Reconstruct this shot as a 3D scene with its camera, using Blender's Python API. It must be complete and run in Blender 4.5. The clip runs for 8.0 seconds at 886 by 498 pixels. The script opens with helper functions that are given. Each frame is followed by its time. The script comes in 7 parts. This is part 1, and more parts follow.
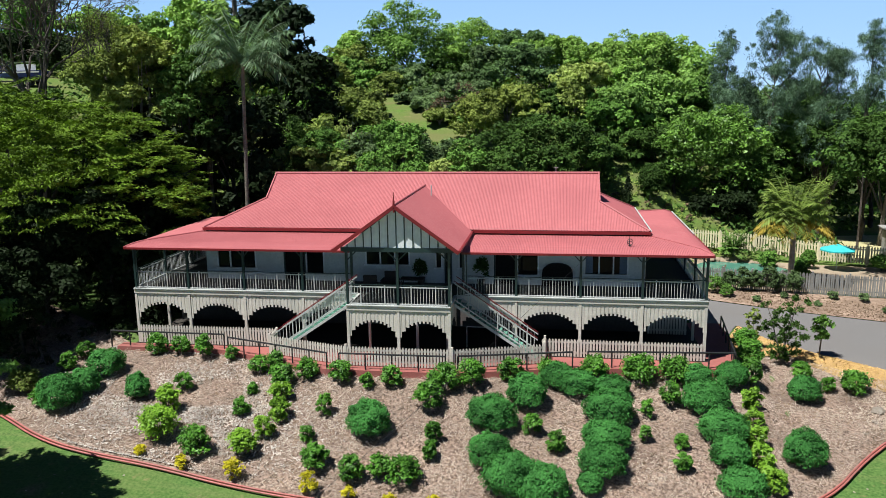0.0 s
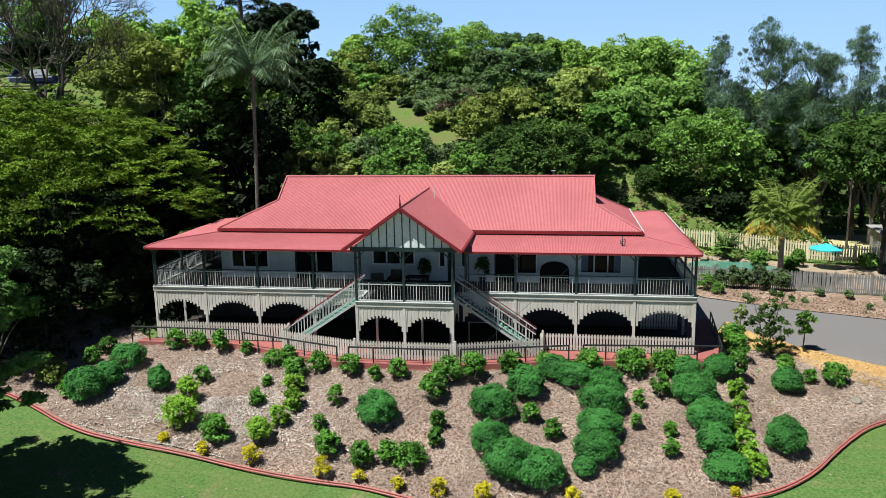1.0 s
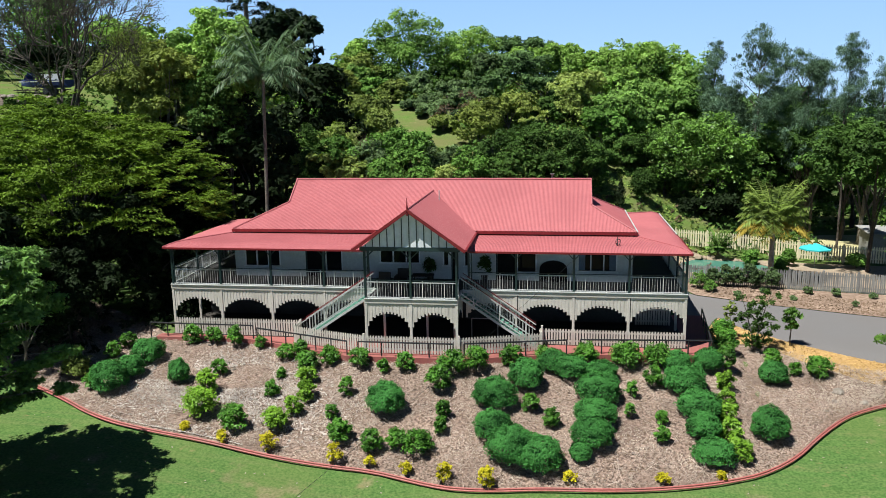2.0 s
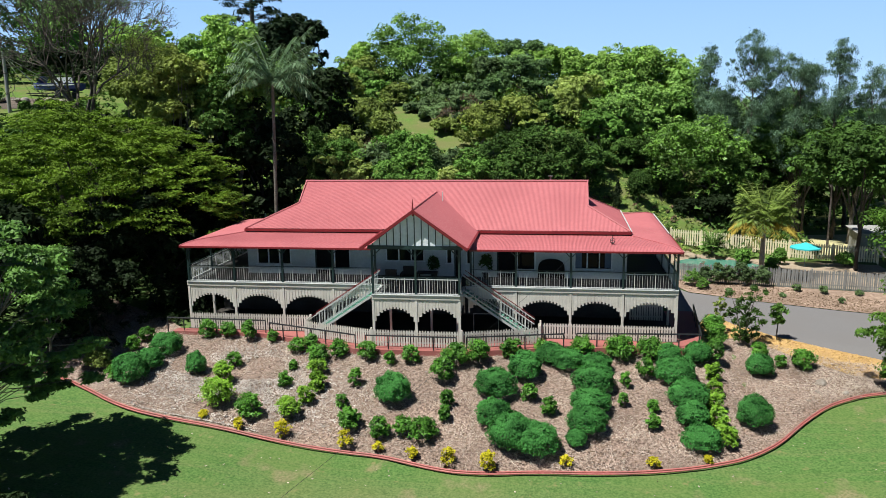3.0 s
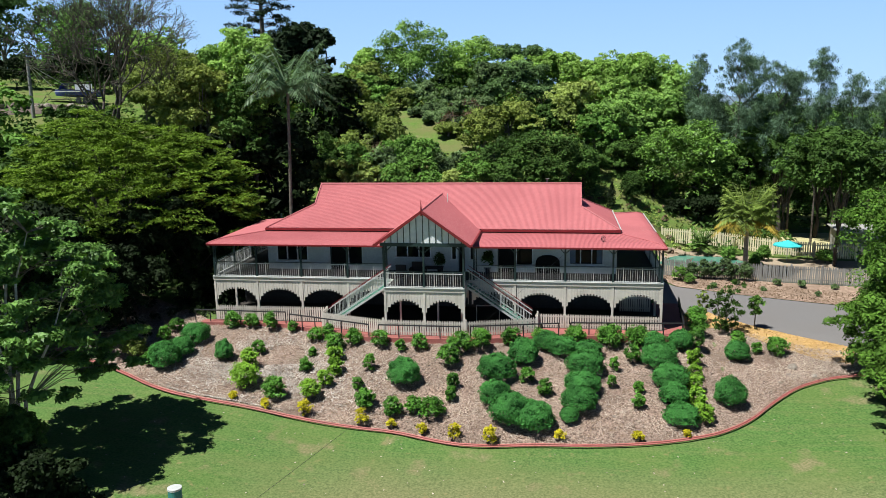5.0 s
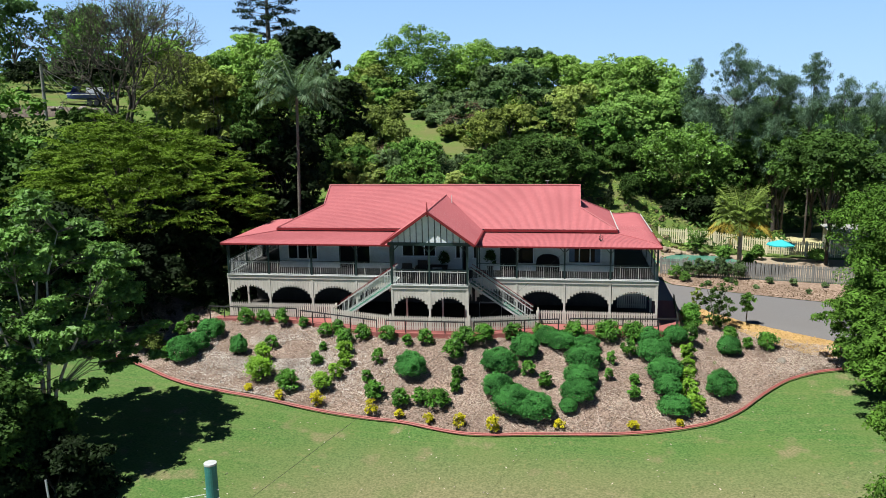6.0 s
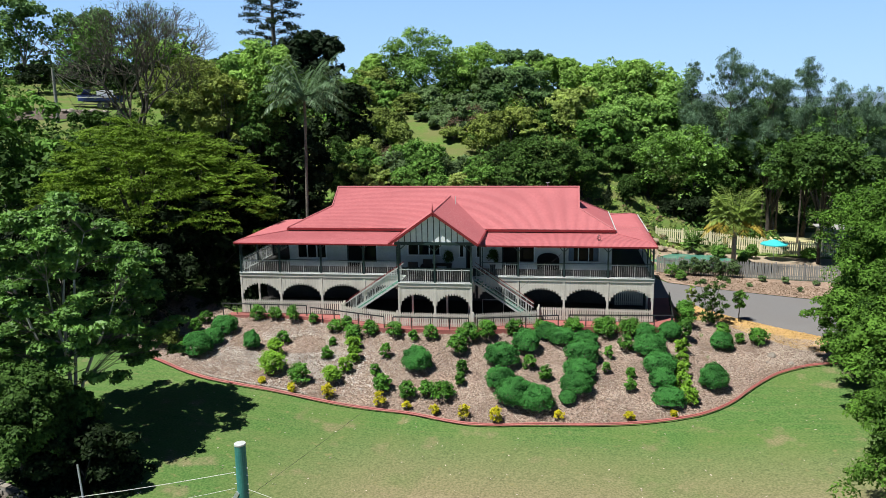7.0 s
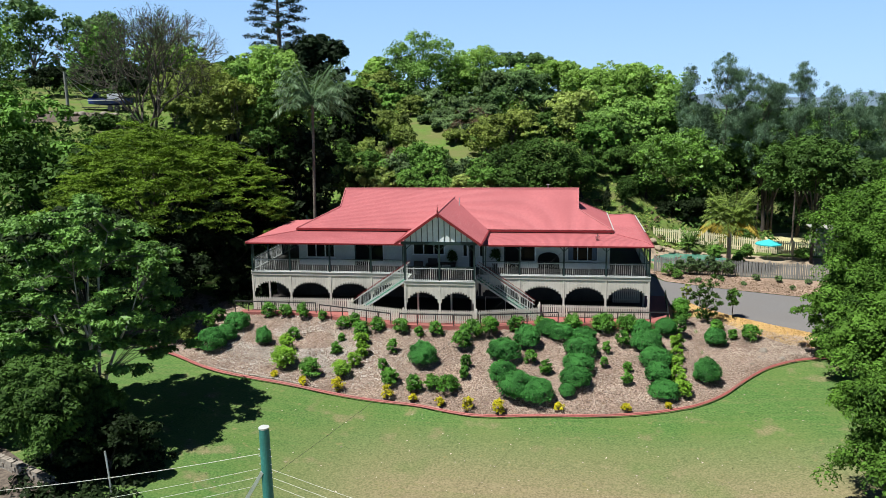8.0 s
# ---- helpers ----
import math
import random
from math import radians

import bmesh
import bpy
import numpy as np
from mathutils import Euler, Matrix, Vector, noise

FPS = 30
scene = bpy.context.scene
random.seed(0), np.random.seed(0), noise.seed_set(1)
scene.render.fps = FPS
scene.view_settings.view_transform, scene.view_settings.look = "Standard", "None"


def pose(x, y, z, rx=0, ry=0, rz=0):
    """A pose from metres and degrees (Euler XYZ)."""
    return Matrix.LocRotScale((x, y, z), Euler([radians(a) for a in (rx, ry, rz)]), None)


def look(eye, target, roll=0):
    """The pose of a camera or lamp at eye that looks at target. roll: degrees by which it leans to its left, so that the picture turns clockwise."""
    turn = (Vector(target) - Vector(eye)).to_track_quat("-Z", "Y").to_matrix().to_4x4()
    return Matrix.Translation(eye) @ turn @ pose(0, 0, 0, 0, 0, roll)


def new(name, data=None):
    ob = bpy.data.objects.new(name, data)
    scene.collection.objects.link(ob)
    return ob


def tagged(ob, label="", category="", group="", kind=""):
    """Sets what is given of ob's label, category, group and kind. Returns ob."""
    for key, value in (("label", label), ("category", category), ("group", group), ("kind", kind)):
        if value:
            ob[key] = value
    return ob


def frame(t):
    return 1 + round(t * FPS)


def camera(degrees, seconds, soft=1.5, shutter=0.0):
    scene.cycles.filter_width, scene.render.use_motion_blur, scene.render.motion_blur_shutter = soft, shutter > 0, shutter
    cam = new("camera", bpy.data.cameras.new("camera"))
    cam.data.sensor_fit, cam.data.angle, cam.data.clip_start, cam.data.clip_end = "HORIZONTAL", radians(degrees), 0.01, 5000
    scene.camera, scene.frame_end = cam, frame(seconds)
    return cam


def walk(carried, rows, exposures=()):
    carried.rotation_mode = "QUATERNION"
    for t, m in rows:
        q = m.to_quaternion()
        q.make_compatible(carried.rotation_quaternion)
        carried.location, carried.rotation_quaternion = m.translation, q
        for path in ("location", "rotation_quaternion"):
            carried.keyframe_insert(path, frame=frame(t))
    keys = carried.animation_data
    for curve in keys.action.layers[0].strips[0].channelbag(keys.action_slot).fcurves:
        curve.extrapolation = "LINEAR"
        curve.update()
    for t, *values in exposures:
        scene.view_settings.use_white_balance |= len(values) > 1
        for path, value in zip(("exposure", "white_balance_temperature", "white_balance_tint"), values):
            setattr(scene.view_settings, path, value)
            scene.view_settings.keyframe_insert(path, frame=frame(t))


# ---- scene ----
cam = camera(59.4, 8.0, soft=0.55)
METRES, EYE, TILT, LEAN, TURN = 16.4, 11.6, -9.5, 0.0, 5.0
PATH = [
    (0, (7.045, -36.346, 12.154), (6.753, -34.403, 11.778), -0.8),
    (0.5, (7.146, -37.383, 12.337), (6.853, -35.44, 11.961), -0.9),
    (1, (7.237, -38.484, 12.569), (6.943, -36.542, 12.192), -0.9),
    (1.5, (7.262, -39.513, 12.771), (6.969, -37.571, 12.394), -0.9),
    (3, (7.473, -42.762, 13.292), (7.178, -40.82, 12.915), -0.9),
    (3.5, (7.555, -43.741, 13.443), (7.259, -41.799, 13.065), -0.9),
    (4, (7.629, -44.824, 13.635), (7.333, -42.882, 13.257), -1.0),
    (4.5, (7.716, -45.819, 13.773), (7.42, -43.877, 13.395), -1.0),
    (6, (7.849, -48.995, 14.312), (7.551, -47.054, 13.933), -1.0),
    (6.5, (7.815, -50.006, 14.492), (7.518, -48.065, 14.113), -1.0),
    (7, (7.869, -51.087, 14.699), (7.571, -49.147, 14.319), -1.0),
    (7.5, (7.889, -52.067, 14.854), (7.59, -50.127, 14.474), -1.0),
    (8, (7.925, -53.14, 15.057), (7.625, -51.199, 14.677), -1.0),
]
walk(cam, [(t, look(eye, target, roll)) for t, eye, target, roll in PATH])

# ---- sky and sun ----
SUN_ELEV, SUN_AZ = radians(64), radians(220)   # azimuth of the sun counter-clockwise from +x
sun_way = Vector((math.cos(SUN_ELEV) * math.cos(SUN_AZ), math.cos(SUN_ELEV) * math.sin(SUN_AZ), math.sin(SUN_ELEV)))
world = bpy.data.worlds.new("sky")
scene.world = world
world.use_nodes = True
wn = world.node_tree.nodes
sky = wn.new("ShaderNodeTexSky")
sky.sky_type = "NISHITA"
sky.sun_disc = False
sky.sun_elevation = SUN_ELEV
sky.sun_rotation = radians(90) - SUN_AZ
sky.altitude = 50
sky.air_density, sky.dust_density, sky.ozone_density = 1.0, 0.0, 3.0
wn["Background"].inputs["Strength"].default_value = 0.056
tint = wn.new("ShaderNodeMixRGB")
tint.blend_type = "MULTIPLY"
tint.inputs["Fac"].default_value = 1.0
tint.inputs["Color2"].default_value = (0.84, 0.98, 1.14, 1)
world.node_tree.links.new(sky.outputs["Color"], tint.inputs["Color1"])
clear = wn.new("ShaderNodeMixRGB")      # a clear, haze-free blue toward the horizon
clear.inputs["Fac"].default_value = 0.93
way, rise, deep = wn.new("ShaderNodeTexCoord"), wn.new("ShaderNodeSeparateXYZ"), wn.new("ShaderNodeValToRGB")
world.node_tree.links.new(way.outputs["Generated"], rise.inputs["Vector"])
world.node_tree.links.new(rise.outputs["Z"], deep.inputs["Fac"])
deep.color_ramp.elements[0].color = (5.5, 8.8, 13.0, 1)
deep.color_ramp.elements[1].color = (0.13, 0.38, 1.25, 1)
deep.color_ramp.elements[0].position, deep.color_ramp.elements[-1].position = 0.01, 0.26
middle = deep.color_ramp.elements.new(0.12)
middle.color = (4.3, 7.4, 12.2, 1)
world.node_tree.links.new(deep.outputs["Color"], clear.inputs["Color2"])
world.node_tree.links.new(tint.outputs["Color"], clear.inputs["Color1"])
world.node_tree.links.new(clear.outputs["Color"], wn["Background"].inputs["Color"])
lamp = bpy.data.lights.new("sun", "SUN")
lamp.energy, lamp.angle, lamp.color = 5.0, radians(0.53), (1.0, 0.995, 0.945)
sun = new("sun", lamp)
sun.matrix_world = look(sun_way * 200, (0, 0, 0))
scene.view_settings.exposure = 0.64


# ---- materials ----
def nodes_of(name):
    m = bpy.data.materials.new(name)
    m.use_nodes = True
    nt = m.node_tree
    return m, nt, nt.nodes["Principled BSDF"]


def surface(name, a, b, c=None, rough=0.7, fine=30.0, coarse=1.2, bump=0.3, metal=0.0, spec=0.4, rand=0.0, depth=0.01):
    """A painted or natural surface: two tones by fine grain, a third by coarse patches, relief by the grain."""
    m, nt, bs = nodes_of(name)
    N, L = nt.nodes.new, nt.links.new
    tex = N("ShaderNodeTexCoord")
    n1, n2 = N("ShaderNodeTexNoise"), N("ShaderNodeTexNoise")
    n1.inputs["Scale"].default_value, n1.inputs["Detail"].default_value = fine, 4
    n2.inputs["Scale"].default_value, n2.inputs["Detail"].default_value = coarse, 5
    geo = N("ShaderNodeNewGeometry")
    L(geo.outputs["Position"], n1.inputs["Vector"])
    L(geo.outputs["Position"], n2.inputs["Vector"])
    r1, r2 = N("ShaderNodeValToRGB"), N("ShaderNodeValToRGB")
    r1.color_ramp.elements[0].color, r1.color_ramp.elements[1].color = (*a, 1), (*b, 1)
    r1.color_ramp.elements[0].position, r1.color_ramp.elements[1].position = 0.35, 0.65
    L(n1.outputs["Fac"], r1.inputs["Fac"])
    r2.color_ramp.elements[0].position, r2.color_ramp.elements[1].position = 0.45, 0.7
    r2.color_ramp.elements[0].color, r2.color_ramp.elements[1].color = (0, 0, 0, 1), (0.7, 0.7, 0.7, 1)
    L(n2.outputs["Fac"], r2.inputs["Fac"])
    mix = N("ShaderNodeMixRGB")
    mix.inputs["Color2"].default_value = (*(c or [v * 0.8 for v in a]), 1)
    L(r2.outputs["Color"], mix.inputs["Fac"])
    L(r1.outputs["Color"], mix.inputs["Color1"])
    out = mix.outputs["Color"]
    if rand:
        oi, hs, mr = N("ShaderNodeObjectInfo"), N("ShaderNodeHueSaturation"), N("ShaderNodeMapRange")
        mr.inputs["To Min"].default_value, mr.inputs["To Max"].default_value = 1 - rand, 1 + rand
        L(oi.outputs["Random"], mr.inputs["Value"])
        L(mr.outputs["Result"], hs.inputs["Value"])
        L(out, hs.inputs["Color"])
        out = hs.outputs["Color"]
    L(out, bs.inputs["Base Color"])
    bs.inputs["Roughness"].default_value, bs.inputs["Metallic"].default_value = rough, metal
    bs.inputs["Specular IOR Level"].default_value = spec
    if bump:
        bp = N("ShaderNodeBump")
        bp.inputs["Strength"].default_value, bp.inputs["Distance"].default_value = bump, depth
        L(n1.outputs["Fac"], bp.inputs["Height"])
        L(bp.outputs["Normal"], bs.inputs["Normal"])
    return m


def foliage(name, dark, light, glow=0.2, rough=0.65, coarse=0.35, spec=0.1):
    """Leaves: each leaf its own tone, broad tone patches over the crown, light coming through."""
    m, nt, bs = nodes_of(name)
    N, L = nt.nodes.new, nt.links.new
    geo, n2 = N("ShaderNodeNewGeometry"), N("ShaderNodeTexNoise")
    n2.inputs["Scale"].default_value, n2.inputs["Detail"].default_value = coarse, 3
    L(geo.outputs["Position"], n2.inputs["Vector"])
    add = N("ShaderNodeMath")
    add.operation = "MULTIPLY_ADD"
    add.inputs[1].default_value = 0.4
    L(geo.outputs["Random Per Island"], add.inputs[0])
    sub = N("ShaderNodeMath")
    sub.operation = "MULTIPLY_ADD"
    sub.inputs[1].default_value, sub.inputs[2].default_value = 1.5, -0.45
    L(n2.outputs["Fac"], sub.inputs[0])
    L(sub.outputs[0], add.inputs[2])
    ramp = N("ShaderNodeValToRGB")
    ramp.color_ramp.elements[0].color, ramp.color_ramp.elements[1].color = (*[v * 0.75 for v in dark], 1), (*[min(0.75, v * 1.15) for v in light], 1)
    L(add.outputs[0], ramp.inputs["Fac"])
    L(ramp.outputs["Color"], bs.inputs["Base Color"])
    bs.inputs["Roughness"].default_value = rough
    bs.inputs["Specular IOR Level"].default_value = spec
    tr, ms = N("ShaderNodeBsdfTranslucent"), N("ShaderNodeMixShader")
    br = N("ShaderNodeMixRGB")
    br.blend_type = "MULTIPLY"
    br.inputs["Fac"].default_value = 1
    br.inputs["Color2"].default_value = (1.25, 1.35, 0.55, 1)
    L(ramp.outputs["Color"], br.inputs["Color1"])
    L(br.outputs["Color"], tr.inputs["Color"])
    ms.inputs["Fac"].default_value = glow * 0.6
    L(bs.outputs["BSDF"], ms.inputs[1])
    L(tr.outputs["BSDF"], ms.inputs[2])
    L(ms.outputs["Shader"], nt.nodes["Material Output"].inputs["Surface"])
    return m


def glass(name, tint=(0.006, 0.008, 0.01)):
    m, nt, bs = nodes_of(name)
    bs.inputs["Base Color"].default_value = (*tint, 1)
    bs.inputs["Roughness"].default_value = 0.04
    bs.inputs["Specular IOR Level"].default_value = 0.12
    return m


RED = surface("red_roof_paint", (0.375, 0.112, 0.12), (0.41, 0.128, 0.136), (0.34, 0.1, 0.108), 0.45, 5, 0.45, 0.05, spec=0.4)
DARKRED = surface("dark_red_paint", (0.16, 0.012, 0.016), (0.2, 0.018, 0.02), None, 0.45, 8, 1, 0.05)
CREAM = surface("cream_paint", (0.53, 0.5, 0.445), (0.61, 0.575, 0.515), (0.45, 0.42, 0.37), 0.6, 14, 0.9, 0.1, rand=0.06)
WALLPAINT = surface("pale_grey_weatherboard", (0.5, 0.53, 0.52), (0.58, 0.61, 0.595), (0.45, 0.48, 0.47), 0.6, 10, 0.8, 0.1)
GABLEWHITE = surface("pale_gable_sheet", (0.66, 0.7, 0.7), (0.75, 0.79, 0.79), (0.58, 0.62, 0.63), 0.55, 5, 1.2, 0.05)
GREEN = surface("dark_green_paint", (0.012, 0.028, 0.028), (0.018, 0.038, 0.036), None, 0.4, 12, 1, 0.05)
TEAL = surface("sea_green_stair_paint", (0.09, 0.25, 0.18), (0.125, 0.3, 0.225), None, 0.5, 9, 1, 0.1)
RAILWHITE = surface("off_white_rail_paint", (0.42, 0.44, 0.43), (0.5, 0.52, 0.5), None, 0.5, 12, 1, 0.05)
DARKSTEEL = surface("black_steel", (0.015, 0.016, 0.018), (0.025, 0.026, 0.028), None, 0.45, 20, 2, 0.1)
PATHRED = surface("red_oxide_concrete", (0.27, 0.085, 0.075), (0.33, 0.11, 0.095), (0.24, 0.09, 0.08), 0.8, 18, 0.8, 0.2)
# timber tone lowered: shade under house and verandah is put into it
UNDER = surface("shade_dark_timber", (0.045, 0.045, 0.045), (0.065, 0.065, 0.06), None, 0.7, 9, 1, 0.1)
# slab colour brought near black: under-house shade is put into it
CONCRETE = surface("under_house_shade_floor", (0.03, 0.026, 0.022), (0.05, 0.044, 0.038), None, 0.85, 14, 0.8, 0.2)
GLASS = glass("dark_window_glass")
CURTAIN = surface("blue_grey_curtain", (0.1, 0.14, 0.19), (0.14, 0.18, 0.24), None, 0.8, 20, 2, 0.1)
DOORDARK = surface("dark_door_opening", (0.005, 0.005, 0.006), (0.009, 0.009, 0.01), None, 0.6, 9, 1, 0.05, spec=0.1)
SASHWHITE = surface("white_window_paint", (0.68, 0.71, 0.71), (0.76, 0.79, 0.79), None, 0.5, 12, 1, 0.05)
EDGING = surface("red_plastic_edging", (0.31, 0.085, 0.075), (0.42, 0.14, 0.125), (0.25, 0.11, 0.095), 0.6, 9, 0.9, 0.2)
# darker bark tone for the dark-leaved trees and the wide spreading tree
DARKBARK = surface("dark_bark", (0.03, 0.024, 0.02), (0.07, 0.06, 0.05), None, 0.9, 9, 1.1, 0.5, depth=0.03)
BARK = surface("grey_bark", (0.1, 0.085, 0.07), (0.2, 0.18, 0.15), (0.07, 0.06, 0.05), 0.9, 9, 1.1, 0.6, depth=0.03)
PALMBARK = surface("ringed_grey_palm_bark", (0.22, 0.2, 0.18), (0.34, 0.31, 0.28), (0.17, 0.15, 0.13), 0.9, 7, 1.4, 0.5, depth=0.03)
BARE = surface("grey_brown_branch_bark", (0.055, 0.045, 0.038), (0.12, 0.1, 0.085), None, 0.9, 9, 1.1, 0.4)
PALEBARK = surface("pale_smooth_bark", (0.4, 0.38, 0.34), (0.55, 0.52, 0.47), (0.28, 0.26, 0.22), 0.85, 7, 1.3, 0.4)
TIMBER = surface("weathered_grey_timber", (0.2, 0.2, 0.19), (0.31, 0.305, 0.29), (0.15, 0.15, 0.145), 0.85, 25, 1, 0.4, rand=0.15)
YELLOWFENCE = surface("pale_yellow_fence_paint", (0.72, 0.65, 0.45), (0.8, 0.72, 0.5), None, 0.6, 15, 1, 0.1, rand=0.06)
ASPHALT = surface("grey_asphalt", (0.125, 0.12, 0.12), (0.175, 0.168, 0.166), (0.15, 0.14, 0.135), 0.9, 40, 0.25, 0.3)
CHIPS = surface("golden_wood_chips", (0.34, 0.2, 0.075), (0.52, 0.34, 0.14), (0.42, 0.27, 0.13), 0.95, 9, 0.9, 0.8, depth=0.04)
EARTH = surface("red_brown_bank_soil", (0.19, 0.125, 0.09), (0.37, 0.27, 0.2), (0.16, 0.11, 0.08), 0.95, 4, 0.5, 1.0, depth=0.06)
DULLEARTH = surface("dull_brown_earth", (0.07, 0.055, 0.045), (0.15, 0.12, 0.095), (0.05, 0.04, 0.032), 0.95, 5, 0.6, 0.9, depth=0.05)
STONE = surface("weathered_stone", (0.2, 0.17, 0.14), (0.3, 0.27, 0.23), None, 0.9, 6, 0.9, 0.6, rand=0.2, depth=0.03)
LEAF_DARK = foliage("dark_green_leaves", (0.006, 0.018, 0.004), (0.085, 0.17, 0.034))
LEAF_MID = foliage("mid_green_leaves", (0.016, 0.05, 0.0075), (0.17, 0.34, 0.065))
LEAF_BRIGHT = foliage("bright_green_leaves", (0.03, 0.08, 0.012), (0.33, 0.53, 0.12), 0.25)
LEAF_NEAR = foliage("sunlit_green_leaves", (0.008, 0.03, 0.004), (0.122, 0.25, 0.035), 0.2, coarse=0.5)
LEAF_LIME = foliage("lime_green_leaves", (0.07, 0.105, 0.018), (0.4, 0.5, 0.14), 0.28)
LEAF_OLIVE = foliage("olive_green_leaves", (0.026, 0.046, 0.011), (0.27, 0.35, 0.085), 0.25)
LEAF_GREY = foliage("grey_green_needles", (0.02, 0.042, 0.028), (0.165, 0.27, 0.17), 0.28)
LEAF_FERN = foliage("fern_green_fine_leaves", (0.011, 0.034, 0.004), (0.185, 0.3, 0.032), 0.24)
# near-black green: the shade among the trees is put into the leaf colour
LEAF_DEEP_SHADE = foliage("deep_green_shade_leaves", (0.004, 0.009, 0.003), (0.018, 0.034, 0.01), 0.06)
LEAF_BLACK = foliage("very_dark_pine_needles", (0.0036, 0.0078, 0.0036), (0.02, 0.04, 0.016), 0.15)
LEAF_DOME = foliage("deep_green_shrub_leaves", (0.012, 0.062, 0.014), (0.082, 0.285, 0.066), 0.3, coarse=0.9)
LEAF_GLOSSY = foliage("glossy_bright_shrub_leaves", (0.014, 0.062, 0.008), (0.12, 0.31, 0.038), 0.28, 0.45, 0.9, 0.25)
LEAF_YOUNG = foliage("bright_lime_shrub_leaves", (0.05, 0.13, 0.008), (0.27, 0.49, 0.05), 0.3, 0.45, 0.9, 0.25)
LEAF_YELLOW = foliage("yellow_shrub_leaves", (0.3, 0.28, 0.01), (0.6, 0.52, 0.03), 0.3, coarse=0.9)
LEAF_PALM = foliage("palm_fronds", (0.016, 0.044, 0.009), (0.27, 0.37, 0.08), 0.25, 0.35, spec=0.3)
LEAF_PALMGREY = foliage("grey_green_palm_fronds", (0.018, 0.04, 0.018), (0.14, 0.23, 0.115), 0.25, 0.45, spec=0.2)
LEAF_YELLOWFROND = foliage("yellowing_palm_fronds", (0.2, 0.15, 0.03), (0.42, 0.32, 0.06), 0.3, 0.5)
LEAF_BROWN = foliage("brown_dry_leaves", (0.1, 0.07, 0.05), (0.22, 0.15, 0.1), 0.2)
LEAF_FRESH = foliage("fresh_green_leaves", (0.024, 0.07, 0.014), (0.25, 0.43, 0.1), 0.24)
LEAF_BLUE = foliage("dull_blue_green_leaves", (0.013, 0.036, 0.013), (0.15, 0.26, 0.09), 0.2)
LEAF_DULL = foliage("dull_grey_olive_leaves", (0.018, 0.04, 0.014), (0.17, 0.26, 0.105), 0.2)
LEAF_BROAD = foliage("broad_green_leaves_with_bright_tips", (0.009, 0.034, 0.005), (0.19, 0.37, 0.06), 0.25, 0.45, 0.6, 0.3)
LEAF_SPRING = foliage("yellow_olive_leaves", (0.03, 0.055, 0.011), (0.3, 0.37, 0.085), 0.25)
LEAF_OPEN = foliage("loose_glossy_green_leaves", (0.014, 0.05, 0.01), (0.17, 0.33, 0.07), 0.22, 0.5, 0.7, 0.2)
STRAW = foliage("dry_straw_mulch", (0.075, 0.048, 0.038), (0.68, 0.56, 0.47), 0.08, 0.9, 0.45, 0.1)
STALK = foliage("dry_grey_pink_stalks", (0.16, 0.11, 0.09), (0.62, 0.5, 0.43), 0.05, 0.9, 0.4, 0.1)


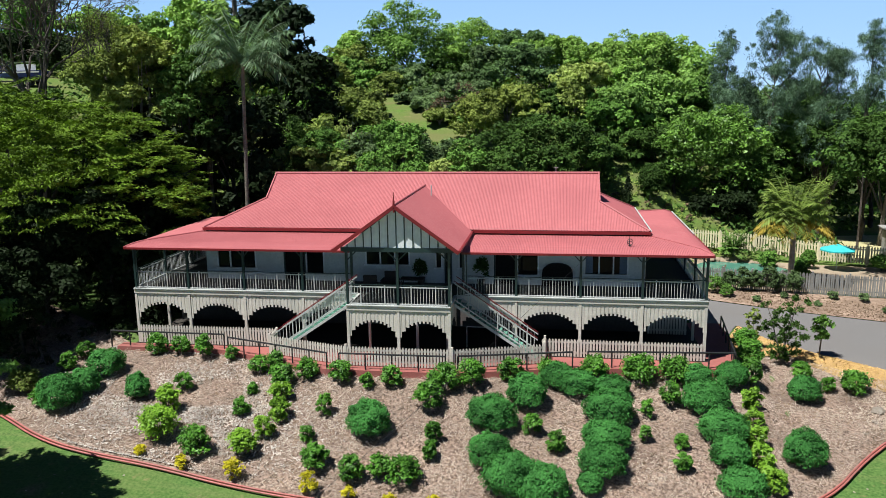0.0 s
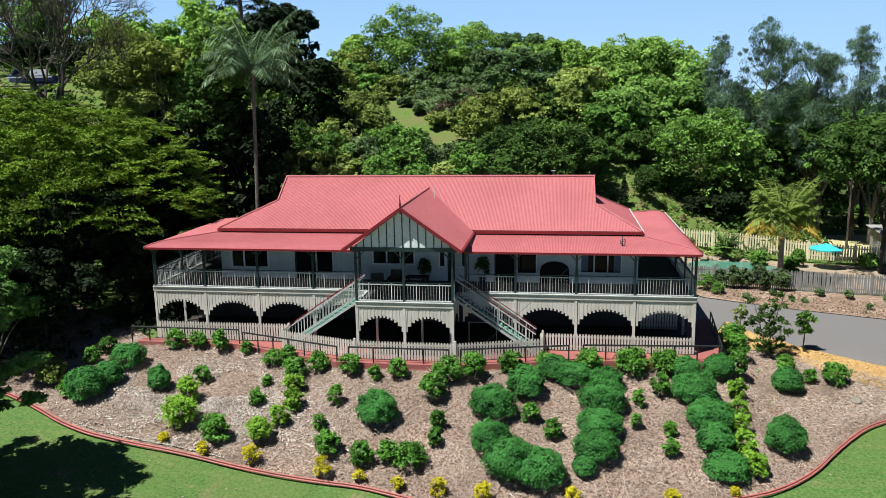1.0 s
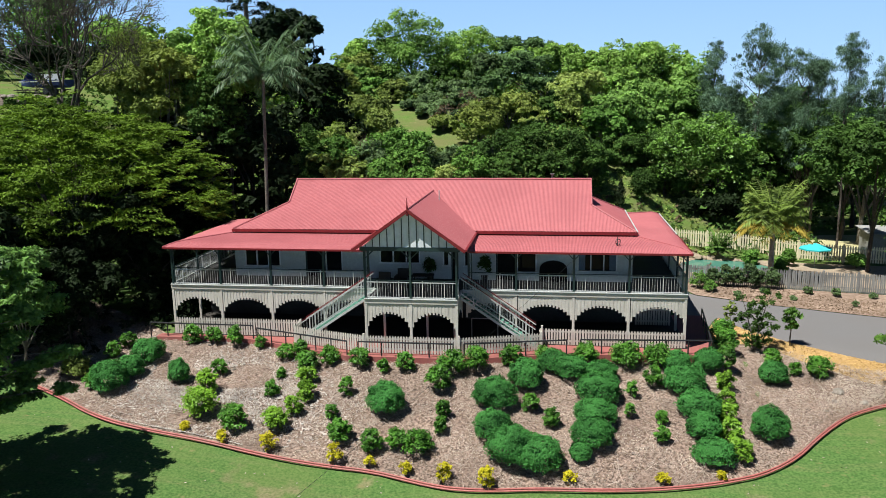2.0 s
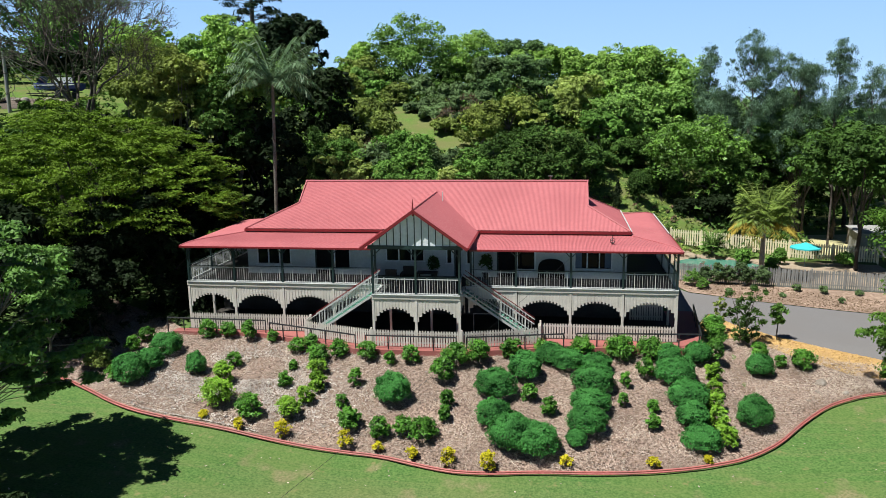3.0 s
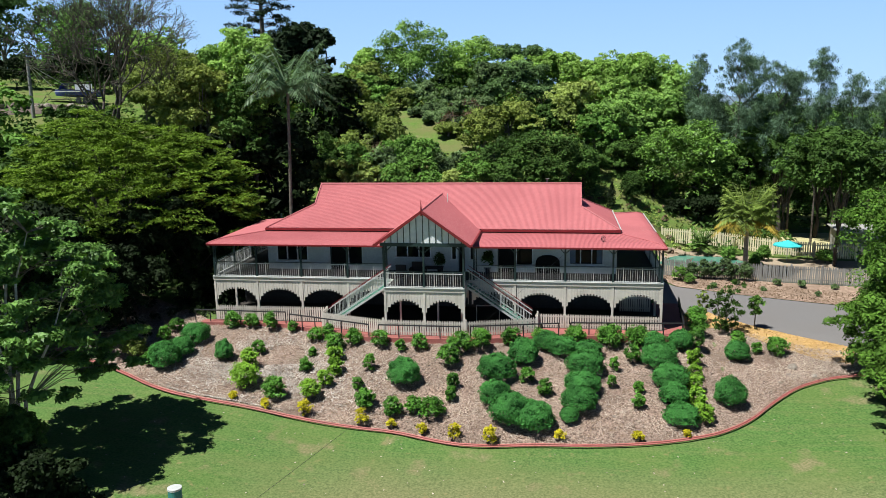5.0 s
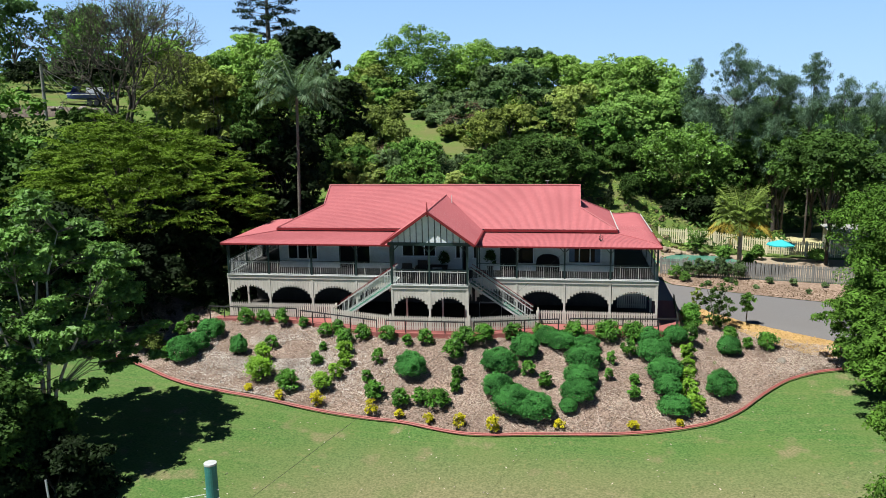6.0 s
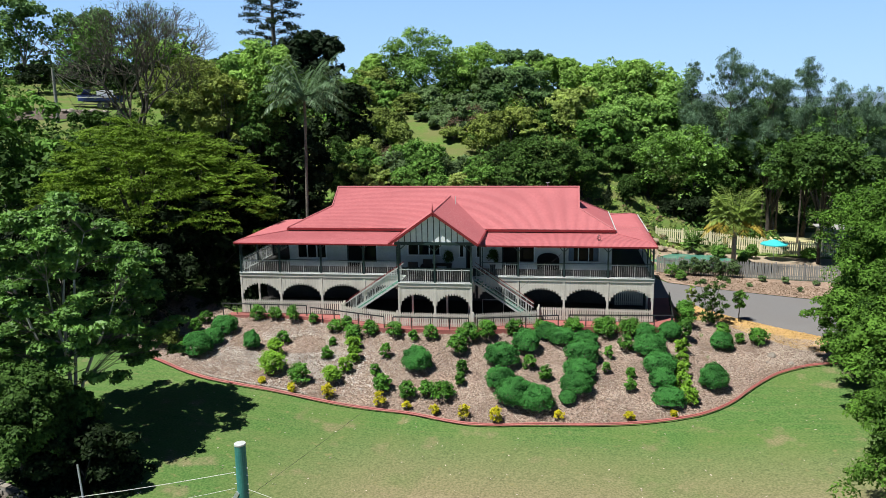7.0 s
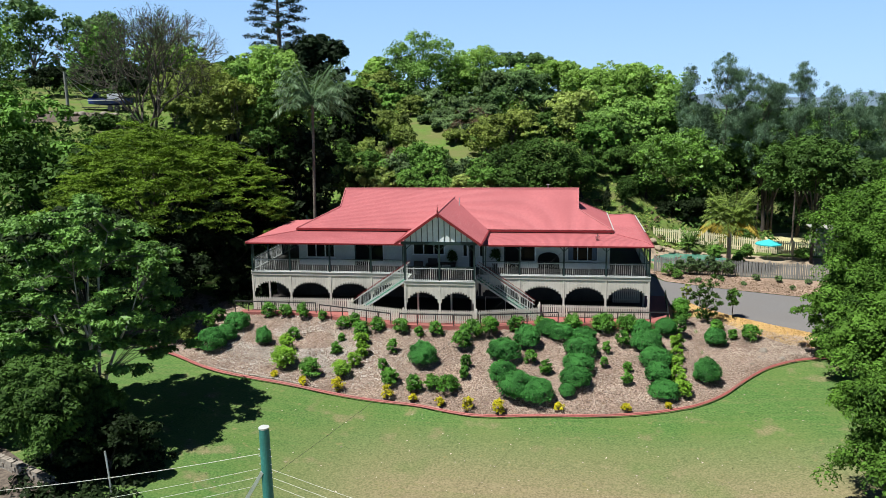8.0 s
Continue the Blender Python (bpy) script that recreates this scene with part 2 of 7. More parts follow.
# ---- building blocks ----
class Shape:
    """Collects vertices and faces of one mesh."""

    def __init__(self):
        self.v, self.f = [], []

    def add(self, pts, faces):
        k = len(self.v)
        self.v.extend(tuple(p) for p in pts)
        self.f.extend(tuple(i + k for i in fa) for fa in faces)
        return self

    def box(self, x0, x1, y0, y1, z0, z1):
        return self.add([(x0, y0, z0), (x1, y0, z0), (x1, y1, z0), (x0, y1, z0), (x0, y0, z1), (x1, y0, z1), (x1, y1, z1), (x0, y1, z1)],
                        [(0, 3, 2, 1), (4, 5, 6, 7), (0, 1, 5, 4), (1, 2, 6, 5), (2, 3, 7, 6), (3, 0, 4, 7)])

    def beam(self, a, b, w, h):
        """A squared timber from a to b, w wide and h deep."""
        a, b = Vector(a), Vector(b)
        d = (b - a).normalized()
        s = d.cross(Vector((0, 0, 1)))
        s = s.normalized() if s.length > 1e-4 else Vector((1, 0, 0))
        u = s.cross(d)
        c = [s * w / 2 * i + u * h / 2 * j for i, j in ((-1, -1), (1, -1), (1, 1), (-1, 1))]
        return self.add([a + k for k in c] + [b + k for k in c],
                        [(0, 1, 2, 3), (7, 6, 5, 4), (0, 4, 5, 1), (1, 5, 6, 2), (2, 6, 7, 3), (3, 7, 4, 0)])

    def tube(self, pts, radii, n=8):
        """A round rod along pts; radii: one, or one for each point."""
        pts = [Vector(p) for p in pts]
        if isinstance(radii, (int, float)):
            radii = [radii] * len(pts)
        k = len(self.v)
        for i, p in enumerate(pts):
            d = (pts[min(i + 1, len(pts) - 1)] - pts[max(i - 1, 0)]).normalized()
            s = d.cross(Vector((0, 0, 1)))
            s = s.normalized() if s.length > 1e-3 else Vector((1, 0, 0))
            u = s.cross(d)
            for j in range(n):
                a = 2 * math.pi * j / n
                self.v.append(tuple(p + (s * math.cos(a) + u * math.sin(a)) * radii[i]))
        for i in range(len(pts) - 1):
            for j in range(n):
                a, b = k + i * n + j, k + i * n + (j + 1) % n
                self.f.append((a, b, b + n, a + n))
        self.f.append(tuple(k + j for j in reversed(range(n))))
        self.f.append(tuple(k + (len(pts) - 1) * n + j for j in range(n)))
        return self

    def slab(self, poly, z0, z1):
        """A flat-topped solid over a plan outline (counter-clockwise)."""
        n = len(poly)
        return self.add([(x, y, z0) for x, y in poly] + [(x, y, z1) for x, y in poly],
                        [tuple(reversed(range(n))), tuple(range(n, 2 * n))] + [(i, (i + 1) % n, n + (i + 1) % n, n + i) for i in range(n)])

    def mesh(self, name, mat, smooth=False):
        me = bpy.data.meshes.new(name)
        me.from_pydata(self.v, [], self.f)
        me.materials.append(mat)
        if smooth:
            me.shade_smooth()
        me.update()
        return me


BASES = {}


def thing(name, at, label, category, group="", kind=""):
    """A top-level Empty at the base of a thing; its parts are given in world places."""
    ob = new(name)
    ob.empty_display_size = 0.3
    ob.matrix_basis = Matrix.Translation(at)
    BASES[ob] = Matrix.Translation(at)
    return tagged(ob, label, category, group, kind)


def part(name, shape, mat, parent, label="", smooth=False):
    """One mesh under a thing or a part, given in world places."""
    me = shape.mesh(name, mat, smooth) if isinstance(shape, Shape) else shape
    ob = new(name, me)
    ob.parent = parent
    if parent in BASES:
        ob.matrix_parent_inverse = BASES[parent].inverted()
    return tagged(ob, label)


def piece(name, me, parent, m):
    """A repeat of a shared mesh under a thing or part, at the pose m."""
    ob = new(name, me)
    ob.parent = parent
    if parent in BASES:
        ob.matrix_parent_inverse = BASES[parent].inverted()
    ob.matrix_basis = m
    return ob


def single(name, shape, mat, label, category, kind="", smooth=False, group=""):
    me = shape.mesh(name, mat, smooth) if isinstance(shape, Shape) else shape
    return tagged(new(name, me), label, category, group, kind)


def scaled(x, y, z, sx, sy, sz, rz=0.0):
    return Matrix.LocRotScale((x, y, z), Euler((0, 0, rz)), (sx, sy, sz))


# ---- lie of the land ----
BED_X = [-60, -24, -17.6, -14.5, -12, -8.9, -5.8, -2.9, -0.1, 1.7, 4.1, 6.7, 9.2, 11.8, 14.4, 16.9, 19, 20, 22.1, 24, 30, 60]
BED_Y = [2, -3.5, -6.6, -8.3, -8.9, -9.1, -9.5, -9.65, -9.75, -10.5, -10.75, -10.2, -10.1, -9.65, -9, -7.9, -5.5, -4, -2.4, -1.6, -0.6, 0]
BED_Z = [-1, -1.3, -1.5, -1.8, -2, -2.3, -2.7, -3, -3.1, -3.2, -3.2, -3.2, -3.2, -3.2, -3.1, -2.9, -2.6, -2.4, -2.2, -2.1, -2, -2]
TOP_X = [-60, -24, -17, -14.7, -9.7, -6.5, -3.6, -3, 2.2, 5, 8, 14, 15.6, 17.2, 18.5, 20.5, 23, 30, 60]
TOP_Y = [12, 6, 1.5, -0.5, -0.6, -1.9, -3.0, -3.1, -3.0, -2.3, -1.7, -1.0, -0.2, 3.0, 3.6, 2.4, 0.9, 0.3, 0.5]
TOP_Z = [0.2, 0, -0.2, -0.3, -0.38, -0.42, -0.45, -0.45, -0.45, -0.45, -0.5, -0.55, -0.6, -0.85, -0.95, -1.15, -1.35, -1.7, -1.8]


def ease(a, b, v):
    t = np.clip((v - a) / (b - a), 0, 1)
    return t * t * (3 - 2 * t)


def bed_line(x):
    x = np.asarray(x, float)
    return tuple(sum(np.interp(x + d, BED_X, v) for d in (-1.2, -0.6, 0.0, 0.6, 1.2)) / 5 for v in (BED_Y, BED_Z))


def top_line(x):
    return np.interp(x, TOP_X, TOP_Y), np.interp(x, TOP_X, TOP_Z)


def height(x, y):
    """The ground's height; works on numbers and on arrays."""
    x, y = np.asarray(x, float), np.asarray(y, float)
    ye, ze = bed_line(x)
    yt, zt = top_line(x)
    lawn = ze - 0.05 * np.clip(ye - y, 0, 40) - 0.15 * ease(0, 1.5, ye - y) - 0.02 * np.clip(ye - y - 40, 0, 150)
    s = np.clip((y - ye) / (yt - ye), 0, 1)
    slope = ze + (zt - ze) * (s + 0.18 * s * (1 - s))
    drive = -0.78 - 0.025 * (x - 15) + 0.35 * ease(12.0, 16.0, y)
    flat = np.where(x > 14, -0.2 + (drive + 0.2) * ease(14, 16.5, x), -0.2)
    upper = zt + (flat - zt) * ease(0, 2.5, y - yt)
    y0 = np.interp(x, [-80, -45, -20, 10, 15, 17.5, 22, 27, 31, 45, 80], [0, 4, 14.5, 15, 19, 23, 26.5, 32, 42, 75, 120])
    d = np.clip(y - y0, 0, None)
    hill = 0.36 * np.minimum(d, 34) * ease(0, 6, d) + 0.1 * np.clip(d - 34, 0, 40) + 0.07 * np.clip(-x - 20, 0, 60) * ease(0, 35, d)
    hill = hill - 0.22 * np.clip(y - 105, 0, 260)
    z = np.where(y < ye, lawn, np.where(y < yt, slope, upper + hill))
    far = np.hypot(x, y)
    z = z - 30 * ease(150, 600, far) * (y < 200)
    return np.maximum(z, -45)


def ground_z(x, y):
    return float(height(x, y))


def spaced(lo, hi, step, limits):
    """Coordinates: even steps between lo and hi, then growing out to the limits."""
    mid = list(np.arange(lo, hi + step / 2, step))
    out, s = [hi], step
    while out[-1] < limits[1]:
        s *= 1.22
        out.append(out[-1] + s)
    low, s = [lo], step
    while low[-1] > limits[0]:
        s *= 1.22
        low.append(low[-1] - s)
    return np.array(sorted(set(low[1:] + mid + out[1:])))


def sheet(name, xs, ys, zs, mat):
    """A grid mesh from 2D arrays of places."""
    ny, nx = xs.shape
    v = np.stack([xs, ys, zs], -1).reshape(-1, 3)
    i = np.arange(nx * ny).reshape(ny, nx)
    f = np.stack([i[:-1, :-1], i[:-1, 1:], i[1:, 1:], i[1:, :-1]], -1).reshape(-1, 4)
    me = bpy.data.meshes.new(name)
    me.from_pydata(v.tolist(), [], f.tolist())
    me.materials.append(mat)
    me.shade_smooth()
    return me


def lawn_material():
    m, nt, bs = nodes_of("lawn_grass")
    N, L = nt.nodes.new, nt.links.new
    geo = N("ShaderNodeNewGeometry")

    def noise_of(scale, detail, lo, hi):
        n, r = N("ShaderNodeTexNoise"), N("ShaderNodeMapRange")
        n.inputs["Scale"].default_value, n.inputs["Detail"].default_value = scale, detail
        L(geo.outputs["Position"], n.inputs["Vector"])
        r.inputs["From Min"].default_value, r.inputs["From Max"].default_value = lo, hi
        L(n.outputs["Fac"], r.inputs["Value"])
        return r.outputs["Result"], n.outputs["Fac"]

    def mixed(fac, c1, c2):
        x = N("ShaderNodeMixRGB")
        L(fac, x.inputs["Fac"])
        for sock, col in (("Color1", c1), ("Color2", c2)):
            if isinstance(col, tuple):
                x.inputs[sock].default_value = (*col, 1)
            else:
                L(col, x.inputs[sock])
        return x.outputs["Color"]

    blades, raw = noise_of(9, 8, 0.34, 0.66)
    stretch, lines, mow = N("ShaderNodeMapping"), N("ShaderNodeTexNoise"), N("ShaderNodeMapRange")
    stretch.inputs["Scale"].default_value = (0.12, 2.6, 1)
    stretch.inputs["Rotation"].default_value = (0, 0, 0.06)
    L(geo.outputs["Position"], stretch.inputs["Vector"])
    lines.inputs["Scale"].default_value, lines.inputs["Detail"].default_value = 1.0, 3
    L(stretch.outputs["Vector"], lines.inputs["Vector"])
    mow.inputs["From Min"].default_value, mow.inputs["From Max"].default_value, mow.inputs["To Max"].default_value = 0.45, 0.7, 0.34
    L(lines.outputs["Fac"], mow.inputs["Value"])
    green = mixed(blades, (0.042, 0.1, 0.024), (0.098, 0.178, 0.048))
    tone, _ = noise_of(0.3, 6, 0.4, 0.6)
    green = mixed(tone, green, mixed(blades, (0.066, 0.122, 0.03), (0.112, 0.172, 0.05)))
    # worn, dry grass toward the open middle of the lawn
    sep, dry = N("ShaderNodeSeparateXYZ"), N("ShaderNodeMapRange")
    L(geo.outputs["Position"], sep.inputs["Vector"])
    dry.inputs["From Min"].default_value, dry.inputs["From Max"].default_value = -11.0, -18
    L(sep.outputs["Y"], dry.inputs["Value"])
    patch, _ = noise_of(0.2, 6, 0.2, 0.46)
    mul, mid = N("ShaderNodeMath"), N("ShaderNodeMath")
    mul.operation = mid.operation = "MULTIPLY"
    wet = N("ShaderNodeMapRange")           # the grass stays green toward the trees on the west
    wet.inputs["From Min"].default_value, wet.inputs["From Max"].default_value = -8, 0
    L(sep.outputs["X"], wet.inputs["Value"])
    L(dry.outputs["Result"], mid.inputs[0])
    L(wet.outputs["Result"], mid.inputs[1])
    L(mid.outputs[0], mul.inputs[0])
    L(patch, mul.inputs[1])
    tan = mixed(blades, (0.14, 0.122, 0.066), (0.25, 0.21, 0.12))
    col = mixed(mul.outputs[0], green, tan)
    # rank olive grass on the hill behind the house
    rank = N("ShaderNodeMapRange")
    rank.inputs["From Min"].default_value, rank.inputs["From Max"].default_value = 14, 22
    L(sep.outputs["Y"], rank.inputs["Value"])
    patch2, _ = noise_of(0.3, 5, 0.4, 0.62)
    col = mixed(rank.outputs["Result"], col, mixed(patch2, mixed(blades, (0.06, 0.12, 0.022), (0.12, 0.2, 0.04)), (0.13, 0.14, 0.05)))
    col = mixed(mow.outputs["Result"], col, mixed(blades, (0.1, 0.13, 0.048), (0.18, 0.185, 0.08)))
    worn, _ = noise_of(0.55, 7, 0.6, 0.72)
    col = mixed(worn, col, mixed(blades, (0.12, 0.13, 0.055), (0.21, 0.19, 0.1)))
    spots, _ = noise_of(2.3, 6, 0.62, 0.8)
    col = mixed(spots, col, (0.2, 0.18, 0.08))
    wood = N("ShaderNodeMapRange")          # far wooded land
    wood.inputs["From Min"].default_value, wood.inputs["From Max"].default_value = 60, 90
    L(sep.outputs["Y"], wood.inputs["Value"])
    col = mixed(wood.outputs["Result"], col, (0.03, 0.055, 0.02))
    L(col, bs.inputs["Base Color"])
    bs.inputs["Roughness"].default_value = 0.9
    bs.inputs["Specular IOR Level"].default_value = 0.1
    bp = N("ShaderNodeBump")
    bp.inputs["Strength"].default_value, bp.inputs["Distance"].default_value = 0.5, 0.05
    L(raw, bp.inputs["Height"])
    L(bp.outputs["Normal"], bs.inputs["Normal"])
    return m


LAWN = lawn_material()
MULCH = surface("dry_mulch_soil", (0.085, 0.055, 0.042), (0.38, 0.275, 0.215), (0.14, 0.095, 0.075), 0.95, 9, 0.55, 1.0, depth=0.06)

gx, gy = np.meshgrid(spaced(-32, 38, 0.7, (-3200, 3200)), spaced(-24, 30, 0.6, (-900, 4200)))
ground = tagged(new("ground", sheet("ground", gx, gy, height(gx, gy), LAWN)), "mown green lawn with dry worn patches, rising to a grassy hill", "ground", kind="structure")

# sloping mulch bed between the lawn and the path
bx = np.linspace(-24, 30, 200)
sv = np.linspace(0, 1, 40)
ye, yt = bed_line(bx)[0], top_line(bx)[0] + 0.25
by = ye[None, :] + (yt - ye)[None, :] * sv[:, None]
bxx = np.repeat(bx[None, :], 40, 0)
rough = np.array([[noise.noise((x * 0.9, y * 0.9, 0.0)) for x in bx] for y in np.linspace(-12, 4, 40)])
bz = height(bxx, by) + 0.06 + 0.09 * rough * (np.sin(np.pi * sv)[:, None])
bed = tagged(new("garden_bed", sheet("garden_bed", bxx, by, bz, MULCH)), "sloping garden bed covered in dry straw and bark mulch", "garden bed", kind="structure")


def strip(name, near, far, mat, label, category, lift=0.04, n=60, m=14):
    """A paved or covered strip of ground between two plan lines of equal length."""
    a = np.array([np.interp(np.linspace(0, 1, n), np.linspace(0, 1, len(near)), [p[k] for p in near]) for k in (0, 1)])
    b = np.array([np.interp(np.linspace(0, 1, n), np.linspace(0, 1, len(far)), [p[k] for p in far]) for k in (0, 1)])
    t = np.linspace(0, 1, m)[:, None]
    xs, ys = a[0] + (b[0] - a[0]) * t, a[1] + (b[1] - a[1]) * t
    return tagged(new(name, sheet(name, xs, ys, height(xs, ys) + lift, mat)), label, category, kind="structure")


strip("driveway", [(14.4, 1.5), (17.2, 8.6), (18.3, 6.2), (20.2, 4.3), (22.9, 2.45), (27, 0.9), (38, -1.0)],
      [(14.4, 16.0), (16.8, 13.7), (19, 13.1), (22, 12.2), (26, 11), (32, 9.5), (40, 8)], ASPHALT, "smooth grey asphalt driveway", "driveway", 0.05)
strip("wood_chip_verge", [(15.6, 1.5), (17.0, 3.0), (18.6, 3.5), (20.5, 1.6), (23, -0.3), (27, -0.9), (36, -3)],
      [(15.7, 4.5), (17.3, 8.5), (18.35, 6.1), (20.2, 4.25), (22.9, 2.4), (27, 0.85), (38, -1.05)], CHIPS, "verge strewn with golden wood chips", "verge", 0.1)
strip("earth_bank", [(15.5, 15.6), (16.8, 13.75), (19, 13.15), (22, 12.25), (26, 11.05), (32, 9.55), (40, 8)],
      [(15.5, 17.5), (17.3, 16.6), (19.8, 16.1), (23, 15.8), (27, 15.5), (32, 15.2), (40, 15)], EARTH, "bare red-brown earth bank", "bank", 0.08)


# ---- the house ----
FLOOR = 2.8
XL, XR = -14.6, 14.0                      # verandah corners
POSTS_L, POSTS_R = [-14.5, -11.62, -8.62, -5.55], [5.1, 8.15, 11.02, 13.92]
GX, GY, GHALF = -0.23, -2.21, 2.46        # middle, front and half width of the porch
SX0, SX1, SY0, SY1, SZ = -11.95, 11.6, 2.9, 11.6, 5.6   # lower edge of the main roof
RY, RZ = 6.6, 8.16                        # main ridge
RX0, RX1 = -9.05, 9.2                     # ends of the ridge
EX0, EX1, EY0, EY1, EZ = -14.8, 14.12, -0.32, 13.7, 5.02  # verandah eaves
WALL_Y = 2.75

house = thing("house", (0, 0, -0.1), "long raised timber house with red corrugated roof and wraparound verandah", "house")


def corrugated(s, u0, u1, lo, hi, place, rows=1, pitch=0.076, amp=0.011):
    """Sheet iron: ribs run from lo(u) to hi(u) across the axis u; place(u, v, lift) gives the point."""
    n = max(2, int((u1 - u0) / (pitch / 4)))
    k = len(s.v)
    for i in range(n + 1):
        u = u0 + (u1 - u0) * i / n
        a, b = lo(u), hi(u)
        for j in range(rows + 1):
            s.v.append(place(u, a + (b - a) * j / rows, amp * math.cos(2 * math.pi * u / pitch)))
    for i in range(n):
        for j in range(rows):
            a = k + i * (rows + 1) + j
            s.f.append((a, a + rows + 1, a + rows + 2, a + 1))
    return s


front_pitch = (RZ - SZ) / (RY - SY0)
back_pitch = (RZ - SZ) / (SY1 - RY)
GAB_L, GAB_R = 6.95, 6.85                 # height of the small end gables' feet


def front_hi(x):
    if x < RX0:
        return SY0 + (GAB_L - SZ) / front_pitch * (x - SX0) / (RX0 - SX0)
    if x > RX1:
        return SY0 + (GAB_R - SZ) / front_pitch * (SX1 - x) / (SX1 - RX1)
    return RY


def back_hi(x):
    if x < RX0:
        return SY1 - (GAB_L - SZ) / back_pitch * (x - SX0) / (RX0 - SX0)
    if x > RX1:
        return SY1 - (GAB_R - SZ) / back_pitch * (SX1 - x) / (SX1 - RX1)
    return RY


part("main_roof_front", corrugated(Shape(), SX0, SX1, lambda x: SY0, front_hi, lambda x, y, h: (x, y, SZ + (y - SY0) * front_pitch + h)), RED, house, "faded red corrugated iron roof slope")
part("main_roof_back", corrugated(Shape(), SX0, SX1, back_hi, lambda x: SY1, lambda x, y, h: (x, y, SZ + (SY1 - y) * back_pitch + h), pitch=0.3), RED, house)
for name, xe, xr, zg in (("hip_roof_west", SX0, RX0, GAB_L), ("hip_roof_east", SX1, RX1, GAB_R)):
    fa, fb = (zg - SZ) / front_pitch, (zg - SZ) / back_pitch
    part(name, corrugated(Shape(), SY0, SY1, lambda y, e=xe: e,
                          lambda y, e=xe, r=xr, fa=fa, fb=fb: e + (r - e) * min(1, (y - SY0) / fa, (SY1 - y) / fb),
                          lambda y, x, h, e=xe, r=xr, zg=zg: (x, y, SZ + (zg - SZ) * (x - e) / (r - e) + h)), RED, house)
    inset = xr + (0.35 if xr < 0 else -0.35)
    part("gable_vent", Shape().add([(inset, SY0 + fa, zg - 0.1), (inset, SY1 - fb, zg - 0.1), (inset, RY, RZ - 0.05)], [(0, 1, 2)]), DARKRED, house)
    bar = Shape()
    for ya in (SY0 + fa, SY1 - fb):
        bar.beam((xr, ya, zg + 0.02), (xr, RY, RZ + 0.02), 0.06, 0.12)
    part("gable_barge", bar, RED, house)
rc = Shape()
rc.tube([(RX0 - 0.05, RY, RZ + 0.01), (RX1 + 0.05, RY, RZ + 0.01)], 0.075, 8)
part("ridge_cap", rc, RED, house, "pale red ridge capping")
for xa, xb in ((RX0, SX0), (RX1, SX1)):
    zg = GAB_L if xa < 0 else GAB_R
    part("hip_cap", Shape().tube([(xa, SY0 + (zg - SZ) / front_pitch, zg + 0.02), (xb, SY0, SZ + 0.02)], 0.05, 6), RED, house)
    part("hip_cap", Shape().tube([(xa, SY1 - (zg - SZ) / back_pitch, zg + 0.02), (xb, SY1, SZ + 0.02)], 0.05, 6), RED, house)
# dark gutter under the main roof
for xa, xb in ((SX0 - 0.04, GX - 2.95), (GX + 2.95, SX1 + 0.04)):
    part("gutter_front", Shape().box(xa, xb, SY0 - 0.1, SY0 + 0.03, SZ - 0.17, SZ - 0.025), DARKRED, house, "dark red gutter")
for xe, o in ((SX0, -0.04), (SX1, 0.0)):
    part("gutter_side", Shape().box(xe + o, xe + o + 0.04, SY0 + 0.04, SY1, SZ - 0.17, SZ - 0.025), DARKRED, house)
part("roof_flashing", Shape().beam((SX1 + 0.05, SY0, SZ + 0.01), (SX1 + 0.05, SY1, SZ + 0.01), 0.07, 0.03), RAILWHITE, house, "white lead flashing")

# verandah roof with a rolled front edge
VZ = SZ - 0.24


def rolled(q):
    """Height and reach of the verandah sheet: q from 0 at the wall to 1 at the gutter."""
    return VZ - 0.14 * q - 0.19 * max(0, (q - 0.72) / 0.28) ** 2


def verandah(name, along0, along1, lo, hi, place, pitch=0.076):
    part(name, corrugated(Shape(), along0, along1, lo, hi, place, rows=10, pitch=pitch, amp=0.009), RED, house, "red corrugated verandah roof with rolled edge")


def fx(x, t):
    """Clip the front sheet at the corner hips."""
    a = (x - EX0) / (SX0 - EX0) if x < SX0 else ((EX1 - x) / (EX1 - SX1) if x > SX1 else 1)
    return min(1, a)


depth_f, depth_b = SY0 + 0.1 - EY0, EY1 - SY1
verandah("verandah_roof_front", EX0, GX - 2.72, lambda x: 1 - fx(x, 0), lambda x: 1, lambda x, q, h: (x, SY0 + 0.1 - depth_f * q, rolled(q) + h))
verandah("verandah_roof_front", GX + 2.72, EX1, lambda x: 1 - fx(x, 0), lambda x: 1, lambda x, q, h: (x, SY0 + 0.1 - depth_f * q, rolled(q) + h))


def sy(y):
    return min(1, (y - EY0) / depth_f, (EY1 - y) / depth_b)


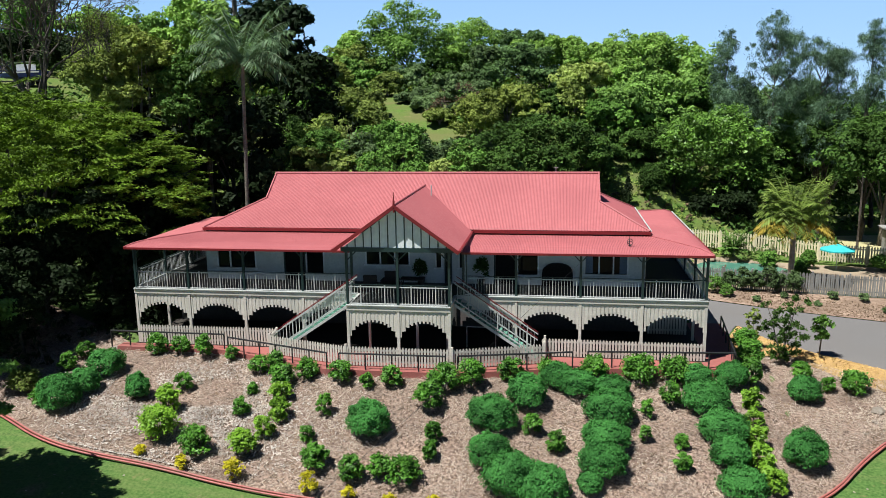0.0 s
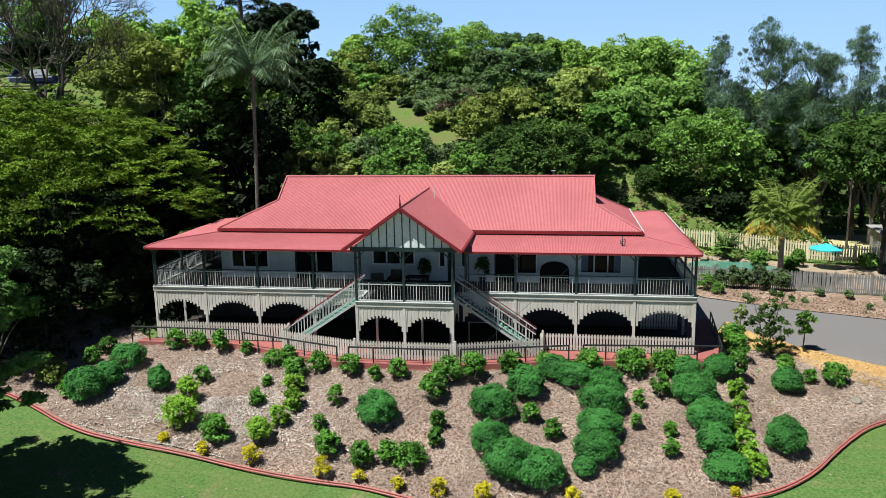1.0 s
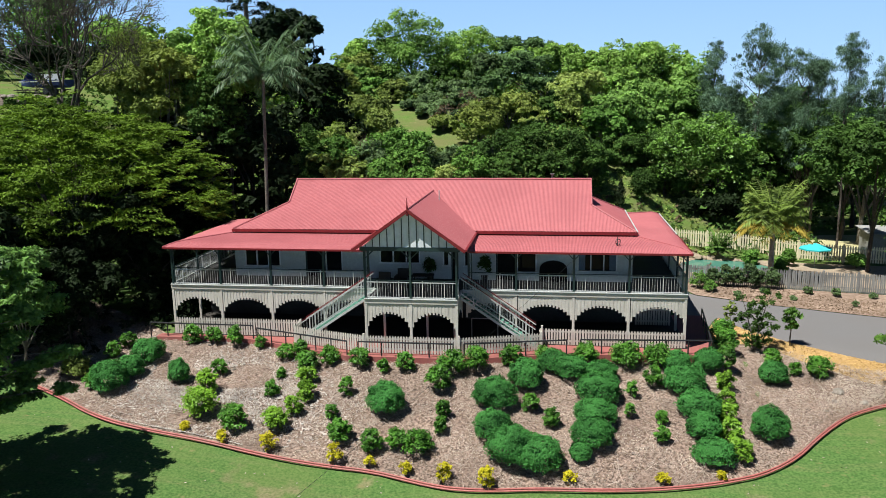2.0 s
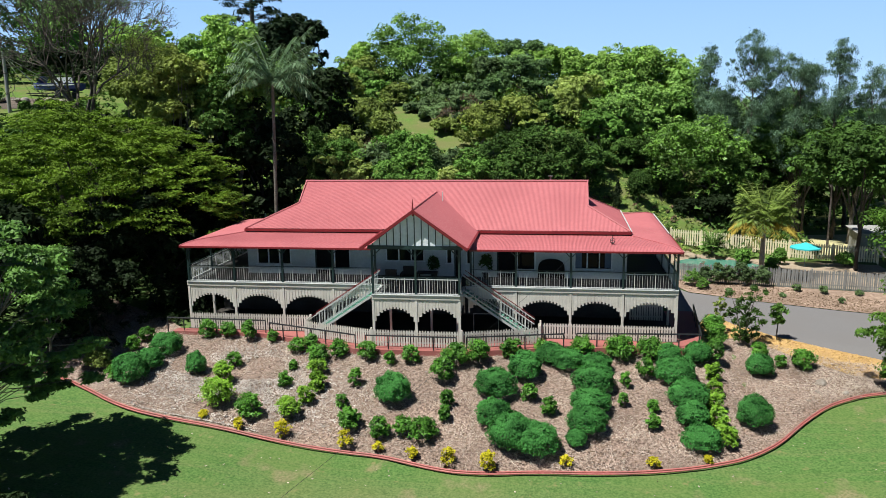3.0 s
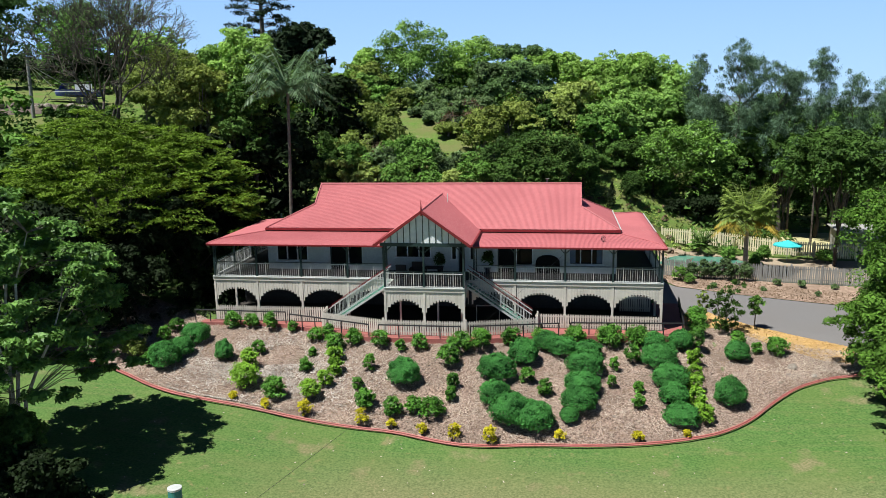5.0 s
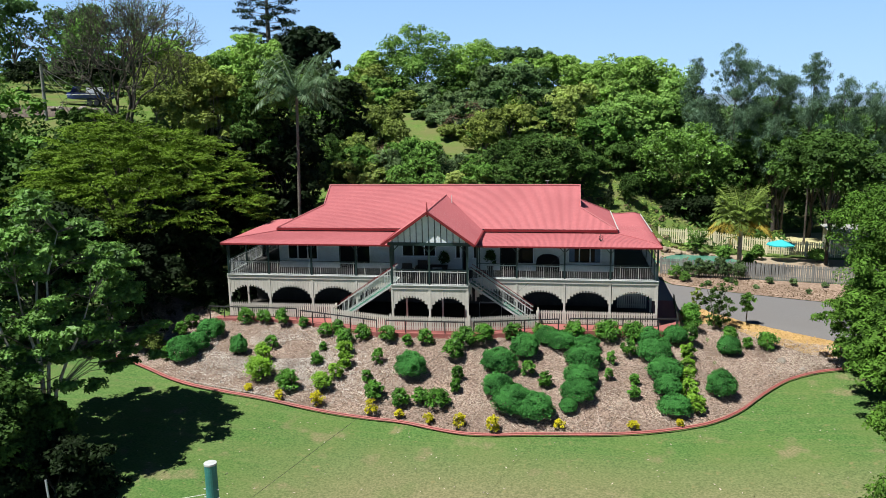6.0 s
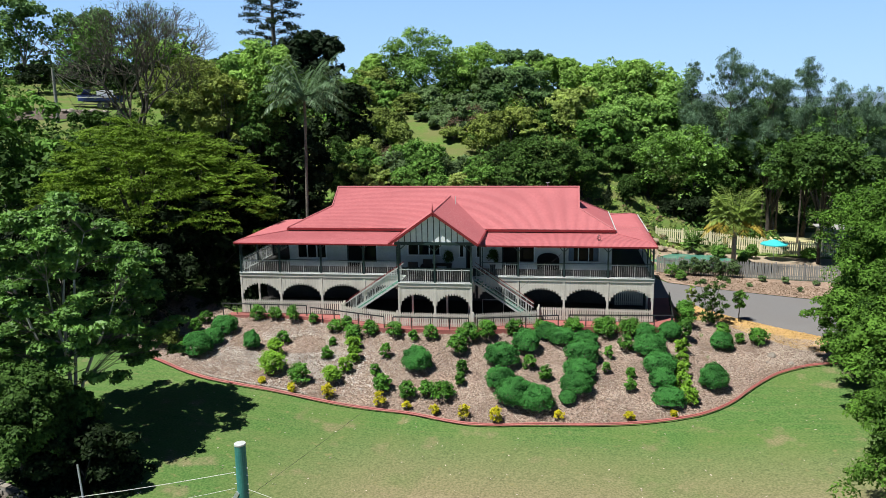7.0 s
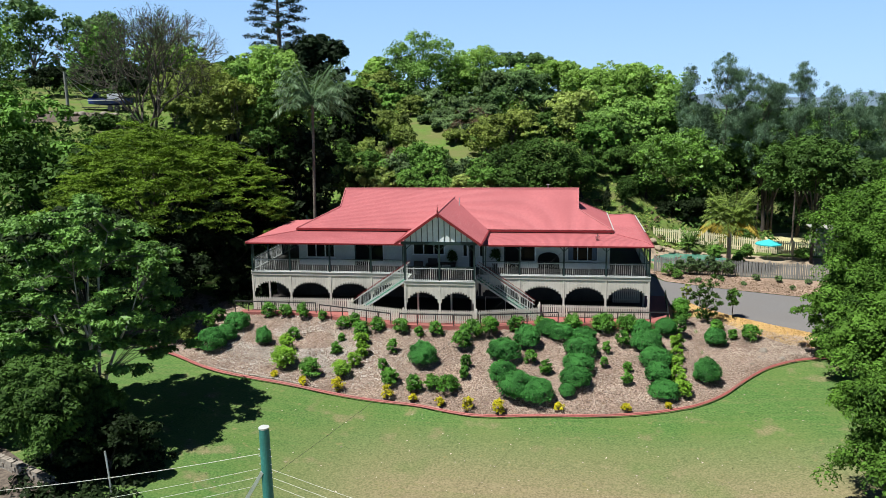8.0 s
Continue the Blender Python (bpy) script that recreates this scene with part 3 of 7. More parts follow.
WY1 = 8.8                                 # the west verandah stops short of the back
verandah("verandah_roof_west", EY0, WY1, lambda y: 1 - min(1, (y - EY0) / depth_f), lambda y: 1, lambda y, q, h: (SX0 + (EX0 - SX0) * q, y, rolled(q) + h))
verandah("verandah_roof_east", EY0, EY1, lambda y: 1 - sy(y), lambda y: 1, lambda y, q, h: (SX1 + (EX1 - SX1) * q, y, rolled(q) + h))
verandah("verandah_roof_back", SX0, EX1, lambda x: 1 - fx(x, 0), lambda x: 1, lambda x, q, h: (x, SY1 + depth_b * q, rolled(q) + h), 0.3)
for xs, xe in ((SX0, EX0), (SX1, EX1)):
    pts = [(xs + (xe - xs) * q, SY0 + 0.1 - depth_f * q, rolled(q) + 0.02) for q in (0, 0.3, 0.6, 0.8, 0.9, 1)]
    part("verandah_hip_cap", Shape().tube(pts, 0.04, 6), RED, house)
    if xs == SX0:
        continue
    pts = [(xs + (xe - xs) * q, SY1 + depth_b * q, rolled(q) + 0.02) for q in (0, 0.3, 0.6, 0.8, 0.9, 1)]
    part("verandah_hip_cap", Shape().tube(pts, 0.04, 6), RED, house)
for a, b in (((EX0, EY0), (GX - 2.75, EY0)), ((GX + 2.75, EY0), (EX1, EY0)), ((EX0, EY0 + 0.06), (EX0, WY1)), ((EX1, EY0 + 0.06), (EX1, EY1)), ((SX0, EY1), (EX1, EY1))):
    part("eave_gutter", Shape().beam((*a, EZ - 0.03), (*b, EZ - 0.03), 0.1, 0.1), DARKRED, house, "dark red eave gutter")
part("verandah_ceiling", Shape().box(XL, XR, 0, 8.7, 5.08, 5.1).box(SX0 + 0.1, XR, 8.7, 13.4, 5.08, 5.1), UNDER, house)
# white bead along the east eave
part("eave_flashing", Shape().beam((EX1 - 0.03, EY0 + 5.5, EZ + 0.1), (EX1 - 0.03, EY1 - 0.2, EZ + 0.1), 0.06, 0.03), RAILWHITE, house)

# porch gable
GTOP, GLOW, GSPAN = 7.56, 5.5, 2.9
gpitch = (GTOP - GLOW) / GSPAN
GFRONT = GY - 0.42


def porch_reach(y):
    """How far the porch roof runs sideways before the main roof takes over."""
    if y <= SY0:
        return GSPAN
    return max(0.0, (GTOP - (SZ + (y - SY0) * front_pitch)) / gpitch)


g_end = SY0 + (GTOP - SZ) / front_pitch
for name, sgn in (("porch_roof_west", -1), ("porch_roof_east", 1)):
    part(name, corrugated(Shape(), GFRONT, g_end, lambda y: 0, porch_reach, lambda y, d, h, g=sgn: (GX + g * d, y, GTOP - d * gpitch + h + 0.02)), RED, house, "red corrugated porch roof")
    part("barge_board", Shape().beam((GX, GFRONT, GTOP - 0.05), (GX + sgn * (GSPAN + 0.03), GFRONT, GLOW - 0.07), 0.05, 0.16), DARKRED, house, "dark red barge board")
    part("porch_gutter", Shape().beam((GX + sgn * (GSPAN + 0.04), GFRONT + 0.1, GLOW - 0.01), (GX + sgn * (GSPAN + 0.04), SY0 - 0.1, GLOW - 0.01), 0.1, 0.1), DARKRED, house)
part("porch_ridge_cap", Shape().tube([(GX, GFRONT, GTOP + 0.03), (GX, g_end, GTOP + 0.03)], 0.045, 8), RED, house)
part("porch_valley", Shape().tube([(GX + porch_reach(SY0 + 0.02), SY0, SZ + 0.03), (GX, g_end, GTOP + 0.03)], 0.03, 6), RED, house, "red valley flashing")
fin = Shape().tube([(GX, GFRONT + 0.02, GTOP - 0.3), (GX, GFRONT + 0.02, GTOP + 0.2), (GX, GFRONT + 0.02, GTOP + 0.25), (GX, GFRONT + 0.02, GTOP + 0.62)], [0.05, 0.05, 0.035, 0.012], 6)
part("finial", fin, DARKRED, house, "pointed dark finial")
GB = 5.58
part("gable_wall", Shape().add([(GX - 2.5, GY - 0.02, GB), (GX + 2.5, GY - 0.02, GB), (GX, GY - 0.02, GB + 2.5 * gpitch + 0.05), (GX - 2.5, GY + 0.05, GB), (GX + 2.5, GY + 0.05, GB), (GX, GY + 0.05, GB + 2.5 * gpitch + 0.05)],
                               [(0, 1, 2), (5, 4, 3), (0, 3, 4, 1), (1, 4, 5, 2), (2, 5, 3, 0)]), GABLEWHITE, house, "pale gable sheeting")
unit = Shape().box(-0.5, 0.5, -0.5, 0.5, 0, 1)
batten_dark = unit.mesh("gable_batten", GREEN)
for i in range(-6, 7):
    x = i * 0.385
    piece("gable_batten", batten_dark, house, scaled(GX + x, GY - 0.045, GB, 0.045, 0.035, max(0.05, (2.5 - abs(x)) * gpitch)))
part("porch_beam", Shape().box(GX - 2.62, GX + 2.62, GY - 0.08, GY + 0.1, GB - 0.2, GB), GREEN, house, "dark green porch beam")
for sgn in (-1, 1):
    part("porch_side_beam", Shape().box(GX + sgn * 2.5 - 0.06, GX + sgn * 2.5 + 0.06, GY + 0.1, 0.3, GB - 0.25, GB - 0.07), GREEN, house)
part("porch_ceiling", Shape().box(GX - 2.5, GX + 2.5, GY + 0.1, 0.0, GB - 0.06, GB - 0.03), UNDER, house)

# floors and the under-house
part("verandah_floor", Shape().box(XL + 0.03, XR - 0.03, 0.03, 13.2, FLOOR - 0.16, FLOOR - 0.02), UNDER, house, "timber verandah floor, darkened for the shade")
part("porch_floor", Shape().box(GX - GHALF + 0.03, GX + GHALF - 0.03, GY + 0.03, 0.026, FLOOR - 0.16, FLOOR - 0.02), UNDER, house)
part("ground_slab", Shape().box(XL - 0.1, XR + 0.1, -0.1, 13.2, -0.5, -0.06), CONCRETE, house, "floor under the house, darkened for the shade there")
# added dark wall, set forward so the space under the house looks black
part("lower_back_wall", Shape().box(XL + 0.2, XR - 0.2, 4.4, 4.55, -0.06, FLOOR - 0.16), UNDER, house, "added wall under the house, coloured dark for the shade")

# upper walls with openings
OPENINGS = [(-11.2, -9.05, 3.42, 4.78, "w"), (-7.42, -6.3, FLOOR, 4.85, "d"), (-6.22, -5.25, 3.15, 4.78, "w"), (-2.95, -0.62, 3.72, 4.85, "w"), (0.78, 1.1, 3.6, 4.85, "w"), (1.28, 1.6, FLOOR, 4.85, "d"),
            (2.0, 2.3, 3.6, 4.85, "w"), (3.85, 4.93, FLOOR, 4.85, "d"), (5.02, 6.08, 3.3, 4.78, "w"), (8.42, 10.55, 3.4, 4.78, "w")]
WX0, WX1 = -11.85, 11.42
edges = sorted({WX0, WX1} | {v for o in OPENINGS for v in o[:2]})
for a, b in zip(edges, edges[1:]):
    hole = [o for o in OPENINGS if o[0] <= a and o[1] >= b]
    wl = Shape()
    if hole:
        lo, hi = hole[0][2:4]
        wl.add([(a, WALL_Y, hi), (b, WALL_Y, hi), (b, WALL_Y + 0.12, hi), (a, WALL_Y + 0.12, hi), (a, WALL_Y, 5.34), (b, WALL_Y, 5.34), (b, WALL_Y + 0.12, 5.34), (a, WALL_Y + 0.12, 5.34)],
               [(0, 3, 2, 1), (4, 5, 6, 7), (0, 1, 5, 4), (1, 2, 6, 5), (2, 3, 7, 6), (3, 0, 4, 7)])
        part("wall_over_opening", wl, WALLPAINT, house)
        if lo > FLOOR:
            part("wall_under_window", Shape().box(a, b, WALL_Y, WALL_Y + 0.12, FLOOR - 0.02, lo), WALLPAINT, house)
    else:
        part("front_wall", wl.box(a, b, WALL_Y, WALL_Y + 0.12, FLOOR - 0.02, 5.34), WALLPAINT, house, "pale grey painted timber wall")
for x in (WX0, WX1 - 0.12):
    part("end_wall", Shape().box(x, x + 0.12, WALL_Y + 0.122, 11.3, FLOOR - 0.02, 5.34), WALLPAINT, house)
part("back_wall", Shape().box(WX0, WX1, 11.302, 11.42, FLOOR - 0.02, 5.34), WALLPAINT, house)
for a, b, z0, z1, kind in OPENINGS:
    if kind == "w":
        w = part("window", Shape().box(a, b, WALL_Y + 0.07, WALL_Y + 0.085, z0, z1), GLASS, house, "dark window glass")
        fr = Shape()
        fr.box(a - 0.06, b + 0.06, WALL_Y - 0.035, WALL_Y + 0.06, z1, z1 + 0.07)
        fr.box(a - 0.09, b + 0.09, WALL_Y - 0.06, WALL_Y + 0.06, z0 - 0.07, z0)
        n = max(1, round((b - a) / 0.75))
        for i in range(n + 1):
            x = a + (b - a) * i / n
            fr.box(x - 0.035, x + 0.035, WALL_Y - 0.03, WALL_Y + 0.06, z0, z1)
        part("window_frame", fr, SASHWHITE, w, "white painted window frame")
        if a > 8:
            for xa, xb in ((a + 0.04, a + 0.4), (b - 0.4, b - 0.04)):
                part("curtain", Shape().box(xa, xb, WALL_Y + 0.045, WALL_Y + 0.065, z0 + 0.03, z1 - 0.03), CURTAIN, w, "blue-grey curtain")
    else:
        # near-black panel: the shade inside the doorway is put into its colour
        d = part("door", Shape().box(a + 0.02, b - 0.02, WALL_Y + 0.06, WALL_Y + 0.1, z0 - 0.02, z1 - 0.02), DOORDARK, house, "near-black panel standing for the dark doorway")
        fr = Shape()
        for x in (a, b):
            fr.box(x - 0.04, x + 0.04, WALL_Y - 0.025, WALL_Y + 0.05, z0 - 0.02, z1)
        fr.box(a - 0.04, b + 0.04, WALL_Y - 0.03, WALL_Y + 0.05, z1, z1 + 0.07)
        part("door_frame", fr, GREEN, d)

# verandah posts
post_mesh = unit.mesh("verandah_post", GREEN)
for x in POSTS_L + [-3.0, 2.55] + POSTS_R:
    piece("verandah_post", post_mesh, house, scaled(x, 0.06, FLOOR - 0.02, 0.11, 0.11, 5.08 - FLOOR + 0.02))
for x in (GX - GHALF + 0.06, GX, GX + GHALF - 0.06):
    piece("verandah_post", post_mesh, house, scaled(x, GY + 0.06, FLOOR - 0.02, 0.11, 0.11, GB - 0.2 - FLOOR + 0.02))
for x, y1 in ((XL + 0.1, 13.0), (XR - 0.1, 13.0)):
    for y in (3.2, 6.4, 9.6, 12.8):
        piece("verandah_post", post_mesh, house, scaled(x, y, FLOOR - 0.02, 0.11, 0.11, 5.08 - FLOOR + 0.02))
# post brackets
for x in POSTS_L + POSTS_R:
    br = Shape()
    for sgn in (-1, 1):
        if XL < x + sgn * 0.6 < XR:
            br.beam((x + sgn * 0.06, 0.06, 4.62), (x + sgn * 0.42, 0.06, 5.02), 0.03, 0.05)
    part("post_bracket", br, GREEN, house)
for x in (GX - GHALF + 0.06, GX, GX + GHALF - 0.06):
    br = Shape()
    for sgn in (-1, 1):
        if abs(x + sgn * 0.6 - GX) < GHALF:
            br.beam((x + sgn * 0.06, GY + 0.06, GB - 0.6), (x + sgn * 0.45, GY + 0.06, GB - 0.22), 0.03, 0.06)
    part("post_bracket", br, GREEN, house)

# balustrades: rails, slim balusters, intermediate stanchions
baluster_mesh = unit.mesh("baluster", RAILWHITE)
RAIL_H = 1.0


def balustrade(a, b, za=FLOOR, zb=FLOOR, gap=0.14, parent=house, dark_top=True):
    a, b = Vector((*a, 0)), Vector((*b, 0))
    ln = (b - a).length
    ang = math.atan2(b.y - a.y, b.x - a.x)
    rise = Vector((0, 0, 1))
    bal = part("balustrade", Shape().beam(a + rise * (za + RAIL_H - 0.1), b + rise * (zb + RAIL_H - 0.1), 0.045, 0.05), RAILWHITE, parent, "off-white timber balustrade")
    part("bottom_rail", Shape().beam(a + rise * (za + 0.09), b + rise * (zb + 0.09), 0.045, 0.05), RAILWHITE, bal)
    part("top_rail", Shape().beam(a + rise * (za + RAIL_H), b + rise * (zb + RAIL_H), 0.045, 0.03), GREEN if dark_top else DARKRED, bal, "dark painted handrail")
    n = max(2, round(ln / gap))
    for i in range(1, n):
        p = a.lerp(b, i / n)
        z = za + (zb - za) * i / n
        big = n > 12 and i % 8 == 4
        w = 0.045 if big else 0.017
        piece("baluster", baluster_mesh, bal, scaled(p.x, p.y, z + (0 if big else 0.09), w, w, RAIL_H - 0.1 + (0.09 if big else -0.09), ang))
    return bal


runs = [-14.5, -11.62, -8.62, -5.55, -3.0]
for a, b in zip(runs, runs[1:]):
    balustrade((a + 0.05, 0.06), (b - 0.05, 0.06))
runs = [2.55, 5.1, 8.15, 11.02, 13.92]
for a, b in zip(runs, runs[1:]):
    balustrade((a + 0.05, 0.06), (b - 0.05, 0.06))
balustrade((GX - GHALF + 0.12, GY + 0.06), (GX - 0.05, GY + 0.06), dark_top=True)
balustrade((GX + 0.05, GY + 0.06), (GX + GHALF - 0.12, GY + 0.06), dark_top=True)
for x in (XL + 0.1, XR - 0.1):
    for y0, y1 in ((0.1, 3.15), (3.25, 6.35), (6.45, 9.55), (9.65, 12.75)):
        balustrade((x, y0), (x, y1))
for x in (GX - GHALF + 0.06, GX + GHALF - 0.06):
    balustrade((x, GY + 0.12), (x, -1.25))

# skirting: fascia, piers, and hanging battens cut to arches
pier_mesh = unit.mesh("pier", CREAM)
batten_mesh = unit.mesh("skirting_batten", CREAM)


def skirt(a, b, bays, y_out):
    """Fascia and arched battens between two plan points, in so many bays."""
    a, b = Vector((*a, 0)), Vector((*b, 0))
    d = (b - a).normalized()
    out = Vector((d.y, -d.x, 0)) * y_out
    up = Vector((0, 0, 1))
    ang = math.atan2(d.y, d.x)
    fas = part("skirting", Shape().beam(a + out * 0.5 + up * (FLOOR - 0.08), b + out * 0.5 + up * (FLOOR - 0.08), 0.07, 0.26), CREAM, house, "cream painted fascia over arched battens")
    part("fascia_cap", Shape().beam(a + out * 0.8 + up * (FLOOR + 0.035), b + out * 0.8 + up * (FLOOR + 0.035), 0.14, 0.03), RAILWHITE, fas)
    for pa, pb in bays:
        n = max(13, 2 * round((pb - pa) / 0.19) + 1)
        for i in range(n):
            u = (i + 0.5) / n
            s = pa + (pb - pa) * u
            k = abs(u - 0.5) / 0.5
            strip_on = i % 2 == 0
            zb = 1.12 + 0.9 * (1 - k ** 2.1) ** 0.6 + (0.0 if strip_on else 0.1)
            p = a + d * s - out * (-0.12 if strip_on else 0.12)
            piece("skirting_batten", batten_mesh, fas, scaled(p.x, p.y, zb, (pb - pa) / n * (1.0 if strip_on else 1.06), 0.02, FLOOR - 0.2 - zb, ang))
    return fas


def pier(x, y, w=0.13, z=-0.12):
    piece("pier", pier_mesh, house, scaled(x, y, z, w, w, FLOOR - 0.22 - z))


o = XL
skirt((XL, 0.0), (GX - GHALF - 0.02, 0.0), [(0.16, 2.9), (3.06, 5.9), (6.06, 8.97), (9.13, 11.9)], 0.06)
skirt((GX + GHALF + 0.02, 0.0), (XR, 0.0), [(0.15, 2.8), (2.96, 5.83), (5.99, 8.72), (8.88, 11.65)], 0.06)
skirt((GX - GHALF, GY), (GX + GHALF, GY), [(0.12, 2.4), (2.52, 4.8)], 0.06)
skirt((GX - GHALF + 0.02, -0.05), (GX - GHALF + 0.02, GY + 0.1), [(0.1, 2.0)], -0.06)
skirt((GX + GHALF - 0.02, GY + 0.1), (GX + GHALF - 0.02, -0.05), [(0.1, 2.0)], -0.06)
skirt((XR - 0.02, 0.12), (XR - 0.02, 13.0), [(0.1, 3.1), (3.25, 6.3), (6.45, 9.5), (9.65, 12.7)], 0.06)
skirt((XL + 0.02, 13.0), (XL + 0.02, 0.12), [(0.1, 3.1), (3.25, 6.3), (6.45, 9.5), (9.65, 12.7)], 0.06)
for x in (XL + 0.08, -11.62, -8.62, -5.55, 5.1, 8.15, 11.02, XR - 0.08):
    pier(x, 0.02)
for x in (GX - GHALF + 0.06, GX, GX + GHALF - 0.06):
    pier(x, GY + 0.02)
    pier(x + 0.5 if x < 2 else x - 0.4, -0.1, 0.12)
for y in (3.2, 6.4, 9.6, 12.9):
    for x in (XL + 0.08, XR - 0.08):
        pier(x, y)

# two flights of steps, down to either side of the porch
tread_mesh = unit.mesh("tread", TEAL)


def flight(x_top, sgn, y0, y1, run=3.95, n=16):
    st = thing("staircase", (x_top + sgn * run, (y0 + y1) / 2, -0.06), "off-white timber steps with sea-green treads and handrails", "staircase", "steps beside the porch")
    x_end = x_top + sgn * run
    for y in (y0, y1):
        part("stringer", Shape().beam((x_top, y, FLOOR - 0.16), (x_end, y, -0.02), 0.04, 0.12), RAILWHITE, st)
        balustrade((x_top, y), (x_end, y), FLOOR, 0.12, 0.17, st, False)
    for i in range(n):
        k = (i + 0.5) / n
        piece("tread", tread_mesh, st, scaled(x_top + sgn * run * k, (y0 + y1) / 2, FLOOR - 0.06 - (FLOOR - 0.05) * k, 0.28, y1 - y0 - 0.05, 0.035))
    return st


flight(GX - GHALF, -1, -1.02, -0.1)
flight(GX + GHALF, 1, -1.02, -0.1)

# pale slat screen under the east end of the verandah
part("slat_screen", Shape().box(11.75, 13.75, 4.0, 4.04, 0.16, 0.24).box(11.75, 13.75, 4.0, 4.04, 0.84, 0.92), CREAM, house, "pale slatted screen under the house")
for i in range(14):
    piece("screen_slat", batten_mesh, house, scaled(11.82 + 0.143 * i, 3.98, -0.02, 0.1, 0.02, 1.06))

# roof fittings
part("vent_pipe", Shape().tube([(0.35, 4.3, 6.55), (0.35, 4.3, 7.75)], 0.03, 6), RAILWHITE, house, "white vent pipe")
part("vent_pipe", Shape().tube([(6.9, 7.0, 7.9), (6.9, 7.0, 8.4), (6.9, 7.0, 8.45)], [0.05, 0.05, 0.16], 8), TIMBER, house, "small roof vent")
ant = Shape().tube([(10.4, 0.6, 5.0), (10.4, 0.6, 5.75)], 0.02, 5)
for z, w, tip in ((5.4, 0.11, 0.05), (5.5, 0.13, -0.06)):
    ant.tube([(10.42 + w * math.cos(a), 0.56 + tip, z + w * math.sin(a)) for a in np.linspace(0, 6.0, 12)], 0.016, 4)
part("cable_coil", ant, DARKSTEEL, house, "small coil of dark cable on a mast at the eave")

# picket fence round the foot of the house
pk = Shape().add([(-0.5, -0.5, 0), (0.5, -0.5, 0), (0.5, 0.5, 0), (-0.5, 0.5, 0), (-0.5, -0.5, 0.92), (0.5, -0.5, 0.92), (0.5, 0.5, 0.92), (-0.5, 0.5, 0.92), (0, -0.5, 1.0), (0, 0.5, 1.0)],
                 [(0, 1, 5, 8, 4), (3, 7, 9, 6, 2), (0, 4, 7, 3), (1, 2, 6, 5), (4, 8, 9, 7), (8, 5, 6, 9), (0, 3, 2, 1)])
picket_cream = pk.mesh("picket", CREAM)


def picket_run(name, pts, zs, tall, gap, wide, me, mat, label, side=0.02, post_every=0.0, lean=0.0, rng=random.Random(5)):
    """Fences of one look: rails and single pickets along a plan line, with ground heights at its points."""
    f = thing(name, (*pts[0], zs[0]), label, "fence")
    for (a, b), (za, zb) in zip(zip(pts, pts[1:]), zip(zs, zs[1:])):
        va, vb = Vector((*a, za)), Vector((*b, zb))
        ln = (vb - va).length
        ang = math.atan2(b[1] - a[1], b[0] - a[0])
        nrm = Vector((-math.sin(ang), math.cos(ang), 0))
        for k in (0.25, 0.8):
            part("rail", Shape().beam(va + nrm * 0.03 + Vector((0, 0, tall * k)), vb + nrm * 0.03 + Vector((0, 0, tall * k)), 0.04, 0.08), mat, f)
        n = max(1, round(ln / gap))
        for i in range(n):
            p = va.lerp(vb, (i + 0.5) / n)
            m = scaled(p.x - nrm.x * side, p.y - nrm.y * side, p.z + 0.04, wide, 0.02, tall - 0.04 + rng.uniform(-lean, lean) * 0.3, ang)
            if lean:
                m = Matrix.Translation(m.translation) @ Matrix.Rotation(ang, 4, "Z") @ Matrix.Rotation(rng.uniform(-lean, lean), 4, "Y") @ Matrix.Diagonal((*m.to_scale(), 1))
            piece("picket", me, f, m)
        if post_every:
            k = max(1, round(ln / post_every))
            for i in range(0 if a == pts[0] else 1, k + 1):
                p = va.lerp(vb, i / k)
                part("fence_post", Shape().beam(p - Vector((0, 0, 0.1)), p + Vector((0, 0, tall + 0.08)), 0.1, 0.1), mat, f)
    return f


LOW = "cream timber picket fence between the house piers"
picket_run("picket_fence", [(-14.45, -0.04), (-7.0, -0.04)], [-0.1, -0.08], 1.02, 0.15, 0.098, picket_cream, CREAM, LOW)
picket_run("picket_fence", [(-6.98, -0.1), (-6.98, -1.12), (-2.75, -2.42), (2.3, -2.42), (6.5, -1.15), (6.5, -0.12)], [-0.08] * 6, 0.98, 0.15, 0.098, picket_cream, CREAM, "cream timber picket fence in front of the porch", post_every=20)
picket_run("picket_fence", [(6.35, -0.06), (13.85, -0.06)], [-0.08, -0.12], 0.92, 0.15, 0.098, picket_cream, CREAM, LOW)

# red path with its upright edge
path_outer = [(-15.4, -0.75), (-9.7, -0.75), (-6.5, -1.95), (-3.6, -3.0), (2.2, -2.95), (5, -2.3), (8, -1.65), (14, -1.1), (15.3, -0.9)]
path = Shape().slab(path_outer + [(15.9, 4.5), (15.9, 6.5), (14.12, 6.5), (14.12, -0.12), (-15.4, -0.12)], -0.75, -0.085)
tagged(single("path", path, PATHRED, "red oxide concrete path with an upright edge", "path", "structure"))


# black steel handrails along the path
def handrail(pts, ztop, n):
    h = thing("handrail", (*pts[0], -0.085), "black steel handrail beside the red path", "railing", "handrails along the path")
    a, b = Vector((*pts[0], ztop)), Vector((*pts[1], ztop))
    part("top_rail", Shape().tube([a, b], 0.045, 8), DARKSTEEL, h)
    for i in range(n):
        p = a.lerp(b, i / (n - 1))
        part("post", Shape().tube([(p.x, p.y, -0.3), (p.x, p.y, ztop)], 0.036, 8), DARKSTEEL, h)
    return h


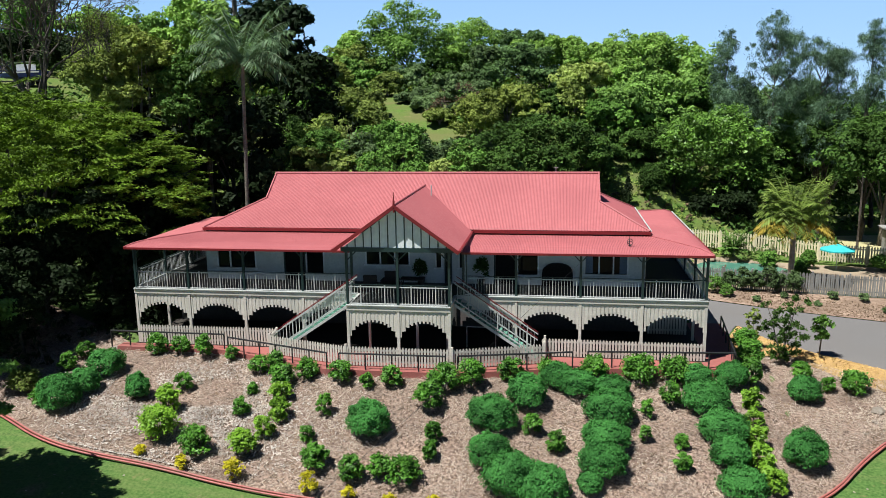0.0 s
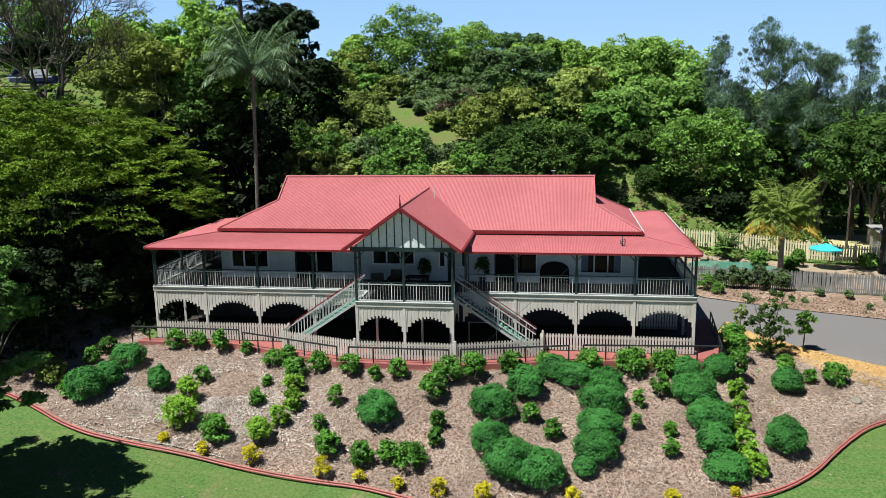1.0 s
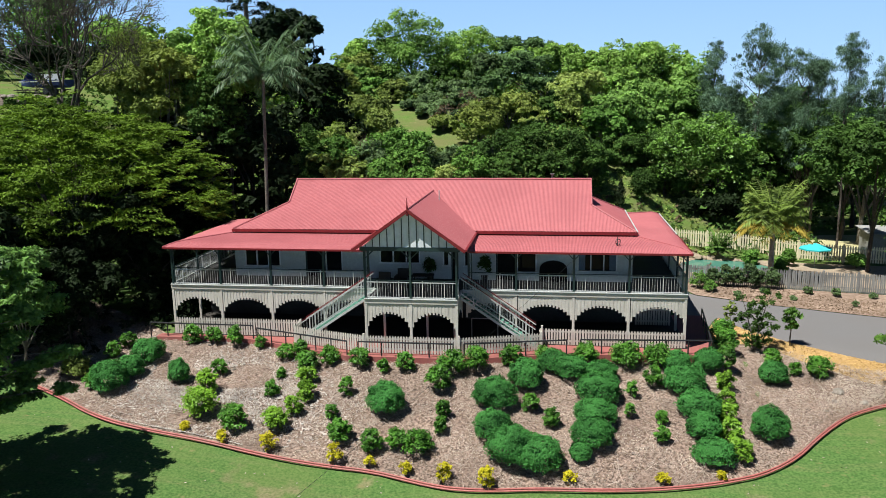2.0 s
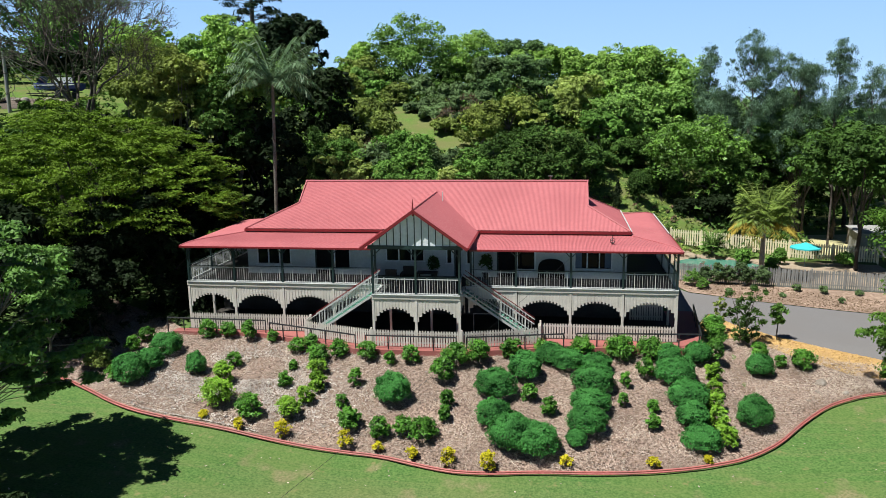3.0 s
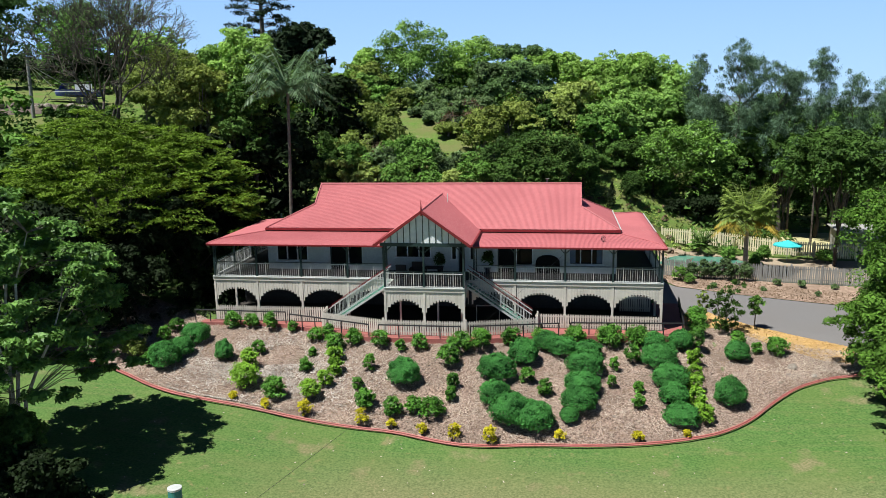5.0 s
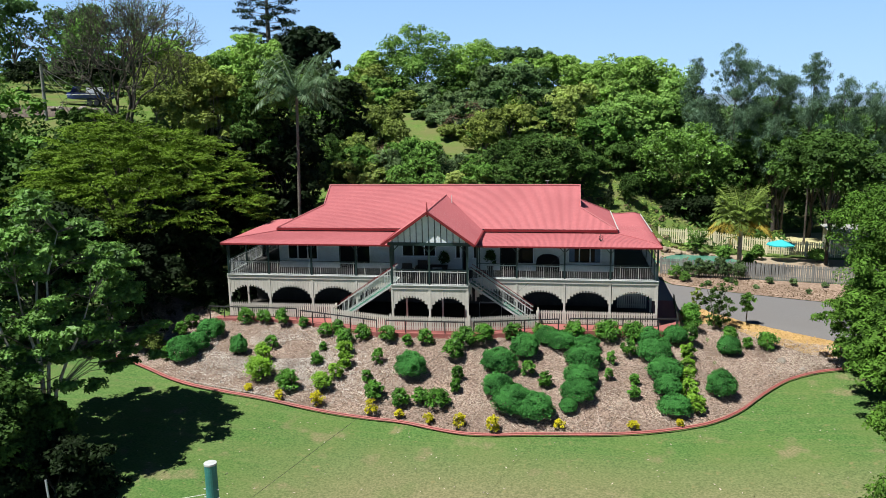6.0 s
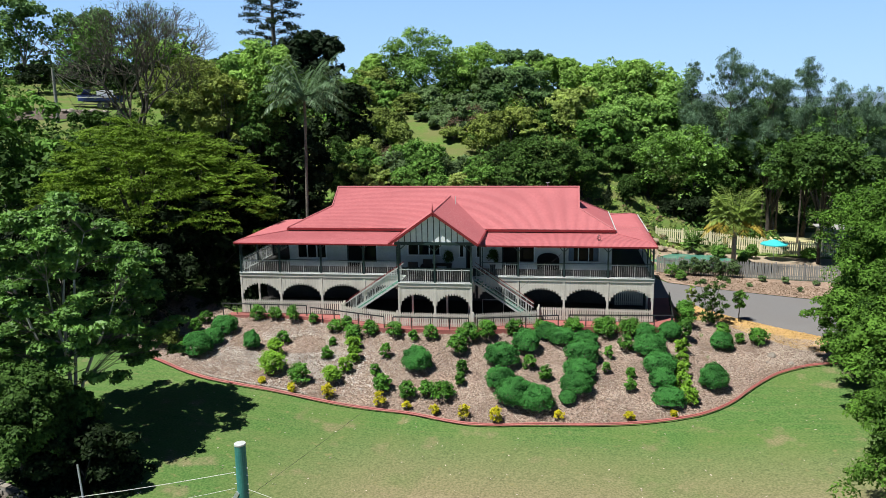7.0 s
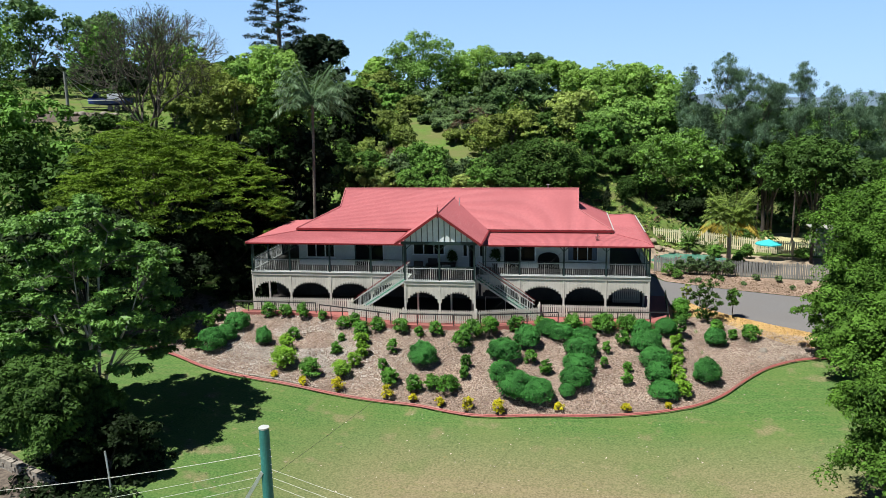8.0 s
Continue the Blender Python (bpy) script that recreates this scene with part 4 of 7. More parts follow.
HANDRAILS = [((-15.8, -0.55), (-9.6, -0.62), 0.68, 7), ((-9.2, -1.05), (-3.55, -2.9), 0.68, 7), ((-2.95, -2.9), (2.05, -2.86), 0.68, 5), ((2.6, -2.75), (7.8, -1.6), 0.68, 6), ((8.5, -1.45), (15.05, -1.0), 0.68, 7), ((15.15, -0.9), (15.75, 5.5), 0.6, 6)]
for a, b, z, n in HANDRAILS:
    handrail((a, b), z, n)


# ---- leaves ----
def leaf_mesh(name, centre, normal, size, mat, rng, aspect=0.5, axis=None, bend=0.2, k=4):
    """Many small folded leaves (k=3: flat pointed ones) as one mesh: centres, normals and sizes as arrays."""
    n = len(centre)
    normal = normal / np.maximum(np.linalg.norm(normal, axis=1, keepdims=True), 1e-6)
    ref = rng.normal(size=(n, 3)) if axis is None else axis
    u = ref - normal * np.sum(ref * normal, 1, keepdims=True)
    u /= np.maximum(np.linalg.norm(u, axis=1, keepdims=True), 1e-6)
    r = np.cross(normal, u)
    s = (np.asarray(size) * np.ones(n))[:, None]
    v = np.empty((n, k, 3))
    v[:, 0] = centre + u * s
    v[:, 1] = centre + r * s * aspect - normal * s * bend - u * s * (0.6 if k == 3 else 0)
    if k == 4:
        v[:, 2] = centre - u * s
    v[:, k - 1] = centre - r * s * aspect - normal * s * bend - u * s * (0.6 if k == 3 else 0)
    me = bpy.data.meshes.new(name)
    me.vertices.add(n * k)
    me.loops.add(n * k)
    me.polygons.add(n)
    me.vertices.foreach_set("co", v.reshape(-1).astype(np.float32))
    me.loops.foreach_set("vertex_index", np.arange(n * k, dtype=np.int32))
    me.polygons.foreach_set("loop_start", np.arange(0, n * k, k, dtype=np.int32))
    me.materials.append(mat)
    me.update()
    me.validate()
    return me


def unit_dirs(rng, n, low=-1.0):
    d = rng.normal(size=(n, 3))
    d /= np.linalg.norm(d, axis=1, keepdims=True)
    flip = d[:, 2] < low
    d[flip, 2] *= -1
    return d


def on_clumps(rng, clumps, per, shell=0.7, low=-0.45, up=0.45, wild=0.45):
    """Leaf places and normals over clumps (rows of centre and three radii)."""
    c = np.repeat(clumps, per, 0)
    d = unit_dirs(rng, len(c), low)
    p = c[:, :3] + d * c[:, 3:] * (shell + (1.06 - shell) * rng.random((len(c), 1)))
    nrm = d + wild * rng.normal(size=d.shape) + np.array([0, 0, up])
    return p, nrm


def lobes(rng, centre, radii, n, lobe, low=-0.5, full=2.0):
    """Smaller ellipsoids spread over a big one."""
    d = unit_dirs(rng, n, low)
    d = d / np.sum(np.abs(d) ** full, 1, keepdims=True) ** (1 / full)
    c = np.array(centre) + d * np.array(radii) * (0.55 + 0.4 * rng.random((n, 1)))
    r = lobe * (0.6 + 0.8 * rng.random((n, 1))) * np.array([[1, 1, 0.85]])
    return np.hstack([c, r])


def fill(rng, big, n, size, low=-0.5):
    """Clumps over each of the lobes."""
    out = []
    for row in big:
        out.append(lobes(rng, row[:3], row[3:] * 0.92, n, size, low))
    return np.vstack(out)


def limbs(base, spots, r, rng, fork=0.35):
    """A tapered trunk that parts into limbs toward the given places."""
    s = Shape()
    base = Vector(base)
    mid = sum((Vector(p) for p in spots), Vector()) / len(spots)
    f = base.lerp(mid, fork)
    f.x, f.y = base.x + (mid.x - base.x) * 0.3, base.y + (mid.y - base.y) * 0.3
    m1 = base.lerp(f, 0.5) + Vector((rng.normal() * r * 0.5, rng.normal() * r * 0.5, 0))
    s.tube([base - Vector((0, 0, 0.4)), base + Vector((0, 0, 0.15)), m1, f], [r * 1.5, r * 1.05, r * 0.85, r * 0.7], 9)
    for p in spots:
        p = Vector(p)
        a = f.lerp(p, 0.4) + Vector((rng.normal() * 0.2, rng.normal() * 0.2, 0.25 * (p - f).length * 0.4))
        s.tube([f - (f - base).normalized() * 0.1, a, p], [r * 0.5, r * 0.3, r * 0.1], 6)
    return s


def round_tree(x, y, top, rad, mat, seed, label, low=0.3, leaf=0.3, per=60, nl=13, nc=11, bark=None, name="tree", squash=1.0, trunk=0.25, aspect=0.5, z0=None, fine=0.165, k=4, lobe=0.52):
    """A leafy tree: trunk, limbs, and a crown of many leaf clumps."""
    rng = np.random.default_rng(seed)
    zb = ground_z(x, y) if z0 is None else z0
    h = top - zb
    cz = zb + h * (low + (1 - low) * 0.5)
    rz = h * (1 - low) * 0.5
    t = thing(name, (x, y, zb), label, "tree")
    big = lobes(rng, (x, y, cz), (rad * 0.78, rad * 0.78 * squash, rz * 0.8), nl, min(rad, rz) * lobe, full=3.0)
    big[:, 2] = np.minimum(big[:, 2], top - big[:, 5])
    big = np.vstack([big, [[x, y, cz, rad * 0.6, rad * 0.6 * squash, rz * 0.75]]])
    clumps = fill(rng, big, nc, max(0.35, min(rad, rz) * fine))
    p, nrm = on_clumps(rng, clumps, per)
    part("crown", leaf_mesh("crown", p, nrm, leaf * (0.6 + 0.7 * rng.random(len(p))), mat, rng, aspect, k=k), mat, t)
    part("trunk", limbs((x, y, zb), [tuple(b[:3]) for b in big[:6]], trunk, rng), bark or (DARKBARK if mat in (LEAF_DARK, LEAF_DEEP_SHADE) else BARK), t)
    return t


def airy_tree(x, y, top, rad, mat, seed, label, low=0.25, leaf=0.28, per=46, n=26, bark=None, trunk=0.16, clump=0.75, aspect=0.22, droop=0.6, stems=1, k3=4):
    """A tall open tree: upright limbs with thin hanging sprays and gaps between."""
    rng = np.random.default_rng(seed)
    zb = ground_z(x, y)
    h = top - zb
    t = thing("tree", (x, y, zb), label, "tree")
    k = rng.random(n)
    z = zb + h * (low + (1 - low) * k)
    a = rng.random(n) * 2 * np.pi
    w = rad * np.sqrt(rng.random(n)) * (1.05 - 0.75 * k ** 2)
    cl = np.stack([x + w * np.cos(a), y + w * np.sin(a), z, *[clump * (0.6 + 0.9 * rng.random(n)) for _ in range(2)], clump * 1.3 * (0.7 + 0.8 * rng.random(n))], 1)
    cl = np.vstack([cl, fill(rng, cl, 3, clump * 0.6)])
    p, nrm = on_clumps(rng, cl, per, 0.35, -1, 0.1, 1.0)
    ax = rng.normal(size=p.shape) * 0.5 + np.array([0, 0, -droop])
    part("crown", leaf_mesh("crown", p, nrm, leaf * (0.6 + 0.7 * rng.random(len(p))), mat, rng, aspect, ax, k=k3), mat, t)
    tr = Shape()
    for i in range(stems):
        ox = (i - (stems - 1) / 2) * rad * 0.5
        wob = [rng.normal(size=2) * 0.06 * rad for _ in range(6)]
        pts = [(x + ox * (0.3 + 0.8 * k) + wob[j][0] * j / 2, y + wob[j][1] * j / 2, zb - 0.3 + (h * 0.92 + 0.3) * k) for j, k in enumerate((0, 0.2, 0.42, 0.62, 0.82, 1))]
        tr.tube(pts, [trunk * 1.4, trunk * 1.1, trunk * 0.85, trunk * 0.6, trunk * 0.35, 0.02], 7)
    for row in cl[:n:2]:
        zc = row[2] - 0.9
        tr.tube([(x, y, max(zb + 1, zc - 0.8)), tuple(row[:3])], [trunk * 0.35, 0.02], 5)
    part("trunk", tr, bark or BARK, t)
    return t


def open_tree(x, y, seed, label):
    """A loose spreading tree: pale forking stems seen between thin, level leaf sprays."""
    rng = np.random.default_rng(seed)
    zb = ground_z(x, y)
    t = thing("tree", (x, y, zb), label, "tree")
    stems = []
    for a, out, top in ((0.4, 1.3, 8.4), (2.0, 1.9, 8.2), (3.5, 2.8, 7.4), (5.2, 2.0, 6.6), (0.0, 2.9, 5.4)):
        p = [Vector((x, y, zb - 0.3))]
        for k in (0.2, 0.4, 0.6, 0.8, 1.0):
            p.append(Vector((x + out * math.cos(a) * k ** 1.3 + rng.normal() * 0.12, y + out * math.sin(a) * k ** 1.3 + rng.normal() * 0.12, zb + (top - zb) * k)))
        stems.append(p)
    n = 230
    a, q = rng.random(n) * 2 * np.pi, np.sqrt(rng.random(n)) ** 0.85
    deep = rng.random(n) ** 1.3
    z = 10.1 - 3.4 * q ** 2.4 - deep * 6.4 + rng.normal(size=n) * 0.35
    reach = 4.5 * np.where(z > 4.5, 1.0, 0.62 + 0.08 * np.clip(z, 0, 4.7))
    cl = np.stack([x - 0.2 + reach * q * np.cos(a), y + 1.1 * reach * q * np.sin(a), np.maximum(z, 0.6), 0.5 + 0.45 * rng.random(n), 0.5 + 0.45 * rng.random(n), 0.18 + 0.16 * rng.random(n)], 1)
    low = np.stack([x + 1.5 + rng.normal(size=16) * 0.9, y + 4.6 + rng.normal(size=16) * 0.8, 0.4 + 2.4 * rng.random(16), 0.35 + 0.3 * rng.random(16), 0.35 + 0.3 * rng.random(16), 0.15 + 0.1 * rng.random(16)], 1)
    cl = np.vstack([cl, low])
    gap = np.array([noise.noise(Vector((c[0] * 0.42, c[1] * 0.42, c[2] * 0.6))) for c in cl])
    cl = cl[gap > -0.2]
    wood, twigs = Shape(), Shape()
    for p in stems:
        wood.tube(p, [0.12, 0.1, 0.085, 0.07, 0.05, 0.02], 8)
    joints = [v for p in stems for v in p[2:]]
    for row in cl:
        c = Vector(row[:3])
        j = min(joints, key=lambda v: (v - c).length + 1.5 * max(0.0, v.z - c.z + 0.4))
        mid = j.lerp(c, 0.5) + Vector((rng.normal() * 0.15, rng.normal() * 0.15, 0.12 * (c - j).length))
        twigs.tube([j, mid, c], [0.026, 0.018, 0.008], 4)
    part("trunk", wood, PALEBARK, t, "pale smooth forking trunks")
    part("branch", twigs, BARK, t)
    sub = fill(rng, cl, 5, 0.34, -1)
    sub[:, 5] *= 0.5
    p, nrm = on_clumps(rng, np.vstack([cl, sub]), 84, 0.15, -0.6, 0.9, 0.7)
    part("crown", leaf_mesh("crown", p, nrm, 0.15 * (0.6 + 0.7 * rng.random(len(p))), LEAF_OPEN, rng, 0.5, k=3), LEAF_OPEN, t)
    return t


def umbrella_tree(x, y, top, rx, ry, seed, label):
    """A wide spreading tree: fine leaves in flat, layered sprays."""
    rng = np.random.default_rng(seed)
    zb = ground_z(x, y)
    t = thing("tree", (x, y, zb), label, "tree")
    n = 840
    a, q = rng.random(n) * 2 * np.pi, np.sqrt(rng.random(n))
    dome = top - (top - zb) * (0.6 - 0.15 * np.cos(a)) * q ** 2.2
    lump = np.array([noise.noise(Vector((q1 * math.cos(a1) * 2.6, q1 * math.sin(a1) * 2.6, seed))) for a1, q1 in zip(a, q)])
    z = dome - rng.random(n) ** 1.6 * 2.4 + 1.7 * lump
    shift = np.array([noise.noise(Vector((q1 * math.cos(a1) * 3.6, q1 * math.sin(a1) * 3.6, seed + 7.0))) for a1, q1 in zip(a, q)]) * 1.6
    z = (np.floor(z / 1.1 + shift) - shift) * 1.1 + 0.4 + rng.normal(size=n) * 0.24     # broken level layers of sprays with dark between
    tilt = rng.normal(size=(n, 2)) * 0.2
    cl = np.stack([x + rx * q * np.cos(a), y + ry * q * np.sin(a), z, 0.6 + 0.9 * rng.random(n), 0.6 + 0.9 * rng.random(n), 0.09 + 0.1 * rng.random(n)], 1)
    sub = fill(rng, cl, 3, 0.42, -1)
    sub[:, 5] *= 0.4
    p, nrm = on_clumps(rng, np.vstack([cl, sub]), 62, 0.1, -0.3, 1.4, 0.7)
    own = np.repeat(np.concatenate([np.arange(n), np.repeat(np.arange(n), 3)]), 62)
    p[:, 2] += np.sum((p[:, :2] - cl[own, :2]) * tilt[own], 1)
    out = p - np.array([x, y, 0])
    ax = out * np.array([1, 1, 0]) + rng.normal(size=p.shape) * 3
    part("crown", leaf_mesh("crown", p, nrm, 0.125 * (0.6 + 0.8 * rng.random(len(p))), LEAF_FERN, rng, 0.34, ax, k=3), LEAF_FERN, t)
    part("trunk", limbs((x, y, zb), [tuple(c[:3]) for c in cl[:16]], 0.3, rng, 0.3), DARKBARK, t)
    return t


def grow(s, a, way, ln, r, depth, rng, tips, spread=0.55, lift=0.25):
    """Branches that fork and thin out."""
    b = a + way * ln
    mid = a.lerp(b, 0.5) + Vector(rng.normal(size=3) * ln * 0.06)
    s.tube([a, mid, b], [max(r, 0.022), max(r * 0.82, 0.02), max(r * 0.66, 0.018)], 6 if depth > 2 else 3)
    if depth == 0:
        tips.append(b)
        return
    for _ in range(2 if rng.random() < 0.4 else 3):
        w = (way + Vector(rng.normal(size=3)) * spread + Vector((0, 0, lift))).normalized()
        grow(s, b, w, ln * (0.66 + 0.2 * rng.random()), r * 0.62, depth - 1, rng, tips, spread, lift)


def bare_tree(x, y, h, seed, label, mat=LEAF_OLIVE, leaves=14, depth=6, r=0.22, leaf=0.12, stems=1, bark=None, bole=0.0):
    rng = np.random.default_rng(seed)
    zb = ground_z(x, y)
    t = thing("tree", (x, y, zb), label, "tree")
    s, tips = Shape(), []
    zf = zb - 0.3 + bole
    if bole:
        s.tube([(x, y, zb - 0.3), (x + 0.15, y, zb + bole * 0.5), (x, y, zf + 0.1)], [r * 2.4, r * 2.0, r * 1.7], 9)
    for i in range(stems):
        a = i * 2.4
        out = 0.0 if stems == 1 else 0.25 + 0.45 * (i % 3) / 2
        grow(s, Vector((x, y, zf)), Vector((out * math.cos(a), out * math.sin(a), 1)).normalized(), h * 0.27, r, depth, rng, tips, 0.55 if stems == 1 else 0.38, 0.08)
    part("trunk", s, bark or BARK, t)
    cl = np.array([[*p, 0.5, 0.5, 0.4] for p in tips])
    p, nrm = on_clumps(rng, cl, leaves, 0.1, -1, 0.3, 1)
    part("crown", leaf_mesh("crown", p, nrm, leaf * (0.6 + 0.8 * rng.random(len(p))), mat, rng, 0.4), mat, t)
    return t


def frond(rng, base, heading, ln, rise, droop, leaf_len, n=34, hang=0.5):
    """Leaflet places along one arching palm frond, and its rib."""
    fwd = np.array([math.cos(heading), math.sin(heading), 0.0])
    side = np.array([-math.sin(heading), math.cos(heading), 0.0])
    k = np.linspace(0.08, 1, n)
    rib = np.array(base) + fwd * (ln * (k - 0.12 * k ** 3))[:, None] + np.array([0, 0, 1.0]) * (rise * k - droop * k ** 2.2)[:, None]
    tang = np.gradient(rib, axis=0)
    tang /= np.linalg.norm(tang, axis=1, keepdims=True)
    c, ax, sz = [], [], []
    for sgn in (-1, 1):
        ll = leaf_len * np.sin(np.pi * np.clip(0.12 + 0.84 * k, 0, 1)) ** 0.6
        w = side * sgn + tang * 0.55 - np.array([0, 0, hang]) * (0.5 + rng.random((n, 1)) * 0.8)
        w /= np.linalg.norm(w, axis=1, keepdims=True)
        c.append(rib + w * (ll / 2)[:, None])
        ax.append(w)
        sz.append(ll / 2)
    return rib, np.vstack(c), np.vstack(ax), np.hstack(sz)


def palm_tree(x, y, crown_z, ln, n, mat, seed, label, trunk_r, bark, leaf_len=0.5, droop=1.0, hang=0.5, old=None, lean=0.0, lift=0.95):
    rng = np.random.default_rng(seed)
    zb = ground_z(x, y)
    t = thing("palm_tree", (x, y, zb), label, "palm tree")
    pts = [(x + lean * (k - 1), y, zb - 0.2 + (crown_z - zb + 0.2) * k) for k in np.linspace(0, 1, 9)]
    part("trunk", Shape().tube(pts, [trunk_r * (1.25 - 0.3 * k) * (1 + 0.06 * (i % 2)) for i, k in enumerate(np.linspace(0, 1, 9))], 10), bark, t)
    for i in range(n):
        up = 1 - i / (n - 1)
        hd = i * 2.39996 + rng.normal() * 0.15
        rib, c, ax, sz = frond(rng, (x, y, crown_z - 0.1 + 0.15 * up), hd, ln * (0.8 + 0.25 * rng.random()) * (1 - 0.25 * up), ln * (0.18 + lift * up), ln * droop * (0.75 - 0.25 * up), leaf_len, hang=hang)
        m = old if old and up < 0.2 else mat
        nrm = np.cross(ax, rng.normal(size=ax.shape) * 0.35 + np.array([0, 0, 1.0]))
        nrm = np.cross(nrm, ax)
        f = part("frond", leaf_mesh("frond", c, nrm, sz, m, rng, 0.1, ax, 0.02), m, t, "yellowing drooping frond" if m is old and old else "")
        part("rib", Shape().tube([tuple(p) for p in rib[::6]], [0.03] * (len(rib[::6]) - 1) + [0.01], 4), m, f)
    return t


# ---- shrubs of the garden bed ----
def dome_shrub(x, y, r, h, seed):
    """A dense rounded mound of fine leaves."""
    rng = np.random.default_rng(seed)
    r, h = r * 0.92, h * 0.94
    z = ground_z(x, y) + 0.06
    t = thing("shrub", (x, y, z), "dense rounded deep green shrub on the mulch", "shrub", "mounded shrubs")
    n = int(5000 * r * h + 1600)
    d = unit_dirs(rng, n, -0.35)
    lump = np.array([1 + 0.24 * noise.noise(Vector(q) * 2.4 + Vector((seed, 0, 0))) + 0.07 * noise.noise(Vector(q) * 6 + Vector((0, seed, 0))) for q in d])[:, None]
    q = 0.8 + 0.24 * rng.random((n, 1))
    p = np.array([x, y, z + h * 0.4]) + d * np.array([r, r, h * 0.6]) * lump * q
    p[:, 2] = np.maximum(p[:, 2], z + 0.01)
    nrm = d + rng.normal(size=p.shape) * 0.4 + np.array([0, 0, 0.35])
    ax = d * 0.6 + np.array([0, 0, 0.6]) + rng.normal(size=p.shape) * 0.5
    part("leaves", leaf_mesh("leaves", p, nrm, 0.04 + 0.045 * rng.random(len(p)), LEAF_DOME, rng, 0.42, ax, k=3), LEAF_DOME, t)
    core = Shape()
    for i in range(5):
        a = i * 1.257 + rng.random()
        core.tube([(x, y, z - 0.1), (x + r * 0.5 * math.cos(a), y + r * 0.5 * math.sin(a), z + h * 0.6)], [0.03, 0.012], 5)
    part("stem", core, BARK, t)
    return t


def leafy_shrub(x, y, r, h, seed, mat=LEAF_GLOSSY, label="young bright green leafy shrub on the mulch", group="young shrubs", leaf=0.1):
    """A loose bush with broad leaves and an uneven outline."""
    rng = np.random.default_rng(seed)
    r *= 1.08
    z = ground_z(x, y) + 0.06
    t = thing("shrub", (x, y, z), label, "shrub", group)
    n = int(10 + 26 * r * h / 0.5)
    cl = lobes(rng, (x, y, z + h * 0.5), (r * 0.85, r * 0.85, h * 0.5), n, max(0.12, r * 0.28), -0.75)
    p, nrm = on_clumps(rng, cl, 46, 0.35, -0.6, 0.8, 0.6)
    p[:, 2] = np.maximum(p[:, 2], z + 0.02)
    part("leaves", leaf_mesh("leaves", p, nrm, leaf * 0.85 * (0.55 + 0.7 * rng.random(len(p))), mat, rng, 0.55, k=3), mat, t)
    st = Shape()
    for i in range(5):
        a = i * 1.257 + rng.random()
        st.tube([(x, y, z - 0.1), (x + r * 0.5 * math.cos(a), y + r * 0.5 * math.sin(a), z + h * 0.7)], [0.025, 0.01], 5)
    part("stem", st, BARK, t)
    return t


DOMES_A = [(-14.6, -3.1, 0.94, 1.3), (-15.1, -6.1, 0.99, 1.7), (-14.7, -4.8, 0.77, 1.25), (-11.9, -5.0, 0.57, 1.3), (-0.7, -6.5, 0.98, 1.6), (4.4, -5.7, 1.12, 1.45), (5.8, -4.1, 0.95, 1.5), (7.1, -2.5, 0.82, 1.1),
           (8.0, -2.9, 0.94, 1.1), (9.5, -3.0, 0.91, 1.0), (9.3, -4.6, 1.13, 1.4), (9.1, -6.2, 1.09, 1.15), (8.9, -7.6, 1.01, 1.35)]
DOMES_B = [(4.5, -7.7, 0.93, 1.3), (13.3, -1.7, 0.82, 1.05), (13.5, -3.4, 1.13, 1.35), (14.9, -1.4, 0.77, 1.2), (13.9, -5.1, 1.09, 1.25), (13.9, -6.5, 0.81, 1.25), (16.9, -5.8, 0.9, 1.6), (18.3, -0.7, 0.8, 1.2),
           (5.4, -9.0, 1.11, 1.75), (6.5, -9.1, 1.18, 1.45), (8.4, -8.5, 0.53, 0.8), (14.1, -7.9, 0.96, 1.1)]
for i, row in enumerate(DOMES_A + DOMES_B):
    dome_shrub(*row, 100 + i)
LEAFY_A = [(-13.0, -0.95, 0.56, 1.06), (-11.8, -0.95, 0.49, 0.93), (-10.4, -1.3, 0.45, 1.3), (-8.9, -1.4, 0.35, 0.73), (-7.0, -2.6, 0.51, 0.84), (-16.7, -1.5, 0.54, 0.96), (-16.9, -2.7, 0.5, 0.89), (-10.1, -4.1, 0.42, 0.92),
           (-16.3, -5.9, 0.44, 0.84), (-9.6, -7.5, 0.82, 1.45), (-10.0, -5.8, 0.57, 1.25), (-7.6, -8.2, 0.71, 1.2), (-6.7, -5.7, 0.42, 0.8), (-6.7, -4.3, 0.22, 0.58)]
LEAFY_B = [(-6.3, -2.3, 0.48, 0.91), (-5.5, -3.6, 0.62, 1.07), (-5.2, -4.7, 0.58, 0.88), (-4.8, -5.9, 0.51, 0.97), (-5.1, -7.0, 0.45, 1.01), (-5.7, -8.0, 0.62, 1.08), (-4.5, -3.1, 0.6, 0.91), (-2.9, -5.6, 0.38, 0.98),
           (-3.2, -7.1, 0.3, 0.71), (-2.5, -8.3, 0.62, 1.08), (-2.7, -3.5, 0.58, 1.05), (-1.4, -3.8, 0.34, 0.75), (-0.3, -3.6, 0.55, 0.99), (-0.9, -8.8, 0.54, 1.12)]
